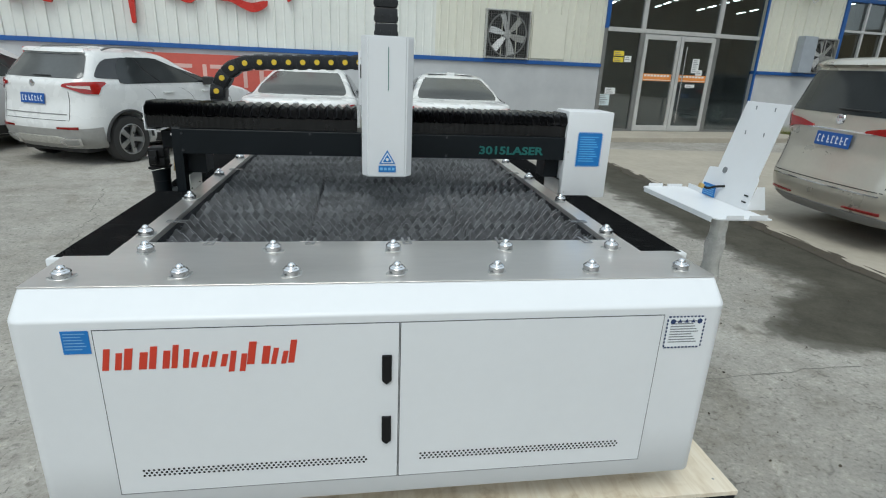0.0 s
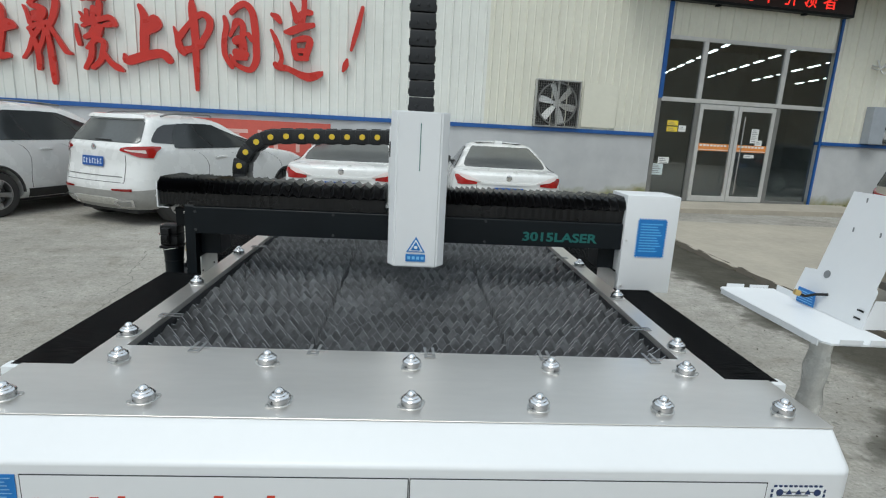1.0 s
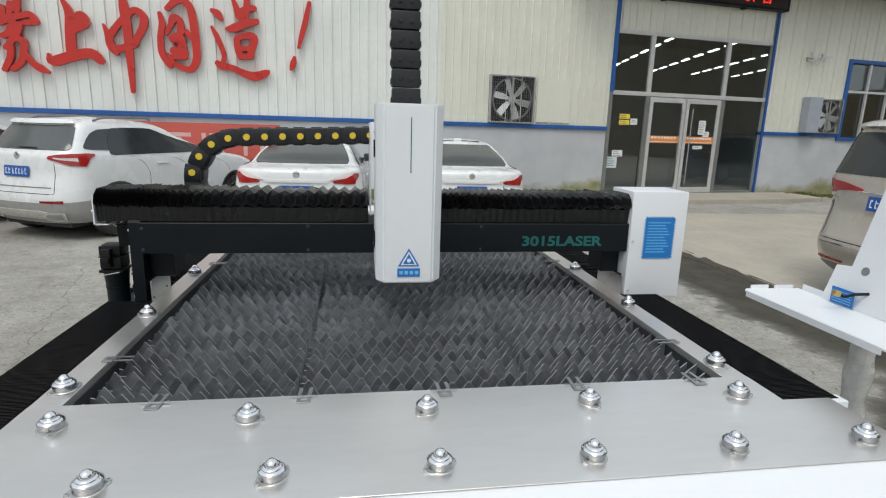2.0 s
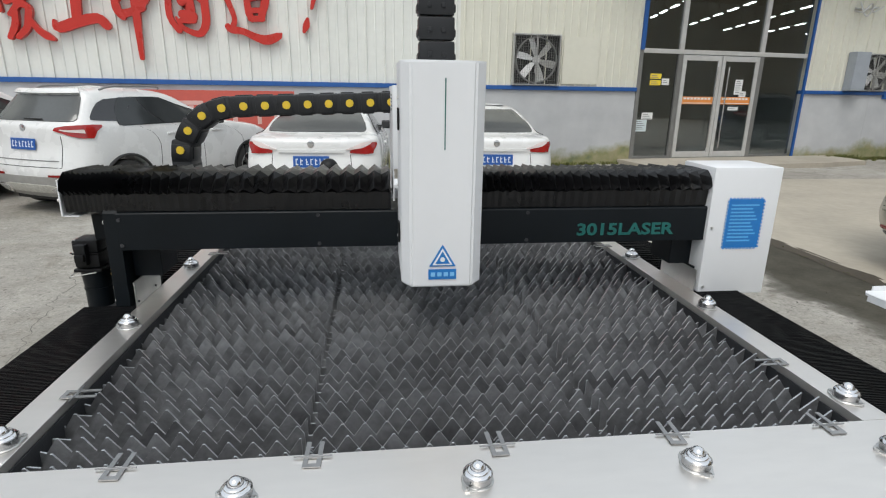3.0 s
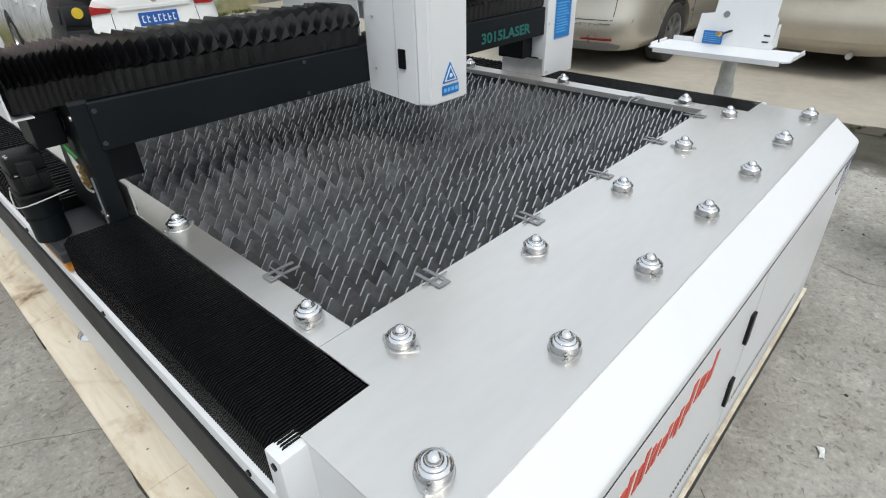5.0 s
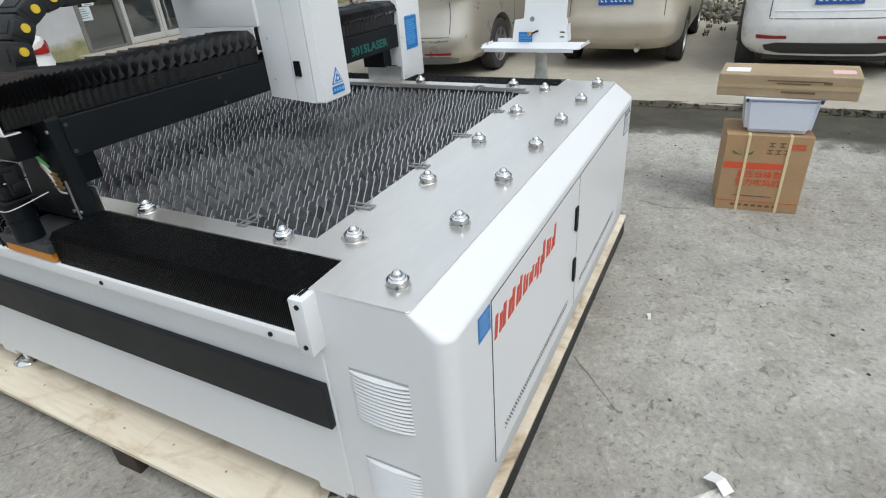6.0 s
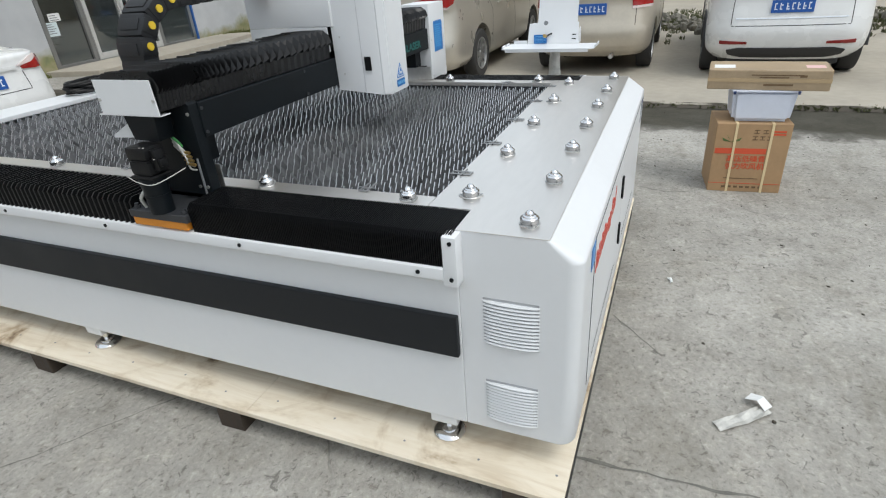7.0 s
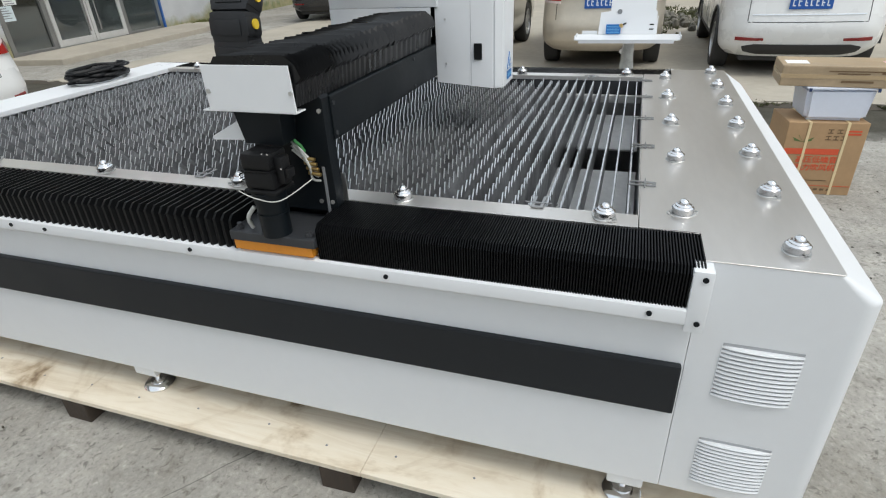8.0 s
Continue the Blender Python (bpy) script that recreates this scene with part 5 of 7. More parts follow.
# plate clips at the bed's edge
bm = bmesh.new()
for s in (-1, 1):
    box(bm, s * 0.0125 - 0.0045, s * 0.0125 + 0.0045, -0.028, 0.042, 0.003, 0.0055)
box(bm, -0.017, 0.017, -0.034, -0.024, 0.003, 0.0055)
box(bm, -0.017, 0.017, -0.008, 0.0, 0.003, 0.0058)
cyl(bm, (-0.036, -0.004, 0.006), (0.036, -0.004, 0.006), 0.0018, 8)
clip = part("edge_clip", bm, mat("dull_clip_steel", (0.36, 0.36, 0.36), 0.4, 0.9, var=0.15, scale=20), rig, "small zinc plate clip")
cps = [(-0.652, YB - 0.008, 0), (-0.30, YB - 0.008, 0), (0.056, YB - 0.008, 0), (0.422, YB - 0.008, 0), (0.771, YB - 0.008, 0)]
cps += [(s * 0.85, 0.715 + 0.558 * 2 * i, 90 if s > 0 else -90) for i in range(3) for s in (-1, 1)]
for i, (x, y, a) in enumerate(cps):
    m = pose(x, y, ZD - 0.12 - 0.002, 0, 0, a if a else rs.uniform(-4, 4))
    if i:
        again(clip, m, rig)
    else:
        clip.matrix_basis = m


# folded covers
def folds(p0, p1, pitch_at):
    """Fold lines from p0 to p1, the pitch given along the way."""
    out, s = [], p0
    sign = 1 if p1 > p0 else -1
    while (p1 - s) * sign > 0:
        out.append(s)
        s += sign * pitch_at(abs(s - p0) / abs(p1 - p0)) / 2
    out.append(p1)
    return out


def folded_cover(name, stations, outline, axis, deep, label, jitter=0.0, seed=1):
    bm = bmesh.new()
    rr = random.Random(seed)
    rows = bellows([(s, rr.uniform(-jitter, jitter)) for s in stations], outline, deep)
    vr = [[bm.verts.new((a, s, z) if axis == "y" else (s, a, z)) for a, z, s in row] for row in rows]
    for r0, r1 in zip(vr, vr[1:]):
        for i in range(len(r0) - 1):
            bm.faces.new((r0[i], r0[i + 1], r1[i + 1], r1[i]))
    bm.faces.new(vr[0]), bm.faces.new(vr[-1][::-1])
    bm.transform(BASE)
    return part(name, bm, BELLOW, rig, label)


def pleated_cover(sx, y0, y1, pitch, ridge, deep, label, seed, side):
    """Rail cover with square pleats: a narrow flat ridge, then a deep crease; the outer corner folds in further."""
    rr = random.Random(seed)
    out = [(sx * 0.9425, 0.90, 0.0), (sx * 0.9425, 0.9625, 0.5), (sx * 0.946, 0.9668, 1.0), (sx * 1.104, 0.9668, 1.0), (sx * 1.119, 0.952, side), (sx * 1.119, 0.862, side * 0.8)]
    bm = bmesh.new()
    rows = []
    n = round((y1 - y0) / pitch)
    p = (y1 - y0) / n
    for k in range(n + 1):
        w, tilt = rr.uniform(-0.04, 0.04) * p, rr.uniform(-0.05, 0.05) * deep
        for f, d in ((0.0, 0.0), (ridge, 0.06), (ridge + (1 - ridge) * 0.62, 1.0)):
            y = y0 + (k + f) * p + (w if 0 < k < n else 0)
            if y > y1:
                continue
            row = []
            for a, z, share in out:
                q = deep * d * share
                inward = sx * q * (0.0 if abs(a) < 1.0 else 0.6)
                row.append(bm.verts.new((a - inward, y, z - q * (0 if z < 0.91 else 1) + tilt * (z > 0.95))))
            rows.append(row)
    for r0, r1 in zip(rows, rows[1:]):
        for i in range(len(out) - 1):
            bm.faces.new((r0[i], r0[i + 1], r1[i + 1], r1[i]))
    bm.faces.new(rows[0]), bm.faces.new(rows[-1][::-1])
    bm.transform(BASE)
    return part("rail_bellows", bm, RAILCLOTH, rig, label)


for sx in (-1, 1):
    pleated_cover(sx, 0.3125, 1.262, 0.0068, 0.40, 0.009, "tightly folded black rail bellows", 2, 1.2)
    pleated_cover(sx, 1.53, 3.83, 0.0275, 0.34, 0.028, "stretched black rail bellows", 4, 0.75)

# ---- gantry ----
bm = bmesh.new()
prism(bm, [(1.25, 1.153), (1.25, 1.268), (1.2535, 1.2715), (1.46, 1.2715), (1.46, 1.165), (1.27, 1.153)], -0.965, 0.955, "x", bevel=0.0025)
beam = mp("gantry_beam", bm, BLACK, "black painted gantry beam")
for x, z in ((-0.955, 1.25), (-0.955, 1.17), (-0.36, 1.259), (-0.36, 1.166), (0.32, 1.259), (0.32, 1.166)):
    mp("screw", cyl(bmesh.new(), (x, 1.2505, z), (x, 1.246, z), 0.006, 10), DARKGREY, "", beam)
letters("3015LASER", 0.056, 0.0008, pose(0.662, 1.2485, 1.196 - 0.12, 90, 0, 0), TEAL, beam, "lettering", "teal printed model name", sx=1.3, bold=0.0016)
# beam bellows: two stretches either side of the cutting head
out = [(1.262, 1.2735, 0.1), (1.256, 1.33, 0.16), (1.238, 1.344, 1.0), (1.25, 1.374, 1.55), (1.277, 1.394, 1.0), (1.37, 1.394, 0.7), (1.47, 1.39, 1.0), (1.506, 1.345, 1.2), (1.498, 1.2735, 0.4)]
folded_cover("beam_bellows", folds(-1.105, -0.13, lambda f: 0.014 + 0.03 * min(1, max(0, (f - 0.12) / 0.4))), out, "x", 0.016, "black folded beam bellows", 0.003, 7)
folded_cover("beam_bellows", folds(0.95, 0.11, lambda f: 0.04 - 0.018 * f), out, "x", 0.016, "black folded beam bellows", 0.003, 9)
# white end plate of the beam
bm = bmesh.new()
prism(bm, [(1.256, 1.262), (1.505, 1.262), (1.505, 1.372), (1.26, 1.372)], -1.118, -1.113, "x", bevel=0.001)
box(bm, -1.1135, -1.07, 1.26, 1.53, 1.2595, 1.2625)
ep = mp("beam_end_plate", bm, WHITE, "white beam end plate")
for y, z in ((1.262, 1.31), (1.495, 1.31)):
    mp("screw", cyl(bmesh.new(), (-1.118, y, z), (-1.122, y, z), 0.0055, 10), ZINC, "", ep)
bm = bmesh.new()
prism(bm, [(1.46, 1.23), (1.46, 1.17), (1.57, 1.165), (1.57, 1.175)], -1.06, -1.0, "x", bevel=0.001)
mp("sensor_bracket", bm, WHITE, "white bent sheet bracket")
# left upright, motor and drive plate
bm = bmesh.new()
prism(bm, [(1.252, 0.968), (1.275, 0.955), (1.52, 0.955), (1.52, 0.98), (1.45, 1.285), (1.27, 1.285), (1.255, 1.27), (1.255, 1.13)], -1.003, -0.96, "x", bevel=0.002)
up = mp("gantry_upright", bm, BLACK, "black gantry upright")
for y, z in ((1.265, 1.24), (1.3, 0.985), (1.265, 0.985)):
    mp("screw", cyl(bmesh.new(), (-1.003, y, z), (-1.007, y, z), 0.006, 10), ZINC, "", up)
bm = bmesh.new()
box(bm, -0.959, -0.872, 1.31, 1.45, 1.05, 1.152, bevel=0.003)
mp("gusset", bm, BLACK, "black box section under the beam end", up)
bm = bmesh.new()
prism(bm, [(1.25, 0.967), (1.45, 0.967), (1.45, 1.05), (1.25, 1.048)], -0.942, -0.938, "x")
gs = mp("wiper_plate", bm, ZINC, "bright angled wiper plate")
for y, z in ((1.26, 0.982), (1.4, 0.985)):
    mp("screw", cyl(bmesh.new(), (-0.938, y, z), (-0.934, y, z), 0.004, 8), DARKGREY, "", gs)
bm = bmesh.new()
box(bm, -1.135, -0.975, 1.262, 1.53, 0.902, 0.93, bevel=0.004)
dp = mp("drive_plate", bm, DARKGREY, "dark grey drive plate")
mp("spacer", boxbm(-1.13, -0.98, 1.275, 1.525, 0.872, 0.901, bevel=0.003), ORANGE, "orange painted spacer block", dp)
for x, y in ((-1.115, 1.285), (-1.115, 1.505), (-1.0, 1.285)):
    bb = cyl(bmesh.new(), (x, y, 0.93), (x, y, 0.94), 0.011, 6)
    cyl(bb, (x, y, 0.94), (x, y, 0.948), 0.007, 12)
    mp("bolt", bb, DARKGREY, "", dp)
bm = cyl(bmesh.new(), (-1.112, 1.385, 0.93), (-1.112, 1.385, 0.99), 0.04, 28)
cyl(bm, (-1.112, 1.385, 0.99), (-1.112, 1.385, 0.997), 0.0425, 28)
cyl(bm, (-1.112, 1.385, 0.997), (-1.112, 1.385, 1.058), 0.04, 28, 0.046)
mot = mp("gearbox", bm, BLACK, "black round gearbox", dp, True)
bm = boxbm(-1.155, -1.069, 1.332, 1.430, 1.058, 1.07, bevel=0.005)
box(bm, -1.151, -1.073, 1.337, 1.425, 1.071, 1.118, bevel=0.01)
box(bm, -1.153, -1.071, 1.335, 1.427, 1.1185, 1.122, bevel=0.001)
box(bm, -1.151, -1.073, 1.338, 1.424, 1.1225, 1.165, bevel=0.008)
box(bm, -1.134, -1.100, 1.312, 1.338, 1.085, 1.155, bevel=0.005)
box(bm, -1.130, -1.102, 1.300, 1.313, 1.1, 1.125, bevel=0.004)
mot = mp("servo_motor", bm, RUBBER, "black square servo motor", dp, True)
for y_, z_ in ((1.345, 1.1655), (1.36, 1.1655), (1.312, 1.13)):
    mp("screw", cyl(bmesh.new(), (-1.142, y_, z_ - 0.002), (-1.142, y_, z_ + 0.002), 0.004, 8), CHROME, "", dp)
bm = bmesh.new()
prism(bm, [(1.34, 1.166), (1.455, 1.166), (1.475, 1.25), (1.335, 1.25)], -1.075, -1.01, "x", bevel=0.003)
mp("cable_duct", bm, BLACK, "black cable duct over the motor")
mp("pale_strip", boxbm(-1.0075, -1.0035, 1.274, 1.281, 0.94, 1.088), INKGREY, "grey edge strip", up)
bm = bmesh.new()
tube(bm, [(-1.15, 1.45, 1.062), (-1.162, 1.39, 1.05), (-1.158, 1.32, 1.05), (-1.06, 1.28, 1.075)], 0.0016)
tube(bm, [(-1.11, 1.445, 1.0), (-1.12, 1.465, 0.97), (-1.11, 1.465, 0.935)], 0.006)
mp("cable", bm, WIREW, "pale cable round the motor", dp, True)
bm = bmesh.new()
for i in range(4):
    tube(bm, [(-1.012, 1.36, 1.17 - 0.012 * i), (-1.02, 1.33 - 0.006 * i, 1.14 - 0.014 * i), (-1.015, 1.31, 1.11 - 0.018 * i), (-1.01, 1.30 - 0.004 * i, 1.085 - 0.012 * i)], 0.0035)
mp("wire", bm, WIREW, "loose pale wires", up, True)
bm = bmesh.new()
tube(bm, [(-1.01, 1.37, 1.195), (-1.02, 1.345, 1.165), (-1.018, 1.33, 1.15), (-1.01, 1.325, 1.13)], 0.0045)
mp("wire", bm, WIREG, "green earth wire", up, True)
bm = bmesh.new()
for i in range(4):
    cyl(bm, (-1.016, 1.33 - 0.004 * i, 1.115 - 0.014 * i), (-1.014, 1.295 - 0.004 * i, 1.11 - 0.014 * i), 0.0055, 10)
mp("connector", bm, BRASS, "brass air fittings", up, True)
bm = lathe(bmesh.new(), [(0.0, 0.0), (0.022, 0.0), (0.022, 0.004), (0.0, 0.004)], 20, pose(-1.0035, 1.36, 1.215, 0, -90, 0))
mp("port", bm, DARKHOLE, "round cable port", up)
# right end cover
bm = boxbm(0.952, 1.2, 1.236, 1.43, 0.955, 1.408, bevel=0.006)
rc = mp("end_cover", bm, WHITE, "white gantry end cover", None, True)
label_plate(rc, 1.018, 1.146, 1.128, 1.3, 1.2355, BLUE, 11, mat("cyan_ink", (0.1, 0.4, 0.75), 0.5), mat("blue_border_ink", (0.1, 0.3, 0.65), 0.5))
for x, z in ((0.968, 0.985), (0.968, 1.2)):
    mp("screw", cyl(bmesh.new(), (x, 1.236, z), (x, 1.232, z), 0.005, 10), ZINC, "", rc)
bm = bmesh.new()
box(bm, 0.872, 0.951, 1.31, 1.45, 1.05, 1.152, bevel=0.003)
box(bm, 0.944, 0.951, 1.272, 1.45, 0.957, 1.049)
ru = mp("gantry_upright", bm, BLACK, "black gantry upright")
bm = bmesh.new()
prism(bm, [(1.242, 0.967), (1.475, 0.967), (1.475, 1.045), (1.242, 1.045)], 0.938, 0.942, "x")
mp("wiper_plate", bm, ZINC, "bright angled wiper plate", ru)

# cutting head hood
hood = bmesh.new()
plan = [(-0.108, 1.25), (-0.108, 1.02), (-0.082, 0.985), (0.09, 0.985), (0.122, 1.02), (0.122, 1.25)]
va, vb = [], []
for x, y in plan:
    zb = 1.108 if y < 1.03 else 1.128
    va.append(hood.verts.new((x, y, zb if y > 1.0 else 1.103)))
    vb.append(hood.verts.new((x, y, 1.716)))
n = len(plan)
hood.faces.new(va), hood.faces.new(vb)
for i in range(n):
    hood.faces.new((va[i], va[(i + 1) % n], vb[(i + 1) % n], vb[i]))
bmesh.ops.bevel(hood, geom=[e for e in hood.edges if e.verts[0].co.y < 1.2 and e.verts[1].co.y < 1.2], offset=0.006, segments=2, affect="EDGES")
hd = mp("head_cover", hood, WHITE, "white sheet metal cutting head cover", None, True)
bm = boxbm(-0.122, 0.134, 1.235, 1.69, 1.405, 1.655, bevel=0.004)
box(bm, -0.122, -0.118, 1.262, 1.69, 1.3, 1.404)
box(bm, 0.13, 0.134, 1.515, 1.69, 1.3, 1.404)
hb = mp("head_rear_cover", bm, WHITE, "white rear housing of the cutting head", hd, True)
bm = bmesh.new()
for i in range(8):
    for j in range(5):
        box(bm, -0.1235, -0.1222, 1.3 + i * 0.014, 1.307 + i * 0.014, 1.58 + j * 0.011, 1.585 + j * 0.011)
mp("vent_slots", bm, INKGREY, "punched vent slots", hd)
for zc in (1.245, 1.565):
    mp("latch", boxbm(-0.1135, -0.1085, 1.065, 1.097, zc - 0.03, zc + 0.03, bevel=0.002), RUBBER, "black flush latch", hd)
for y, z in ((1.21, 1.36), (1.21, 1.2), (1.15, 1.62), (1.3, 1.6)):
    mp("screw", cyl(bmesh.new(), (-0.108 if y < 1.25 else -0.122, y, z), (-0.112 if y < 1.25 else -0.126, y, z), 0.004, 8), ZINC, "", hd)
mp("seam", boxbm(-0.113 + 0.0045, -0.1083, 1.1088, 1.1102, 1.12, 1.7), VENTGREY, "", hd)
mp("level_slit", boxbm(0.0075, 0.0105, 0.9835, 0.9862, 1.49, 1.672), TEAL, "narrow dark green slit", hd)
bm = bmesh.new()
prism(bm, [(-0.031, 1.166), (0.044, 1.166), (0.0065, 1.23)], 0.9822, 0.9842, "y", bevel=0.0006)
wt = mp("warning_sign", bm, BLUE, "blue triangular laser warning sign", hd)
bm = bmesh.new()
prism(bm, [(-0.022, 1.1705), (0.035, 1.1705), (0.0065, 1.2195)], 0.9812, 0.9821, "y")
mp("sign_face", bm, LABELWHITE, "", hd)
bm = bmesh.new()
prism(bm, [(-0.014, 1.1745), (0.027, 1.1745), (0.0065, 1.2105)], 0.9802, 0.9811, "y")
mp("sign_core", bm, BLUE, "", hd)
mp("sign_star", lathe(bmesh.new(), [(0, 0), (0.007, 0), (0.007, 0.001), (0, 0.001)], 12, pose(0.0065, 0.98, 1.187, 90, 0, 0)), LABELWHITE, "", hd)
mp("sign_caption", boxbm(-0.033, 0.046, 0.9822, 0.9842, 1.128, 1.158), BLUE, "", hd)
bm = bmesh.new()
for k in range(4):
    box(bm, -0.026 + k * 0.018, -0.014 + k * 0.018, 0.9812, 0.982, 1.137, 1.149)
mp("print", bm, mat("soft_blue_ink", (0.2, 0.5, 0.8), 0.5), "", hd)

# cable chains
link = bmesh.new()
box(link, -0.05, 0.034, 0.0, 0.122, -0.034, 0.034, bevel=0.012)
box(link, -0.034, 0.02, -0.004, 0.126, -0.0335, 0.0335, bevel=0.01)
box(link, -0.03, 0.012, 0.018, 0.104, -0.038, -0.03, bevel=0.003)
box(link, -0.03, 0.012, 0.018, 0.104, 0.03, 0.038, bevel=0.003)
dots = [(-0.848, 1.364, 90), (-0.845, 1.432, 84), (-0.813, 1.498, 60), (-0.762, 1.548, 36), (-0.695, 1.574, 14)] + [(-0.622 + 0.0718 * k, 1.581 + 0.0028 * k, 2) for k in range(8)]
first = None
ch = mp("cable_chain", boxbm(-0.14, -0.1, 1.53, 1.645, 1.575, 1.63, bevel=0.004), CHAINB, "black plastic cable chain with yellow pins")
for i, (x, z, a) in enumerate(dots):
    m = pose(x, 1.528, z - 0.12, 0, -a, 0)
    if first is None:
        first = part("chain_link", link, CHAINB, ch, "black plastic chain link", True)
        pin = cyl(bmesh.new(), (0, -0.0085, 0), (0, -0.0035, 0), 0.0135, 20)
        part("pin", pin, YELLOW, first, "yellow round pin", True)
        first.matrix_basis = m
    else:
        again(first, m, ch)
link = bmesh.new()
box(link, -0.052, 0.052, -0.032, 0.032, 0.0, 0.062, bevel=0.006)
box(link, -0.056, 0.056, -0.028, 0.028, 0.008, 0.03, bevel=0.004)
for s in (-1, 1):
    box(link, s * 0.02 - 0.006, s * 0.02 + 0.006, -0.036, -0.03, 0.02, 0.034, bevel=0.002)
ch2 = mp("cable_chain", boxbm(-0.045, 0.062, 1.2, 1.26, 1.66, 1.715, bevel=0.003), CHAINB, "black upright cable chain")
v0 = part("chain_link", link, CHAINB, ch2, "black plastic chain link", True)
for k in range(7):
    m = pose(0.008 - 0.0012 * k, 1.232, 1.716 - 0.12 + k * 0.066)
    if k:
        again(v0, m, ch2)
    else:
        v0.matrix_basis = m
tp = bmesh.new()
prism(tp, [(1.2, 2.178), (1.264, 2.178), (1.258, 2.2), (1.232, 2.212), (1.206, 2.2)], -0.052, 0.052, "x", bevel=0.004)
mp("chain_end", tp, CHAINB, "", ch2)

# round-capped post behind the machine
bol = empty("bollard", pose(-0.62, 4.6, -0.065), "black post with a round cap behind the machine", "post")
part("shaft", cyl(bmesh.new(), (0, 0, 0.065), (0, 0, 0.97), 0.04, 20), RUBBER, bol, "", True)
bm = bmesh.new()
bmesh.ops.create_uvsphere(bm, u_segments=20, v_segments=12, radius=0.085)
bm.transform(pose(0, 0, 1.02))
part("cap", bm, RUBBER, bol, "round black cap", True)

# black cable coil on the rear deck
bm = bmesh.new()
rc_ = random.Random(8)
pts = []
for q in range(85):
    r0, r1 = 0.19 + 0.03 * math.sin(q * 1.7), 0.1 + 0.02 * math.sin(q * 2.3 + 1)
    pts.append((0.46 + r0 * math.cos(q * math.pi / 6), 3.72 + r1 * math.sin(q * math.pi / 6), ZD + 0.012 + 0.0009 * q + rc_.uniform(-0.002, 0.002)))
tube(bm, pts, 0.01, 6)
tagged(part("cable_coil", bm, RUBBER, smooth=True), "coil of black cable lying on the rear deck", "cable")

# ---- operator console beside the machine ----
con = empty("operator_console", pose(1.42, 0.55, 0.0), "white folded steel console on a film-wrapped post", "console")


def cp(name, bm, material, label="", parent=None, smooth=False):
    bm.transform(pose(-1.42, -0.55, 0))
    return part(name, bm, material, parent or con, label, smooth)


bm = bmesh.new()
prism(bm, [(1.205, 0.30), (1.222, 0.278), (1.43, 0.272), (1.43, 0.852), (1.222, 0.858), (1.205, 0.84)], 1.098, 1.104, "z")
box(bm, 1.203, 1.207, 0.31, 0.83, 1.084, 1.104)
box(bm, 1.24, 1.31, 0.855, 0.859, 1.104, 1.117)
box(bm, 1.335, 1.41, 0.855, 0.859, 1.104, 1.115)
box(bm, 1.426, 1.43, 0.74, 0.83, 1.104, 1.125)
box(bm, 1.24, 1.31, 0.271, 0.275, 1.104, 1.119)
box(bm, 1.335, 1.41, 0.271, 0.275, 1.104, 1.119)
tray = cp("tray", bm, WHITE, "white folded keyboard tray")


def lean_x(z):
    """How far out the tilted screen plate stands at a height."""
    return 1.415 + (z - 1.105) * 0.262


bm = bmesh.new()
prism(bm, [(0.402, 1.105), (0.735, 1.105), (0.728, 1.225), (0.672, 1.232), (0.672, 1.517), (0.42, 1.517), (0.418, 1.235), (0.408, 1.225)], 0.0, 0.003, "x")
for v in bm.verts:
    v.co.x += lean_x(v.co.z)
pan = cp("screen_plate", bm, WHITE, "white tilted screen mounting plate")
bm = bmesh.new()
prism(bm, [(1.418, 1.106), (1.50, 1.106), (1.475, 1.20), (1.443, 1.20)], 0.400, 0.403, "y")
cp("flange", bm, WHITE, "white side flange", pan)
for y, z in ((0.60, 1.494), (0.49, 1.493), (0.60, 1.392), (0.49, 1.394)):
    cp("slot", boxbm(lean_x(z) - 0.002, lean_x(z) - 0.0006, y - 0.0025, y + 0.0025, z - 0.008, z + 0.008), INKGREY, "", pan)
hole = lathe(bmesh.new(), [(0, 0), (0.014, 0), (0.014, 0.0015), (0, 0.0015)], 20, pose(lean_x(1.228) - 0.0006, 0.62, 1.228, 0, -75, 0))
cp("cable_hole", hole, INKGREY, "round cable hole", pan)
for z in (1.13, 1.155):
    cp("slot", boxbm(lean_x(z) - 0.002, lean_x(z) - 0.0006, 0.42, 0.445, z, z + 0.006), RUBBER, "", pan)
lb = cp("label", boxbm(1.406, 1.410, 0.606, 0.69, 1.108, 1.162), BLUE, "blue printed label")
bb = bmesh.new()
for k in range(5):
    box(bb, 1.4045, 1.406, 0.612, 0.684, 1.116 + k * 0.0085, 1.118 + k * 0.0085)
cp("print", bb, mat("light_blue_ink", (0.2, 0.5, 0.8), 0.5), "", lb)
bm = bmesh.new()
tube(bm, [(1.345, 0.6, 1.16), (1.365, 0.6, 1.152), (1.385, 0.6, 1.155), (1.40, 0.595, 1.16), (1.432, 0.58, 1.165)], 0.005)
cb = cp("cable", bm, RUBBER, "black cable with plug", None, True)
cp("plug", cyl(bmesh.new(), (1.345, 0.6, 1.16), (1.328, 0.605, 1.166), 0.01, 12), BRASS, "brass plug", cb)
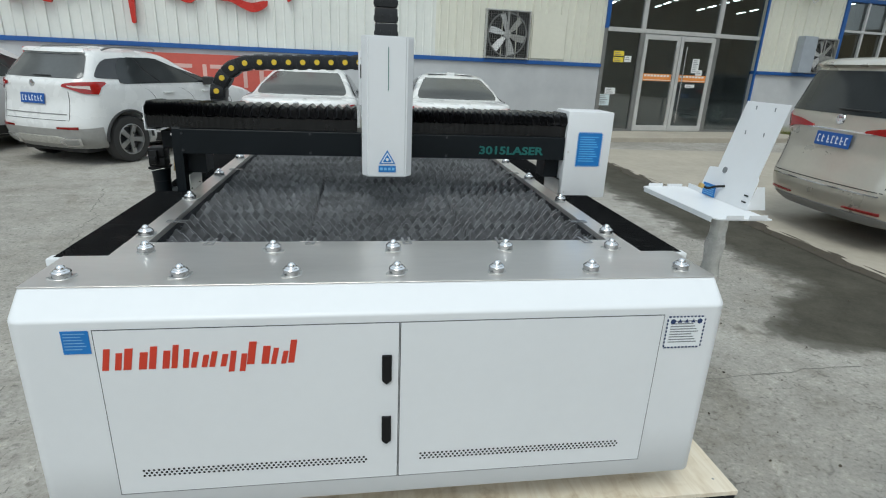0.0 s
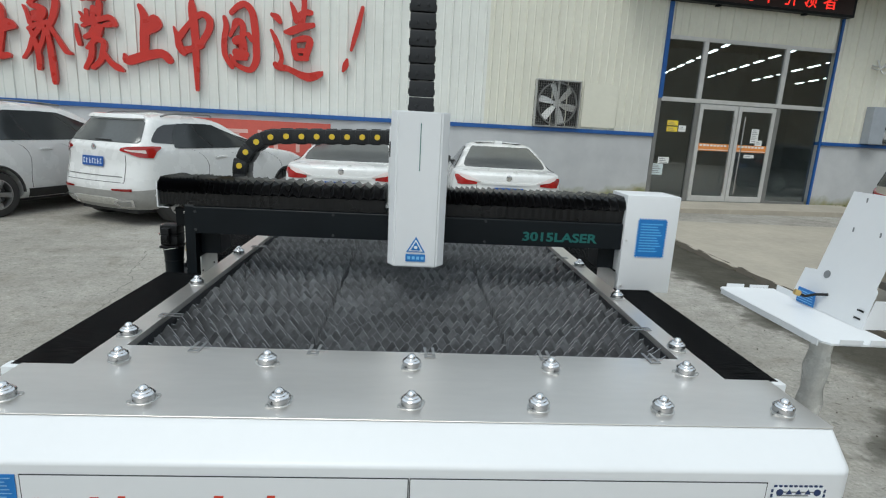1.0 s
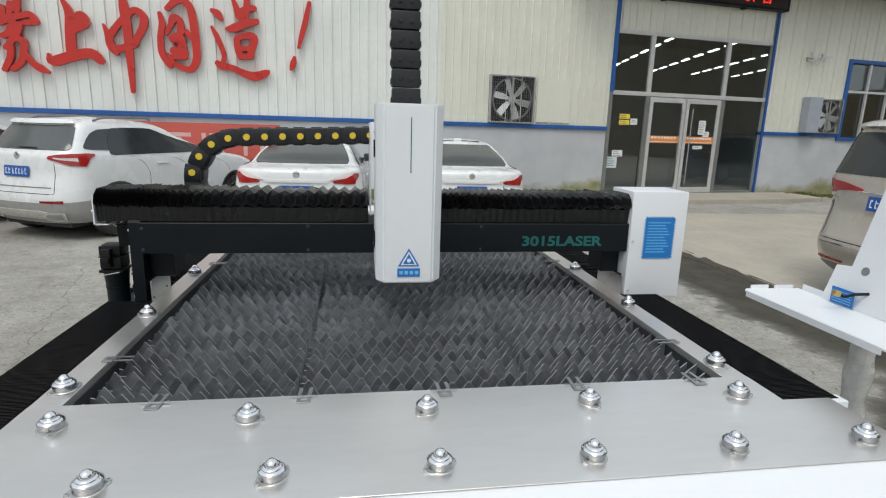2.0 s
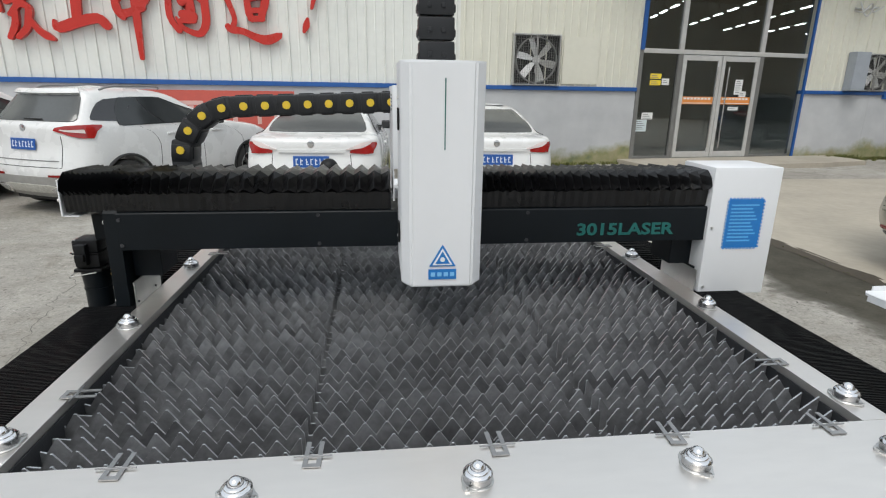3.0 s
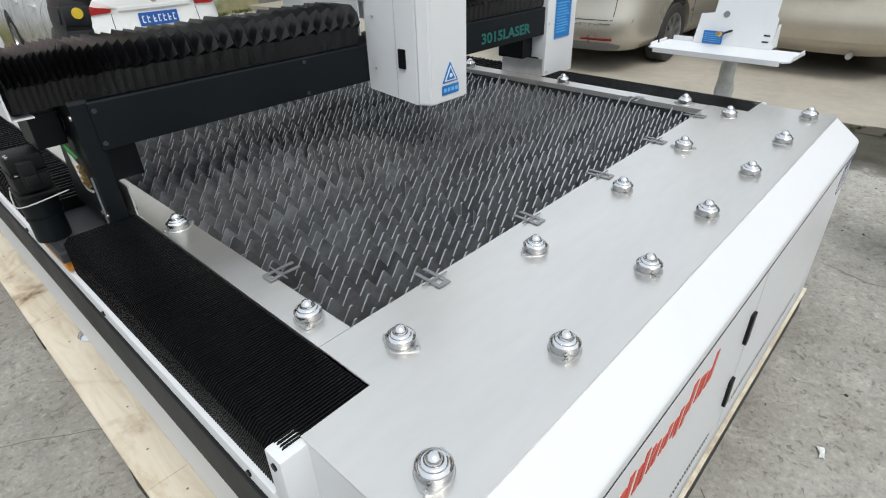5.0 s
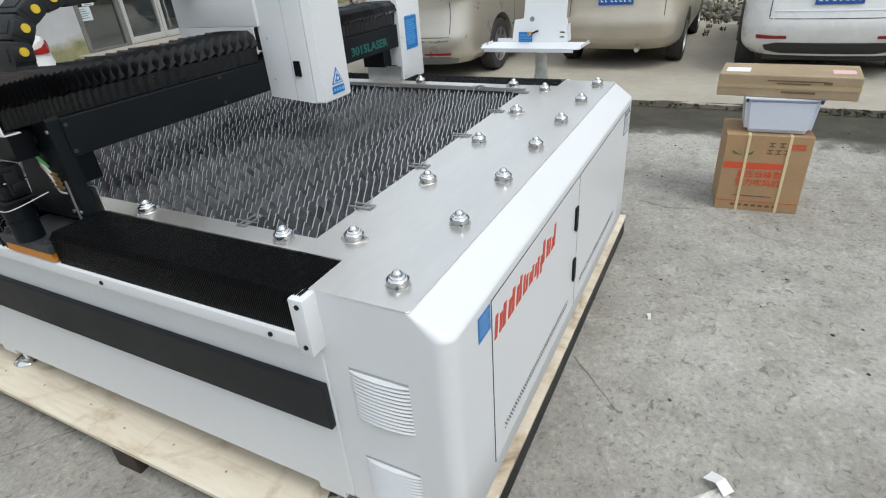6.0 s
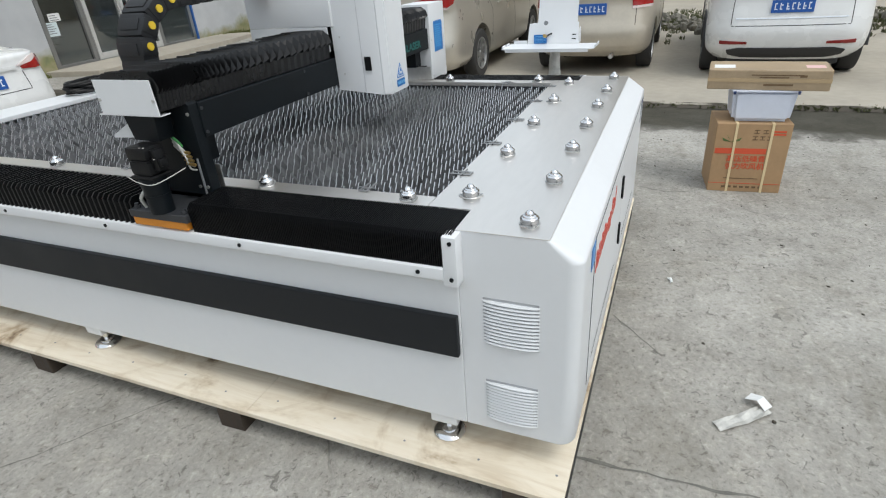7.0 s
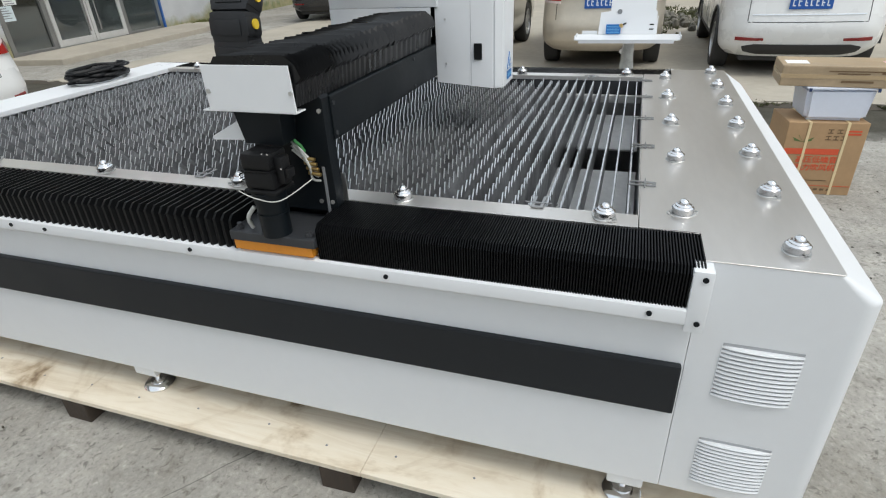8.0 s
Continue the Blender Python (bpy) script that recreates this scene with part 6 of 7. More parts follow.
bm = lathe(bmesh.new(), [(0, 0.0), (0.065, 0.0), (0.062, 0.02), (0.04, 0.04)] + [(0.036 + 0.004 * math.sin(k * 2.1), 0.06 + k * 0.045) for k in range(21)] + [(0.034, 1.0), (0.032, 1.07), (0.06, 1.085), (0.06, 1.0975), (0, 1.0975)], 24)
for v in bm.verts:      # loose wrinkles of the film
    if 0.05 < v.co.z < 1.05:
        k = 1 + 0.22 * noise.noise((v.co.x * 40, v.co.y * 40, v.co.z * 9)) + 0.1 * noise.noise((v.co.x * 90, v.co.y * 90, v.co.z * 30))
        v.co.x, v.co.y = v.co.x * k, v.co.y * k
post = part("post", bm, WRAP, con, "clear film wrapped pipe post", True)

# ---- shipping pallet ----
pal = empty("pallet", pose(0.06, 1.95, 0), "plywood topped shipping pallet on dark wooden blocks", "pallet")
for k, (y0, y1) in enumerate(((-0.04, 1.2), (1.2015, 2.43), (2.4315, 3.66), (3.6615, 4.1))):
    part("plywood_sheet", boxbm(-1.256, 1.24, y0 - 1.95, y1 - 1.95, 0.1, 0.12, bevel=0.0015), PLY, pal, "pale plywood sheet with knots")
bk = None
for x in (-1.18, -0.06, 1.14):
    for y in (0.1, 1.3, 2.46, 3.75):
        if bk is None:
            bk = part("block", boxbm(-0.075, 0.075, -0.06, 0.06, 0, 0.1, bevel=0.004), BLOCKWOOD, pal, "dark weathered wood block")
            bk.matrix_basis = pose(x, y - 1.95, 0, 0, 0, 2)
        else:
            again(bk, pose(x, y - 1.95, 0, 0, 0, (x * 13 + y * 7) % 5 - 2), pal)
part("skid", boxbm(-1.25, 1.235, -1.987, -1.9, 0.0, 0.098, bevel=0.003), BLACK, pal, "black front skid")
bm = bmesh.new()
for k in range(15):
    for x in (-1.17, 1.19):
        a_, b_ = x + rs.uniform(-0.02, 0.02), -1.94 + k * 0.27 + rs.uniform(-0.03, 0.03)
        cyl(bm, (a_, b_, 0.119), (a_, b_, 0.1208), 0.0045, 6)
tagged(part("nail_heads", bm, INKGREY, pal, "dark nail heads"), kind="stuff")

# ---- cartons and tub ----
c1 = empty("carton", pose(2.03, -0.735, 0, 0, 0, 5), "brown printed cardboard box with cream straps", "box")
part("body", boxbm(-0.165, 0.20, -0.235, 0.235, 0, 0.5, bevel=0.005), CARD, c1)
# printing on the long side that faces the machine
bm = bmesh.new()
box(bm, -0.1672, -0.166, -0.1, 0.225, 0.285, 0.325)
part("print_band", bm, CARDRED, c1, "red printed band")
for a_ in ((-0.23, 0.232, 0.062, 0.066), (-0.2, -0.12, 0.44, 0.452), (-0.2, -0.12, 0.42, 0.432)):
    part("print_bar", boxbm(-0.1672, -0.166, *a_), CARDRED, c1, "red printed bar")
letters("高压低噪音", 0.05, 0.0008, pose(-0.1665, 0.018, 0.247, 90, 0, -90), CARDRED, c1, "lettering", "red printed characters", bold=0.0008)
letters("强力吹风机", 0.05, 0.0008, pose(-0.1665, 0.018, 0.192, 90, 0, -90), CARDRED, c1, "lettering", "red printed characters", bold=0.0008)
for y0, z0 in ((-0.005, 0.43), (-0.06, 0.43), (0.0, 0.385), (-0.045, 0.385), (-0.09, 0.385)):
    bm = boxbm(-0.1672, -0.166, y0 - 0.032, y0, z0 + 0.022, z0 + 0.028)
    box(bm, -0.1672, -0.166, y0 - 0.032, y0, z0, z0 + 0.006)
    box(bm, -0.1672, -0.166, y0 - 0.019, y0 - 0.013, z0 + 0.006, z0 + 0.022)
    part("print_mark", bm, CARDINK, c1, "brown printed mark")
for k in range(7):
    part("print_mark", boxbm(-0.1672, -0.166, 0.12 - k * 0.04, 0.145 - k * 0.04, 0.03, 0.045), CARDINK, c1, "brown printed mark")
part("print_bar", boxbm(-0.1672, -0.166, -0.08, 0.14, 0.1, 0.105), CARDINK, c1)
bm = bmesh.new()
for s in (-1, 1):
    for q in (0.0, 0.028):
        prism(bm, [(0.13, 0.37), (0.13 + s * (0.035 + q), 0.425 - q * 0.8), (0.13 + s * (0.022 + q), 0.4 - q * 0.8)], -0.1672, -0.166, "x")
part("emblem", bm, CARDGREEN, c1, "green leaf emblem")
for y in (0.108, -0.115):
    bm = bmesh.new()
    box(bm, -0.169, -0.1672, y - 0.008, y + 0.008, 0.0, 0.5)
    box(bm, -0.169, 0.204, y - 0.008, y + 0.008, 0.5005, 0.5025)
    part("strap", bm, STRAP, c1, "cream plastic strap")
tubm = bmesh.new()
r0 = [(-0.155, -0.185), (0.155, -0.185), (0.155, 0.185), (-0.155, 0.185)]
va = [tubm.verts.new((x * 0.96, y * 0.96, 0)) for x, y in r0]
vb = [tubm.verts.new((x * 1.05, y * 1.06, 0.215)) for x, y in r0]
tubm.faces.new(va), tubm.faces.new(vb)
for i in range(4):
    tubm.faces.new((va[i], va[(i + 1) % 4], vb[(i + 1) % 4], vb[i]))
bmesh.ops.bevel(tubm, geom=[e for e in tubm.edges], offset=0.025, segments=3, affect="EDGES")
t1 = empty("plastic_tub", pose(2.05, -0.77, 0.5035, 0, 0, 3), "frosted white plastic tub standing on the carton", "tub")
part("body", tubm, TUB, t1, "", True)
bm = boxbm(-0.172, 0.172, -0.204, 0.204, 0.204, 0.216, bevel=0.005)
part("rim", bm, TUB, t1, "", True)
for s in (-1, 1):
    part("clip_handle", boxbm(-0.182, -0.1725, s * 0.19 - 0.008, s * 0.19 + 0.008, 0.193, 0.214, bevel=0.003), INKNAVY, t1, "dark clip handle")
c2 = empty("carton", pose(2.06, -0.78, 0.7205, 0, 0, -3), "long flat taped cardboard box lying on the tub", "box")
part("body", boxbm(-0.17, 0.17, -0.36, 0.36, 0, 0.13, bevel=0.008), CARDPALE, c2)
for y0, y1, z0, z1 in ((-0.2, 0.1, 0.095, 0.102), (-0.12, 0.05, 0.08, 0.087), (-0.15, 0.02, 0.03, 0.042), (-0.22, -0.18, 0.085, 0.1)):
    part("print_bar", boxbm(-0.1725, -0.171, y0, y1, z0, z1), CARDINK, c2)
part("label", boxbm(-0.08, 0.02, -0.33, -0.22, 0.1302, 0.1312), mat("pink_label", (0.75, 0.5, 0.48), 0.6), c2, "pink paper label")
part("label", boxbm(-0.1, 0.02, 0.2, 0.33, 0.1302, 0.1312), PAPER, c2, "white paper label")
bm = bmesh.new()
box(bm, -0.172, 0.172, -0.361, 0.361, 0.052, 0.076)
part("tape", bm, mat("shiny_tape", (0.46, 0.34, 0.2), 0.18), c2, "shiny brown tape")

# ---- litter ----
def crumple(name, x, y, w, l, h, rot, material, label, seed):
    r_ = random.Random(seed)
    bm = bmesh.new()
    bmesh.ops.create_grid(bm, x_segments=8, y_segments=14, size=0.5)
    for v in bm.verts:
        f = v.co.y + 0.5
        v.co = Vector((v.co.x * w * (1 - 0.25 * math.sin(f * 5)) + 0.05 * l * math.sin(f * 3.3), v.co.y * l, 0.006 + h * abs(noise.noise((v.co.x * 5 + seed, v.co.y * 7, 0))) + r_.uniform(0, h * 0.15)))
    ob = part(name, bm, material, None)
    so = ob.modifiers.new("thickness", "SOLIDIFY")
    so.thickness = 0.0015
    ob.matrix_basis = pose(x, y, 0, 0, 0, rot)
    return tagged(ob, label, "litter", "scraps on the ground")


def ribbon(name, pts, w, material, label, seed):
    """A flat strip of packing film lying on the concrete, a little curled."""
    r_ = random.Random(seed)
    bm = bmesh.new()
    rows = []
    for i, (x, y, z) in enumerate(pts):
        a, b = pts[max(i - 1, 0)], pts[min(i + 1, len(pts) - 1)]
        d = Vector((b[0] - a[0], b[1] - a[1], 0)).normalized()
        nx, ny = -d.y, d.x
        rows.append([bm.verts.new((x + nx * w * f, y + ny * w * f, z + 0.004 + r_.uniform(0, 0.006) + 0.01 * abs(f) * (i % 2))) for f in (-0.5, -0.17, 0.17, 0.5)])
    for a, b in zip(rows, rows[1:]):
        for k in range(3):
            bm.faces.new((a[k], a[k + 1], b[k + 1], b[k]))
    ob = part(name, bm, material, None)
    so = ob.modifiers.new("thickness", "SOLIDIFY")
    so.thickness = 0.0012
    return tagged(ob, label, "litter", "scraps on the ground")


ribbon("plastic_scrap", [(-0.595, -0.505, 0), (-0.565, -0.553, 0.004), (-0.525, -0.6, 0.002), (-0.49, -0.645, 0.006), (-0.452, -0.682, 0.01)], 0.05, FOILS, "bent strip of silver packing film on the concrete", 1)
ribbon("plastic_scrap", [(-0.455, -0.69, 0.014), (-0.43, -0.66, 0.03), (-0.405, -0.622, 0.016)], 0.045, PAPER, "folded white film scrap on the concrete", 4)
crumple("paper_scrap", 0.45, -0.31, 0.018, 0.05, 0.01, -75, PAPER, "tiny white paper scrap on the concrete", 6)
bm = bmesh.new()
r_ = random.Random(21)
for k in range(260):
    x, y, s = r_.uniform(-2.4, 4.3), r_.uniform(-4.5, 4), r_.uniform(0.003, 0.011)
    if -1.3 < x < 1.4 and -0.1 < y:
        continue
    bmesh.ops.create_icosphere(bm, subdivisions=1, radius=s, matrix=pose(x, y, s * 0.3, r_.uniform(0, 90), 0, r_.uniform(0, 90)) @ Matrix.Diagonal((1, r_.uniform(0.6, 1), 0.5, 1)))
tagged(part("grit", bm, SOIL), "scattered small stones and dirt crumbs", "grit", kind="stuff")


# cracks in the concrete: ragged dirt-filled grooves with crumbled lips
def crack_line(bm, ends, w0, w1, wander, seed):
    r_ = random.Random(seed)
    (x0, y0), (x1, y1) = ends
    n = max(8, int(math.hypot(x1 - x0, y1 - y0) / 0.022))
    dx, dy = (x1 - x0), (y1 - y0)
    ln = math.hypot(dx, dy)
    nx, ny = -dy / ln, dx / ln
    prev = None
    for i in range(n + 1):
        f = i / n
        o = wander * (noise.noise((f * ln * 2.2, seed, 0)) + 0.4 * noise.noise((f * ln * 9, seed, 3)))
        w = w0 + (w1 - w0) * max(0.0, noise.noise((f * ln * 5, seed, 7)) * 1.6) + r_.uniform(0, w0 * 0.5)
        if i in (0, n):
            w = 0.001
        cx, cy = x0 + dx * f + nx * o, y0 + dy * f + ny * o
        cur = (bm.verts.new((cx - nx * w * 0.5, cy - ny * w * 0.5, 0.0014)), bm.verts.new((cx + nx * w * r_.uniform(0.3, 0.7), cy + ny * w * r_.uniform(0.3, 0.7), 0.0014)))
        if prev:
            bm.faces.new((prev[0], prev[1], cur[1], cur[0]))
        prev = cur


bm = bmesh.new()
for ends, w0, w1, wd in ((((1.3, 0.83), (2.85, 0.96)), 0.004, 0.016, 0.04), (((-0.9, 0.0), (-0.87, -1.5)), 0.006, 0.02, 0.035), (((0.05, -0.05), (-0.2, -0.28)), 0.003, 0.006, 0.02), (((-1.7, 2.08), (-1.05, 1.62)), 0.003, 0.009, 0.04), (((-2.4, 2.7), (-3.2, 5.5)), 0.005, 0.014, 0.12), (((2.9, 0.8), (3.3, 0.4)), 0.004, 0.012, 0.05)):
    crack_line(bm, ends, w0, w1, wd, int(w0 * 1000 + w1 * 500) + 3)
tagged(part("crack", bm, CRACKDIRT), "ragged dirt-filled cracks in the concrete", "crack", kind="stuff")


# ---- parked vehicles ----
class Shell:
    """A car body as a stack of rounded plan outlines (z, rear, front, half width); s runs round it from the rear left corner."""

    def __init__(self, layers, corner=0.3, bow=0.07, taper=0.05, belt=1.1):
        self.a = np.array(layers, float)
        self.belt = belt
        self.corner, self.bow, self.taper = corner, bow, taper

    def at(self, s, z=None, v=None):
        a = self.a
        if v is None:
            v = float(np.interp(z, a[:, 0], np.arange(len(a))))
        i = min(int(v), len(a) - 2)
        f = v - i
        p0, p1, p2, p3 = a[max(i - 1, 0)], a[i], a[i + 1], a[min(i + 2, len(a) - 1)]
        m1, m2 = (p2 - p0) / 2, (p3 - p1) / 2
        d = p2 - p1
        for k in range(4):      # keep the curve from overshooting
            if d[k] == 0 or m1[k] * d[k] < 0:
                m1[k] = 0
            if d[k] == 0 or m2[k] * d[k] < 0:
                m2[k] = 0
            m1[k], m2[k] = math.copysign(min(abs(m1[k]), 2.2 * abs(d[k])), m1[k]), math.copysign(min(abs(m2[k]), 2.2 * abs(d[k])), m2[k])
        h = p1 * (2 * f ** 3 - 3 * f ** 2 + 1) + m1 * (f ** 3 - 2 * f * f + f) + p2 * (3 * f * f - 2 * f ** 3) + m2 * (f ** 3 - f * f)
        zz, yr, yf, w = h
        s %= 4.0
        rc = min(self.corner + (0.15 - self.corner) * min(1.0, max(0.0, (zz - self.belt + 0.1) / 0.2)), w * 0.5, (yf - yr) * 0.3)
        k = int(s + 0.15) % 4
        t = (s + 0.15) % 1.0
        if t < 0.3:             # corner
            q = t / 0.3 * math.pi / 2
            cs, sn = math.cos(q), math.sin(q)
            x, y = {0: (-w + rc - rc * cs, yr + rc - rc * sn), 1: (w - rc + rc * sn, yr + rc - rc * cs), 2: (w - rc + rc * cs, yf - rc + rc * sn), 3: (-w + rc - rc * sn, yf - rc + rc * cs)}[k]
        else:
            q = (t - 0.3) / 0.7
            x, y = {0: (-w + rc + q * 2 * (w - rc), yr), 1: (w, yr + rc + q * (yf - yr - 2 * rc)), 2: (w - rc - q * 2 * (w - rc), yf), 3: (-w, yf - rc - q * (yf - yr - 2 * rc))}[k]
        mid, half = (yr + yf) / 2, (yf - yr) / 2
        g = (y - mid) / half
        y += self.bow * (x / w) ** 2 * (1 if g < 0 else -1) * abs(g) ** 3
        x *= 1 - self.taper * g ** 4
        return Vector((x, y, zz))

    def normal(self, s, z):
        e = 0.02
        a = self.at(s + e, z) - self.at(s - e, z)
        b = self.at(s, z + e) - self.at(s, z - e)
        return a.cross(b).normalized()

    def side(self, y, z):
        """s on the right side at the length y."""
        lo, hi = 1.0, 2.0
        for _ in range(30):
            m = (lo + hi) / 2
            if self.at(m, z).y < y:
                lo = m
            else:
                hi = m
        return lo

    def rear(self, x, z):
        lo, hi = 0.0, 1.0
        for _ in range(30):
            m = (lo + hi) / 2
            if self.at(m, z).x < x:
                lo = m
            else:
                hi = m
        return lo

    def body(self, wheels, r):
        bm = bmesh.new()
        ns, nv = 144, (len(self.a) - 1) * 5
        rows = [[bm.verts.new(self.at(4 * i / ns, v=j / 5)) for i in range(ns)] for j in range(nv + 1)]
        for r0, r1 in zip(rows, rows[1:]):
            for i in range(ns):
                bm.faces.new((r0[i], r0[(i + 1) % ns], r1[(i + 1) % ns], r1[i]))
        bm.faces.new(rows[0][::-1])
        top = rows[-1]
        c = Vector((0, sum(v.co.y for v in top) / ns, top[0].co.z + 0.025))
        cv = bm.verts.new(c)
        for i in range(ns):
            bm.faces.new((top[i], top[(i + 1) % ns], cv))
        bmesh.ops.recalc_face_normals(bm, faces=bm.faces[:])
        me = bpy.data.meshes.new("shell")
        bm.to_mesh(me)
        bm.free()
        ob = bpy.data.objects.new("shell", me)
        scene.collection.objects.link(ob)
        cut = bmesh.new()
        for y in wheels:
            for s in (-1, 1):
                cyl(cut, (s * 0.52, y, r + 0.01), (s * 1.3, y, r + 0.01), r + 0.065, 40)
        cm = bpy.data.meshes.new("cut")
        cut.to_mesh(cm)
        cut.free()
        co = bpy.data.objects.new("cut", cm)
        scene.collection.objects.link(co)
        mod = ob.modifiers.new("arches", "BOOLEAN")
        mod.operation, mod.object, mod.solver = "DIFFERENCE", co, "EXACT"
        done = bpy.data.meshes.new_from_object(ob.evaluated_get(bpy.context.evaluated_depsgraph_get()))
        bpy.data.objects.remove(ob), bpy.data.objects.remove(co)
        out = bmesh.new()
        out.from_mesh(done)
        return out

    def patch(self, cols, lift=0.006, nx=14, nz=6):
        """A raised piece that follows the body: cols are (s, low z, high z)."""
        bm = bmesh.new()
        c = np.array(cols, float)
        ss = np.linspace(c[0, 0], c[-1, 0], nx + 1)
        ss = np.unique(np.concatenate([ss, c[:, 0]]))
        lo, hi = np.interp(ss, c[:, 0], c[:, 1]), np.interp(ss, c[:, 0], c[:, 2])
        up, dn = [], []
        for s, a, b in zip(ss, lo, hi):
            zs = [a + (b - a) * k / nz for k in range(nz + 1)]
            up.append([bm.verts.new(self.at(s, z) + self.normal(s, z) * lift) for z in zs])
            dn.append([bm.verts.new(self.at(s, z) - self.normal(s, z) * 0.012) for z in zs])
        for a, b in zip(up, up[1:]):
            for k in range(nz):
                bm.faces.new((a[k], b[k], b[k + 1], a[k + 1]))
        n = len(ss)
        for i in range(n - 1):
            bm.faces.new((up[i][0], dn[i][0], dn[i + 1][0], up[i + 1][0]))
            bm.faces.new((up[i][-1], up[i + 1][-1], dn[i + 1][-1], dn[i][-1]))
        for i in (0, n - 1):
            for k in range(nz):
                bm.faces.new((up[i][k], up[i][k + 1], dn[i][k + 1], dn[i][k]))
        return bm


def mirror(bm):
    bm.transform(Matrix.Diagonal((-1, 1, 1, 1)))
    return bm


def add_wheel(car, x, y, r, spokes=5, steel=RIM):
    s = 1 if x > 0 else -1
    turn = pose(x, y, r, 0, 90 * s, 0)
    t = part("wheel", lathe(bmesh.new(), [(r * 0.64, -0.1), (r * 0.8, -0.108), (r * 0.95, -0.1), (r, -0.075), (r, 0.075), (r * 0.95, 0.1), (r * 0.8, 0.108), (r * 0.66, 0.1), (r * 0.63, 0.07), (r * 0.63, -0.07), (r * 0.64, -0.1)], 36), TYRE, car, "black rubber tyre on an alloy wheel", True)
    t.matrix_basis = turn
    bm = lathe(bmesh.new(), [(r * 0.66, 0.1), (r * 0.62, 0.104), (r * 0.6, 0.07), (r * 0.58, -0.06), (r * 0.3, -0.06)], 32)
    part("rim", bm, steel, t, "grey alloy rim", True)
    bm = bmesh.new()
    for k in range(spokes):
        sp = bmesh.new()
        prism(sp, [(r * 0.1, -r * 0.085), (r * 0.62, -r * 0.12), (r * 0.62, r * 0.12), (r * 0.1, r * 0.085)], 0.058, 0.086, "z", bevel=0.008)
        sp.transform(pose(0, 0, 0, 0, 0, 360 * k / spokes + 11))
        me = bpy.data.meshes.new("x")
        sp.to_mesh(me)
        sp.free()
        bm.from_mesh(me)
        bpy.data.meshes.remove(me)
    lathe(bm, [(0, 0.095), (r * 0.14, 0.09), (r * 0.17, 0.06), (0, 0.06)], 20)
    part("spokes", bm, steel, t, "", True)
    part("brake_disc", cyl(bmesh.new(), (0, 0, -0.01), (0, 0, 0.02), r * 0.5, 24), DARKGREY, t)


def plate(car, shell, z, x=0.0, w=0.44, h=0.14, tilt=0, out=0.02):
    y = shell.at(shell.rear(x, z), z).y - out
    p = part("number_plate", boxbm(-w / 2, w / 2, -0.004, 0.004, -h / 2, h / 2, bevel=0.003), PLATEBLUE, car, "blue number plate with white bars")
    p.matrix_basis = pose(x, y, z, tilt, 0, 0)
    bm = bmesh.new()
    for k in range(7):
        x0 = -w * 0.44 + k * w * 0.127 + (0.012 if k > 1 else 0)
        box(bm, x0 + w * 0.012, x0 + w * 0.036, -0.0065, -0.0045, -h * 0.27, h * 0.27)
        box(bm, x0 + w * 0.04, x0 + w * (0.085 if k % 2 else 0.07), -0.0065, -0.0045, h * (0.17 - 0.12 * (k % 3)), h * (0.27 - 0.12 * (k % 3)))
        box(bm, x0 + w * 0.04, x0 + w * (0.07 if k % 2 else 0.085), -0.0065, -0.0045, -h * 0.27, -h * 0.18)
    part("plate_bars", bm, PLATEWHITE, p)


def mirrors(car, shell, y, z, paint):
    for s in (-1, 1):
        sp = shell.at(shell.side(y, z), z)
        bm = boxbm(0.03, 0.21, -0.05, 0.06, -0.065, 0.07, bevel=0.03, seg=3)
        box(bm, -0.04, 0.06, -0.02, 0.02, -0.06, -0.03)
        if s < 0:
            mirror(bm)
        o = part("door_mirror", bm, paint, car, "", True)
        o.matrix_basis = pose(s * sp.x, y, z)


def side_glass(car, shell, y0, y1, z0, z1, rake_r, rake_f, pillars, material=CARGLASS, lift=0.011, name="side_window"):
    """Window band on both flanks, split by pillars."""
    cuts = [y0, *pillars, y1]
    for a, b in zip(cuts, cuts[1:]):
        a0, b0 = a + (0.02 if a != y0 else 0), b - (0.02 if b != y1 else 0)
        cols = []
        for k in range(7):
            y = a0 + (b0 - a0) * k / 6
            hi = z1
            if y < y0 + rake_r:
                hi = z0 + 0.03 + (z1 - z0 - 0.03) * max(0.0, (y - y0) / rake_r) ** 0.8
            if y > y1 - rake_f:
                hi = min(hi, z0 + 0.02 + (z1 - z0 - 0.02) * max(0.0, (y1 - y) / rake_f) ** 0.85)
            cols.append((shell.side(y, (z0 + hi) / 2), z0, hi))
        part(name, shell.patch(cols, lift, 8, 6), material, car, "dark tinted side window", True)
        part(name, mirror(shell.patch(cols, lift, 8, 6)), material, car, "dark tinted side window", True)


def rear_glass(car, shell, x, z0, z1, narrow=0.08, material=CARGLASS):
    s0, s1 = shell.rear(-x, z0), shell.rear(x, z0)
    cols = [(s0, z0 + 0.03, z0 + 0.10), (s0 + narrow * 0.5, z0 + 0.005, z1 - 0.02), (s0 + narrow, z0, z1), (s1 - narrow, z0, z1), (s1 - narrow * 0.5, z0 + 0.005, z1 - 0.02), (s1, z0 + 0.03, z0 + 0.10)]
    return part("rear_window", shell.patch(cols, 0.011, 24, 10), material, car, "dark tinted rear window", True)


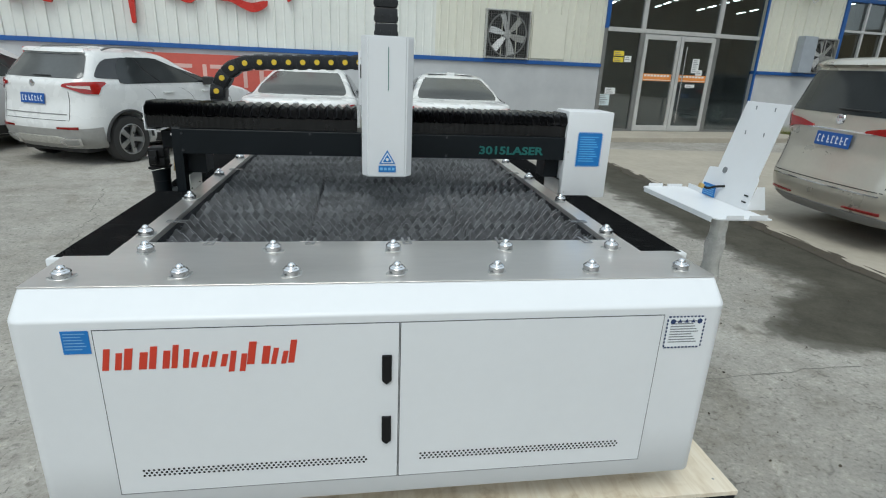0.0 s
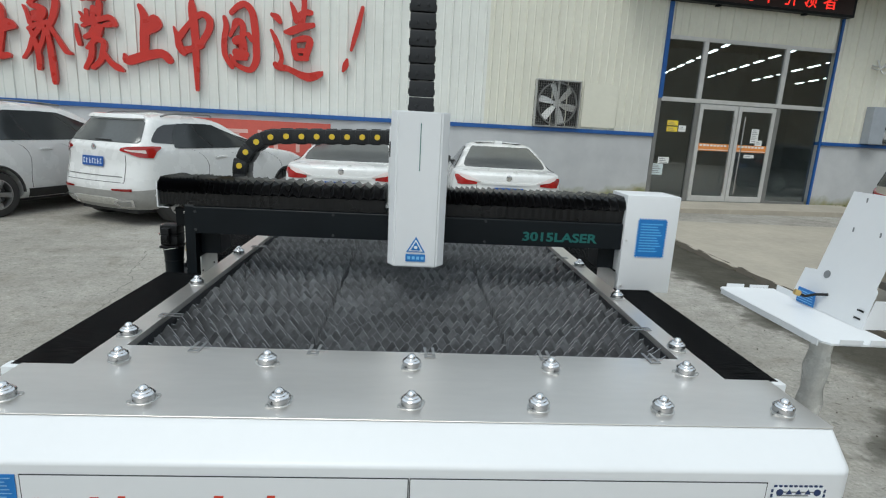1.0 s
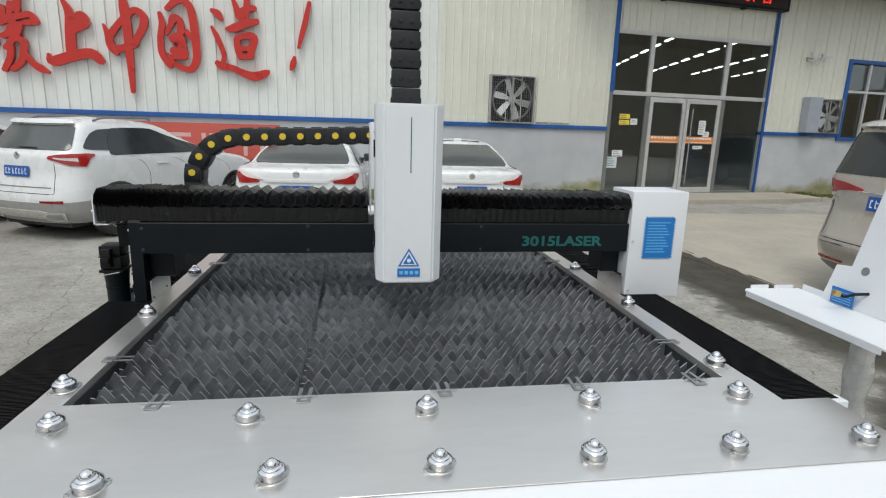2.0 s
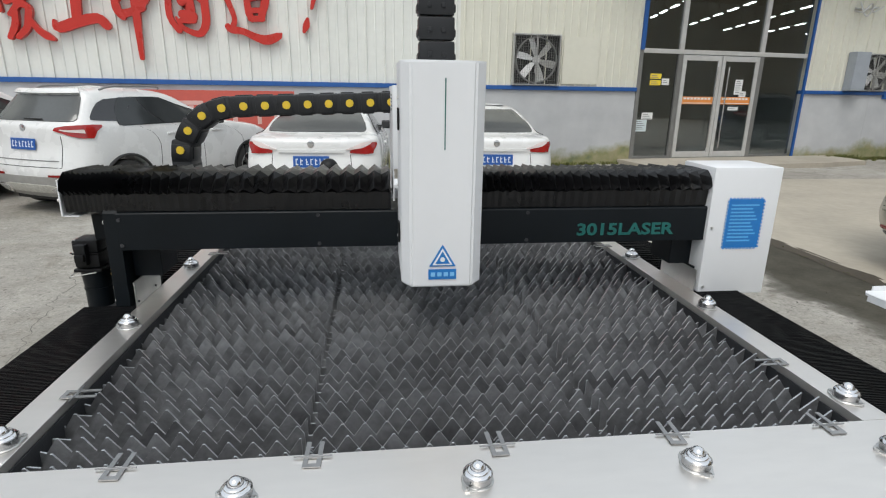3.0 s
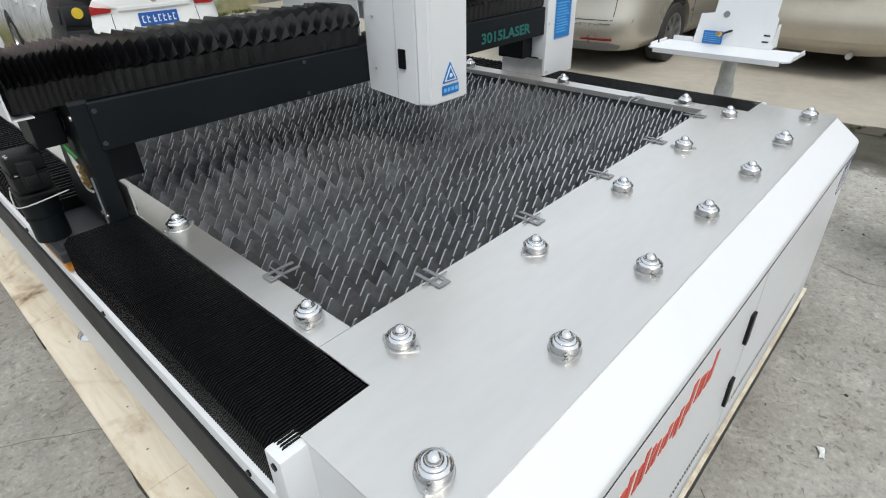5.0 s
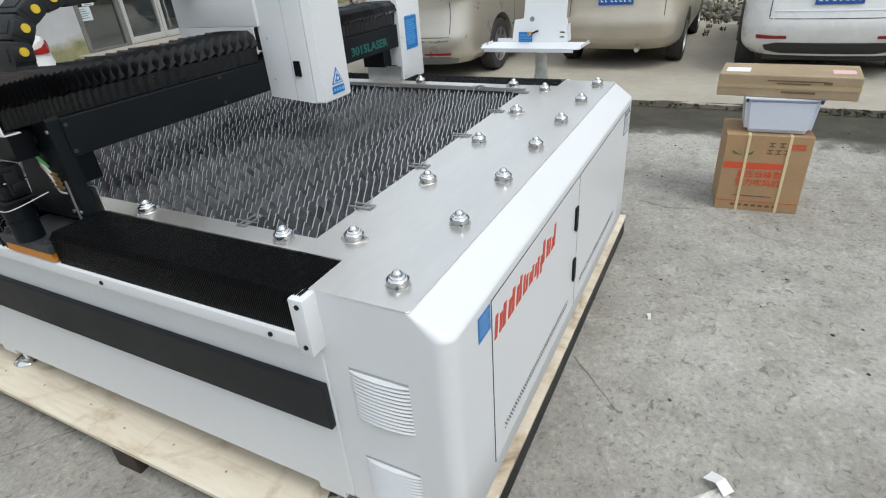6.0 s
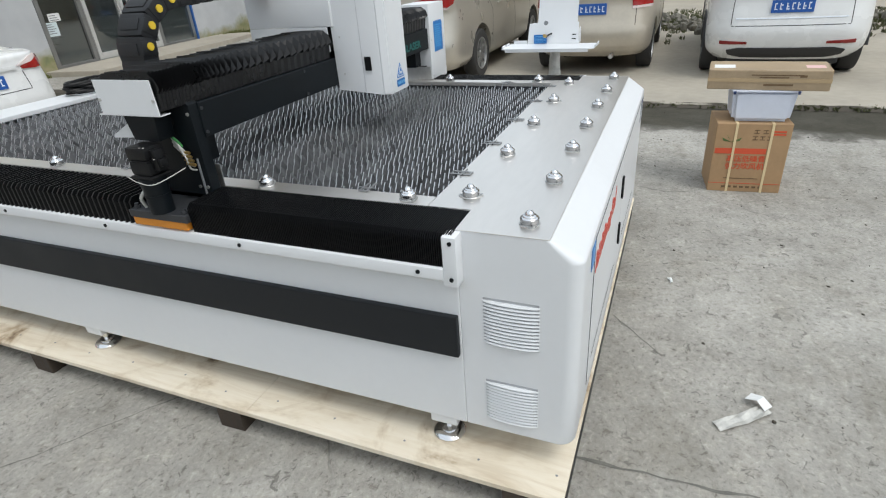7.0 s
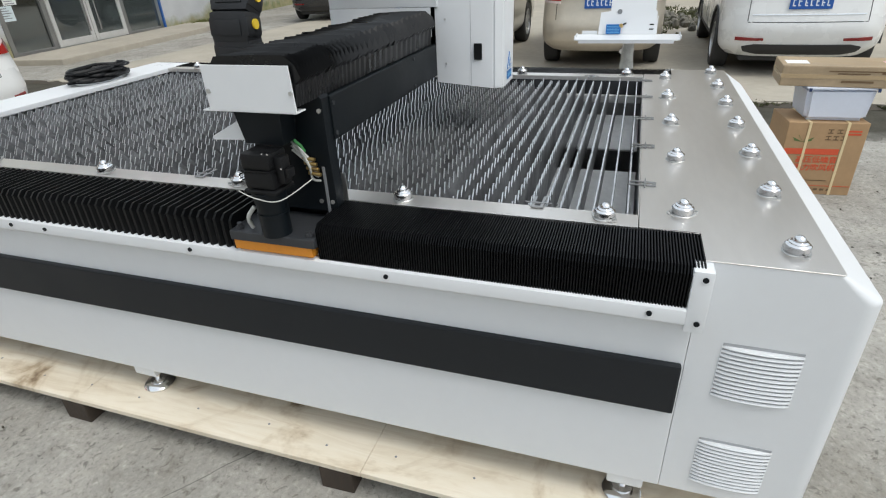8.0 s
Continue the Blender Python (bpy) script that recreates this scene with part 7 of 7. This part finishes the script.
def both(car, shell, name, cols, material, label="", lift=0.01, nx=10, nz=5):
    part(name, shell.patch(cols, lift, nx, nz), material, car, label, True)
    part(name, mirror(shell.patch(cols, lift, nx, nz)), material, car, label, True)


def mid(car, shell, name, x, z0, z1, material, label="", lift=0.008, nz=5, edge=0.0):
    s0, s1 = shell.rear(-x, (z0 + z1) / 2), shell.rear(x, (z0 + z1) / 2)
    e = min(0.08, (s1 - s0) * 0.2)
    return part(name, shell.patch([(s0, z0 + edge, z1 - edge), (s0 + e, z0, z1), (s1 - e, z0, z1), (s1, z0 + edge, z1 - edge)], lift, 20, nz), material, car, label, True)


def seams(car, shell, xs, z0, z1, zl):
    """Tailgate joint lines."""
    cols = [(shell.rear(-xs, zl), zl, zl + 0.008), (shell.rear(xs, zl), zl, zl + 0.008)]
    part("tailgate_gap", shell.patch(cols, 0.0015, 16, 1), RUBBER, car)
    for s in (-1, 1):
        a, b = shell.rear(s * xs - 0.004, (z0 + z1) / 2), shell.rear(s * xs + 0.004, (z0 + z1) / 2)
        part("tailgate_gap", shell.patch([(a, z0, z1), (b, z0, z1)], 0.0015, 1, 6), RUBBER, car)


def door_seams(car, shell, ys, z0, z1):
    for y in ys:
        for f in (1, -1):
            bm = shell.patch([(shell.side(y - 0.004, 0.7), z0, z1), (shell.side(y + 0.004, 0.7), z0, z1)], 0.0015, 1, 8)
            part("door_gap", bm if f > 0 else mirror(bm), RUBBER, car)


def handles(car, shell, ys, z, material):
    for y in ys:
        for f in (1, -1):
            p = shell.at(shell.side(y, z), z)
            bm = boxbm(p.x - 0.005, p.x + 0.03, y - 0.11, y + 0.11, z - 0.014, z + 0.016, bevel=0.009)
            part("door_handle", bm if f > 0 else mirror(bm), material, car, "", True)


def suv_shell(L, W, H):
    w = W / 2
    return Shell([(0.24, 0.16, L - 0.2, w - 0.12), (0.36, 0.05, L - 0.06, w - 0.02), (0.55, 0.0, L, w), (0.72, 0.03, L - 0.02, w), (0.9, 0.07, L - 0.12, w - 0.005), (1.04, 0.08, L - 0.5, w - 0.02), (1.13, 0.09, L - 1.15, w - 0.04),
                  (1.2, 0.13, L - 1.4, w - 0.07), (H - 0.28, 0.26, L - 1.85, w - 0.15), (H - 0.13, 0.38, L - 2.15, w - 0.21), (H - 0.06, 0.42, L - 2.35, w - 0.27), (H - 0.02, 0.6, L - 2.6, w - 0.38), (H, 0.9, L - 2.9, w - 0.5)], 0.32, 0.09, 0.06, 1.2)


def sedan_shell(L, W, H):
    w = W / 2
    return Shell([(0.2, 0.2, L - 0.2, w - 0.12), (0.33, 0.06, L - 0.06, w - 0.02), (0.52, 0.0, L, w), (0.7, 0.03, L - 0.03, w), (0.84, 0.06, L - 0.2, w - 0.01), (0.95, 0.06, L - 0.75, w - 0.03), (1.03, 0.075, L - 1.15, w - 0.055),
                  (1.065, 0.17, L - 1.35, w - 0.085), (1.095, 0.55, L - 1.5, w - 0.13), (1.22, 0.86, L - 1.85, w - 0.2), (H - 0.1, 1.3, L - 2.2, w - 0.29), (H - 0.04, 1.52, L - 2.4, w - 0.35), (H - 0.01, 1.8, L - 2.6, w - 0.43), (H, 2.1, L - 2.8, w - 0.53)], 0.28, 0.1, 0.06, 1.1)


def white_suv(m, label, L=4.55, W=1.85, H=1.67, paint=CARWHITE, r=0.345, style=0):
    car = empty("suv", m, label, "car", "parked cars")
    sh = suv_shell(L, W, H)
    wy = (0.8 if style == 0 else 0.86, L - 0.92)
    # black box added under the floor to deepen the shade below the SUV
    part("underbody", boxbm(-W / 2 + 0.3, W / 2 - 0.3, 0.25, L - 0.3, 0.17, 0.3, bevel=0.03), PLASTIC, car)
    part("body", sh.body(wy, r), paint, car, "", True, 28)
    for y in wy:
        for x in (-1, 1):
            add_wheel(car, x * (W / 2 - 0.115), y, r, 5)
    rear_glass(car, sh, W / 2 - 0.13 if style == 0 else W / 2 - 0.16, 1.215 if style == 0 else 1.2, H - 0.11, 0.05, CARGLASSPALE if style == 0 else CARGLASS)
    both(car, sh, "pillar_panel", [(sh.side(0.42, 1.3), 1.24, 1.27), (sh.side(0.5, 1.3), 1.225, H - 0.2), (sh.side(0.62, 1.3), 1.215, H - 0.155), (sh.side(0.99, 1.3), 1.19, H - 0.135)], CARDARK, "black rear pillar panel", 0.0085, 10, 5)
    if style == 0:
        side_glass(car, sh, 0.8, L - 1.5, 1.14, H - 0.125, 0.1, 0.85, (), CARDARK, 0.0075, "window_surround")
    side_glass(car, sh, 0.76 if style == 0 else 0.52, L - 1.5, 1.15, H - 0.13, 0.12 if style == 0 else 0.3, 0.85, (1.3, 2.15))
    mid(car, sh, "spoiler", W / 2 - 0.34, H - 0.1, H - 0.06, paint, "", 0.045, 3)
    plate(car, sh, 0.93 if style == 0 else 0.86, tilt=-6)
    zt = 1.1 if style == 0 else 1.04
    s_in, s_c, s_out = sh.rear(W / 2 - 0.40, zt), 1.0, sh.side(0.55, zt)
    both(car, sh, "tail_light", [(s_in, zt + 0.0, zt + 0.035), (s_in + 0.08, zt - 0.04, zt + 0.06), (s_c, zt - 0.09, zt + 0.07), (s_c + 0.1, zt - 0.1, zt + 0.075), (s_c + 0.13, zt - 0.02, zt + 0.078), (s_out, zt + 0.045, zt + 0.07)], TAILRED, "red tail light with clear insert", 0.014)
    both(car, sh, "lamp_insert", [(s_in + 0.05, zt + 0.005, zt + 0.018), (s_c - 0.06, zt - 0.015, zt + 0.012), (s_c + 0.05, zt - 0.035, zt + 0.018)], TAILCLEAR, "clear lamp insert", 0.018, 6, 3)
    low = 0.29
    if style == 0:
        w_ = sh.side(0.37, 0.45)
        part("bumper_skirt", sh.patch([(-(w_ - 1.0), 0.26, 0.56), (0.12, 0.26, 0.53), (0.88, 0.26, 0.53), (w_, 0.26, 0.56)], 0.008, 40, 5), BUMPERGREY, car, "grey plastic bumper skirt", True)
        mid(car, sh, "skid_strip", W / 2 - 0.42, 0.33, 0.43, FOILS, "pale silver skid strip", 0.018, 4, 0.02)
    else:
        mid(car, sh, "bumper_skirt", W / 2 - 0.3, low, 0.40, PLASTIC, "plastic lower bumper skirt", 0.012, 4, 0.03)
    zr = 0.0 if style == 0 else -0.085
    both(car, sh, "reflector", [(sh.rear(W / 2 - 0.5, 0.5), 0.532 + zr, 0.556 + zr), (sh.rear(W / 2 - 0.2, 0.5), 0.528 + zr, 0.566 + zr)], REFLECTRED, "red bumper reflector", 0.012, 5, 2)
    if style == 0:
        both(car, sh, "exhaust_trim", [(sh.rear(W / 2 - 0.52, 0.36), 0.345, 0.375), (sh.rear(W / 2 - 0.42, 0.36), 0.30, 0.42), (sh.rear(W / 2 - 0.22, 0.36), 0.31, 0.42)], CHROME, "chrome exhaust trim", 0.024, 6, 3)
        both(car, sh, "exhaust_inset", [(sh.rear(W / 2 - 0.47, 0.36), 0.355, 0.372), (sh.rear(W / 2 - 0.41, 0.36), 0.325, 0.397), (sh.rear(W / 2 - 0.25, 0.36), 0.332, 0.398)], BUMPERGREY, "grey exhaust inset", 0.027, 6, 3)
    mid(car, sh, "trim_strip", W / 2 - 0.34, 0.725, 0.737, CHROME if style else GREYPLASTIC, "", 0.006, 1)
    seams(car, sh, W / 2 - 0.3, 0.66, 1.04, 0.645)
    bm = lathe(bmesh.new(), [(0, 0), (0.05, 0), (0.046, 0.008), (0.03, 0.01), (0, 0.01)], 20, pose(0, sh.at(0.5, 1.13).y - 0.001, 1.13, 90, 0, 0))
    part("badge", bm, CHROME, car, "round chrome badge", True)
    door_seams(car, sh, (1.35, 2.2, 3.15), 0.42, 1.13)
    handles(car, sh, (1.62, 2.5), 1.0, paint)
    mirrors(car, sh, L - 1.72, 1.17, PLASTIC)
    both(car, sh, "sill_trim", [(sh.side(1.3, 0.33), 0.27, 0.4), (sh.side(L - 1.4, 0.33), 0.27, 0.4)], PLASTIC, "black sill trim", 0.012, 10, 3)
    for s in (-1, 1):
        bm = bmesh.new()
        tube(bm, [(s * (W / 2 - 0.31), 0.75, H - 0.03), (s * (W / 2 - 0.28), 0.95, H + 0.015), (s * (W / 2 - 0.28), 1.6, H + 0.02), (s * (W / 2 - 0.29), L - 2.5, H - 0.015)], 0.014)
        part("roof_rail", bm, GREYPLASTIC, car, "", True)
    wp = sh.at(0.5, 1.245)
    bm = boxbm(-0.02, 0.3, wp.y - 0.03, wp.y - 0.012, 1.237, 1.25, bevel=0.004)
    part("wiper", bm, PLASTIC, car)
    # wheel arch lips
    for y in wy:
        for f in (1, -1):
            bm = bmesh.new()
            p = [(W / 2 - 0.012, y + (r + 0.065) * math.cos(q), r + 0.01 + (r + 0.065) * math.sin(q)) for q in [math.pi * k / 10 for k in range(11)]]
            tube(bm, p, 0.02, 6)
            part("arch_trim", bm if f > 0 else mirror(bm), PLASTIC, car, "black wheel arch trim", True)
    return car


def white_sedan(m, label, L=4.6, W=1.77, H=1.46):
    car = empty("sedan", m, label, "car", "parked cars")
    sh = sedan_shell(L, W, H)
    r = 0.315
    wy = (0.98, L - 0.93)
    # black box added under the sedan to block light on the ground
    part("underbody", boxbm(-W / 2 + 0.3, W / 2 - 0.3, 0.25, L - 0.3, 0.15, 0.27, bevel=0.03), PLASTIC, car)
    part("body", sh.body(wy, r), CARWHITE, car, "", True, 28)
    for y in wy:
        for x in (-1, 1):
            add_wheel(car, x * (W / 2 - 0.11), y, r, 5)
    rear_glass(car, sh, W / 2 - 0.185, 1.105, H - 0.075, 0.05, CARGLASSPALE)
    side_glass(car, sh, 0.95, L - 1.6, 1.06, H - 0.09, 0.5, 0.7, (1.5, 2.35))
    plate(car, sh, 0.78, tilt=-4)
    zt = 0.95
    s_in, s_out = sh.rear(W / 2 - 0.42, zt), sh.side(0.3, zt)
    both(car, sh, "tail_light", [(s_in, zt - 0.07, zt - 0.04), (s_in + 0.12, zt - 0.085, zt + 0.015), (1.0, zt - 0.085, zt + 0.04), (s_out - 0.06, zt - 0.05, zt + 0.05), (s_out, zt + 0.02, zt + 0.05)], TAILRED, "red tail light with pale upper edge", 0.014)
    both(car, sh, "lamp_insert", [(s_in - 0.03, zt - 0.035, zt - 0.025), (s_in + 0.1, zt - 0.01, zt + 0.045), (1.0, zt + 0.035, zt + 0.07), (s_out - 0.08, zt + 0.05, zt + 0.068)], TAILCLEAR, "clear lamp insert", 0.016, 6, 2)
    mid(car, sh, "trunk_trim", 0.4, 0.885, 0.92, CARWHITE, "white boot handle strip", 0.016, 3)
    mid(car, sh, "bumper_skirt", W / 2 - 0.25, 0.25, 0.38, PLASTIC, "black lower bumper", 0.01, 3, 0.03)
    both(car, sh, "reflector", [(sh.rear(W / 2 - 0.35, 0.45), 0.43, 0.46), (sh.rear(W / 2 - 0.2, 0.45), 0.43, 0.47)], REFLECTRED, "red bumper reflector", 0.012, 4, 2)
    seams(car, sh, W / 2 - 0.4, 0.66, 0.86, 0.655)
    bm = lathe(bmesh.new(), [(0, 0), (0.045, 0), (0.042, 0.008), (0.028, 0.01), (0, 0.01)], 20, pose(0, sh.at(0.5, 0.99).y - 0.001, 0.99, 90, 0, 0))
    part("badge", bm, CHROME, car, "round chrome badge", True)
    door_seams(car, sh, (1.45, 2.35, 3.3), 0.4, 0.98)
    handles(car, sh, (1.72, 2.7), 0.88, CARWHITE)
    mirrors(car, sh, L - 1.78, 1.08, PLASTIC)
    bm = boxbm(-0.07, 0.07, 1.72, 1.9, H - 0.03, H + 0.035, bevel=0.02)
    part("antenna_fin", bm, CARWHITE, car, "", True)
    return car


def van_shell(L, W, H):
    w = W / 2
    return Shell([(0.25, 0.16, L - 0.2, w - 0.12), (0.36, 0.05, L - 0.06, w - 0.02), (0.55, 0.0, L, w), (0.75, 0.05, L - 0.03, w), (0.92, 0.085, L - 0.1, w - 0.005), (1.05, 0.09, L - 0.45, w - 0.02), (1.16, 0.1, L - 0.9, w - 0.03),
                  (1.25, 0.11, L - 1.15, w - 0.035), (H - 0.34, 0.17, L - 1.75, w - 0.085), (H - 0.14, 0.23, L - 2.1, w - 0.12), (H - 0.06, 0.27, L - 2.3, w - 0.17), (H - 0.02, 0.55, L - 2.6, w - 0.32), (H, 0.85, L - 3.0, w - 0.5)], 0.3, 0.1, 0.05)


def minivan(m, label, L, W, H, paint, style):
    car = empty("minivan", m, label, "car", "parked cars")
    sh = van_shell(L, W, H)
    r = 0.345 if style == 0 else 0.31
    wy = (1.25 if style == 0 else 0.85, L - 1.0)
    # black box added below the minivan so the ground there stays dark
    part("underbody", boxbm(-W / 2 + 0.42, W / 2 - 0.42, 0.4, L - 0.3, 0.2, 0.3, bevel=0.03), RUBBER, car)
    part("body", sh.body(wy, r), paint, car, "", True, 28)
    for y in wy:
        for x in (-1, 1):
            add_wheel(car, x * (W / 2 - 0.12), y, r, 7 if style == 0 else 5)
    zg = 1.275 if style == 0 else 1.12
    rear_glass(car, sh, W / 2 - 0.12, zg, H - 0.12, 0.06)
    side_glass(car, sh, 0.5, L - 1.55, zg - 0.03, H - 0.16, 0.12, 0.7, (1.7, 2.9))
    mid(car, sh, "spoiler", W / 2 - 0.28, H - 0.09, H - 0.035, paint, "", 0.06, 3)
    plate(car, sh, 1.015 if style == 0 else 0.88, tilt=-5)
    if style == 0:
        zt = 1.165
        s_in, s_out = sh.rear(0.34, zt), sh.side(0.4, zt)
        both(car, sh, "tail_light", [(s_in, zt - 0.05, zt - 0.025), (s_in + 0.12, zt - 0.06, zt + 0.03), (1.0, zt - 0.1, zt + 0.07), (s_out - 0.08, zt - 0.06, zt + 0.08), (s_out, zt + 0.05, zt + 0.09)], TAILRED, "wide red tail light", 0.016)
        both(car, sh, "lamp_insert", [(s_in + 0.2, zt - 0.1, zt - 0.088), (1.0, zt - 0.13, zt - 0.108), (s_out - 0.12, zt - 0.085, zt - 0.068)], TAILCLEAR, "", 0.014, 8, 2)
        mid(car, sh, "trim_strip", 0.42, 1.105, 1.122, CHROME, "chrome strip over the plate", 0.014, 2)
        mid(car, sh, "bumper_skirt", W / 2 - 0.2, 0.27, 0.36, GREYPLASTIC, "grey lower bumper", 0.01, 3, 0.02)
        mid(car, sh, "chrome_line", W / 2 - 0.26, 0.56, 0.573, CHROME, "", 0.008, 1)
        zr = 0.4
    else:
        zt = 0.98
        s_in, s_out = sh.rear(W / 2 - 0.3, zt), 1.08
        both(car, sh, "tail_light", [(s_in, zt - 0.08, zt + 0.06), (s_out, zt - 0.07, zt + 0.06)], TAILRED, "red tail light", 0.014)
        both(car, sh, "lamp_insert", [(s_in, zt - 0.115, zt - 0.085), (s_out, zt - 0.105, zt - 0.075)], TAILCLEAR, "", 0.014, 6, 2)
        mid(car, sh, "bumper", W / 2 - 0.04, 0.42, 0.66, paint, "tan bumper", 0.035, 5, 0.02)
        part("exhaust", cyl(bmesh.new(), (0.32, -0.02, 0.27), (0.32, 0.3, 0.27), 0.03, 16), ZINC, car, "exhaust pipe", True)
        zr = 0.36
    if style == 0:
        both(car, sh, "reflector", [(sh.rear(W / 2 - 0.6, zr), zr - 0.003, zr + 0.012), (sh.rear(W / 2 - 0.24, zr), zr - 0.006, zr + 0.018)], REFLECTRED, "red bumper reflector", 0.014, 5, 2)
    seams(car, sh, W / 2 - 0.24, 0.64, 1.0, 0.6)
    bm = lathe(bmesh.new(), [(0, 0), (0.055, 0), (0.05, 0.008), (0.03, 0.01), (0, 0.01)], 20, pose(0, sh.at(0.5, 1.22 if style == 0 else 1.07).y - 0.004, 1.22 if style == 0 else 1.07, 90, 0, 0))
    part("badge", bm, CHROME, car, "round chrome badge", True)
    door_seams(car, sh, (1.75, 2.95, 3.95), 0.42, zg - 0.06)
    handles(car, sh, (2.1, 3.15), 0.98, paint)
    mirrors(car, sh, L - 1.75, 1.15, paint)
    wp = sh.at(0.5, zg + 0.05)
    part("wiper", boxbm(-0.05, 0.42, wp.y - 0.035, wp.y - 0.014, zg + 0.04, zg + 0.055, bevel=0.004), PLASTIC, car)
    return car


white_suv(pose(-4.68, 7.05, 0, 0, 0, -26), "white compact SUV with red tail lights and blue plate", L=4.2, W=1.80, H=1.63)
white_suv(pose(-7.25, 6.75, 0, 0, 0, -18), "silver-white SUV parked beside the white SUV", L=4.65, W=1.86, H=1.70)
white_sedan(pose(-1.0, 6.4, 0, 0, 0, -2), "white sedan with red tail lights parked nose to the wall")
white_sedan(pose(1.42, 6.78, -0.02, 0, 0, -2), "white sedan beside the entrance, nose to the wall", W=1.76)
minivan(pose(4.62, 3.5, 0.028, 0, 0, -91), "champagne minivan with tinted rear window", 5.2, 1.9, 1.8, CARCHAMP, 0)
minivan(pose(5.9, 1.0, 0.028, 0, 0, -90), "old tan minivan with dented bumper", 4.3, 1.68, 1.7, CARBEIGE, 1)
white_suv(pose(5.62, -1.38, 0.028, 0, 0, -91), "white SUV with black lower bumper", W=1.84, style=1)
white_suv(pose(12.5, 9.1, 0.028, 0, 0, -80), "dark SUV parked far along the yard", paint=CARDARK, style=1)

# rubble and weeds behind the parked cars
bm = bmesh.new()
r = random.Random(31)
for k in range(420):
    x, y, s = r.gauss(11.6, 0.8), r.uniform(-4.5, 1.5), r.uniform(0.03, 0.16)
    bmesh.ops.create_icosphere(bm, subdivisions=1, radius=s, matrix=pose(x, y, 0.028 + s * 0.3, r.uniform(0, 90), r.uniform(0, 90), 0) @ Matrix.Diagonal((1, r.uniform(0.5, 1), r.uniform(0.4, 0.8), 1)))
tagged(part("rubble", bm, mat("dusty_rubble", (0.15, 0.14, 0.115), 0.85, var=0.35, scale=5, bump=0.4, bscale=30)), "heap of dark rubble behind the cars", "rubble", kind="stuff")
bm = bmesh.new()
tufts(bm, [(r.gauss(12.0, 1.0), r.uniform(-4.5, 1.5), 0.05) for _ in range(1500)], 0.07, r)
tagged(part("shrub", bm, FOLIAGE), "rough green scrub behind the cars", "shrub", kind="stuff")
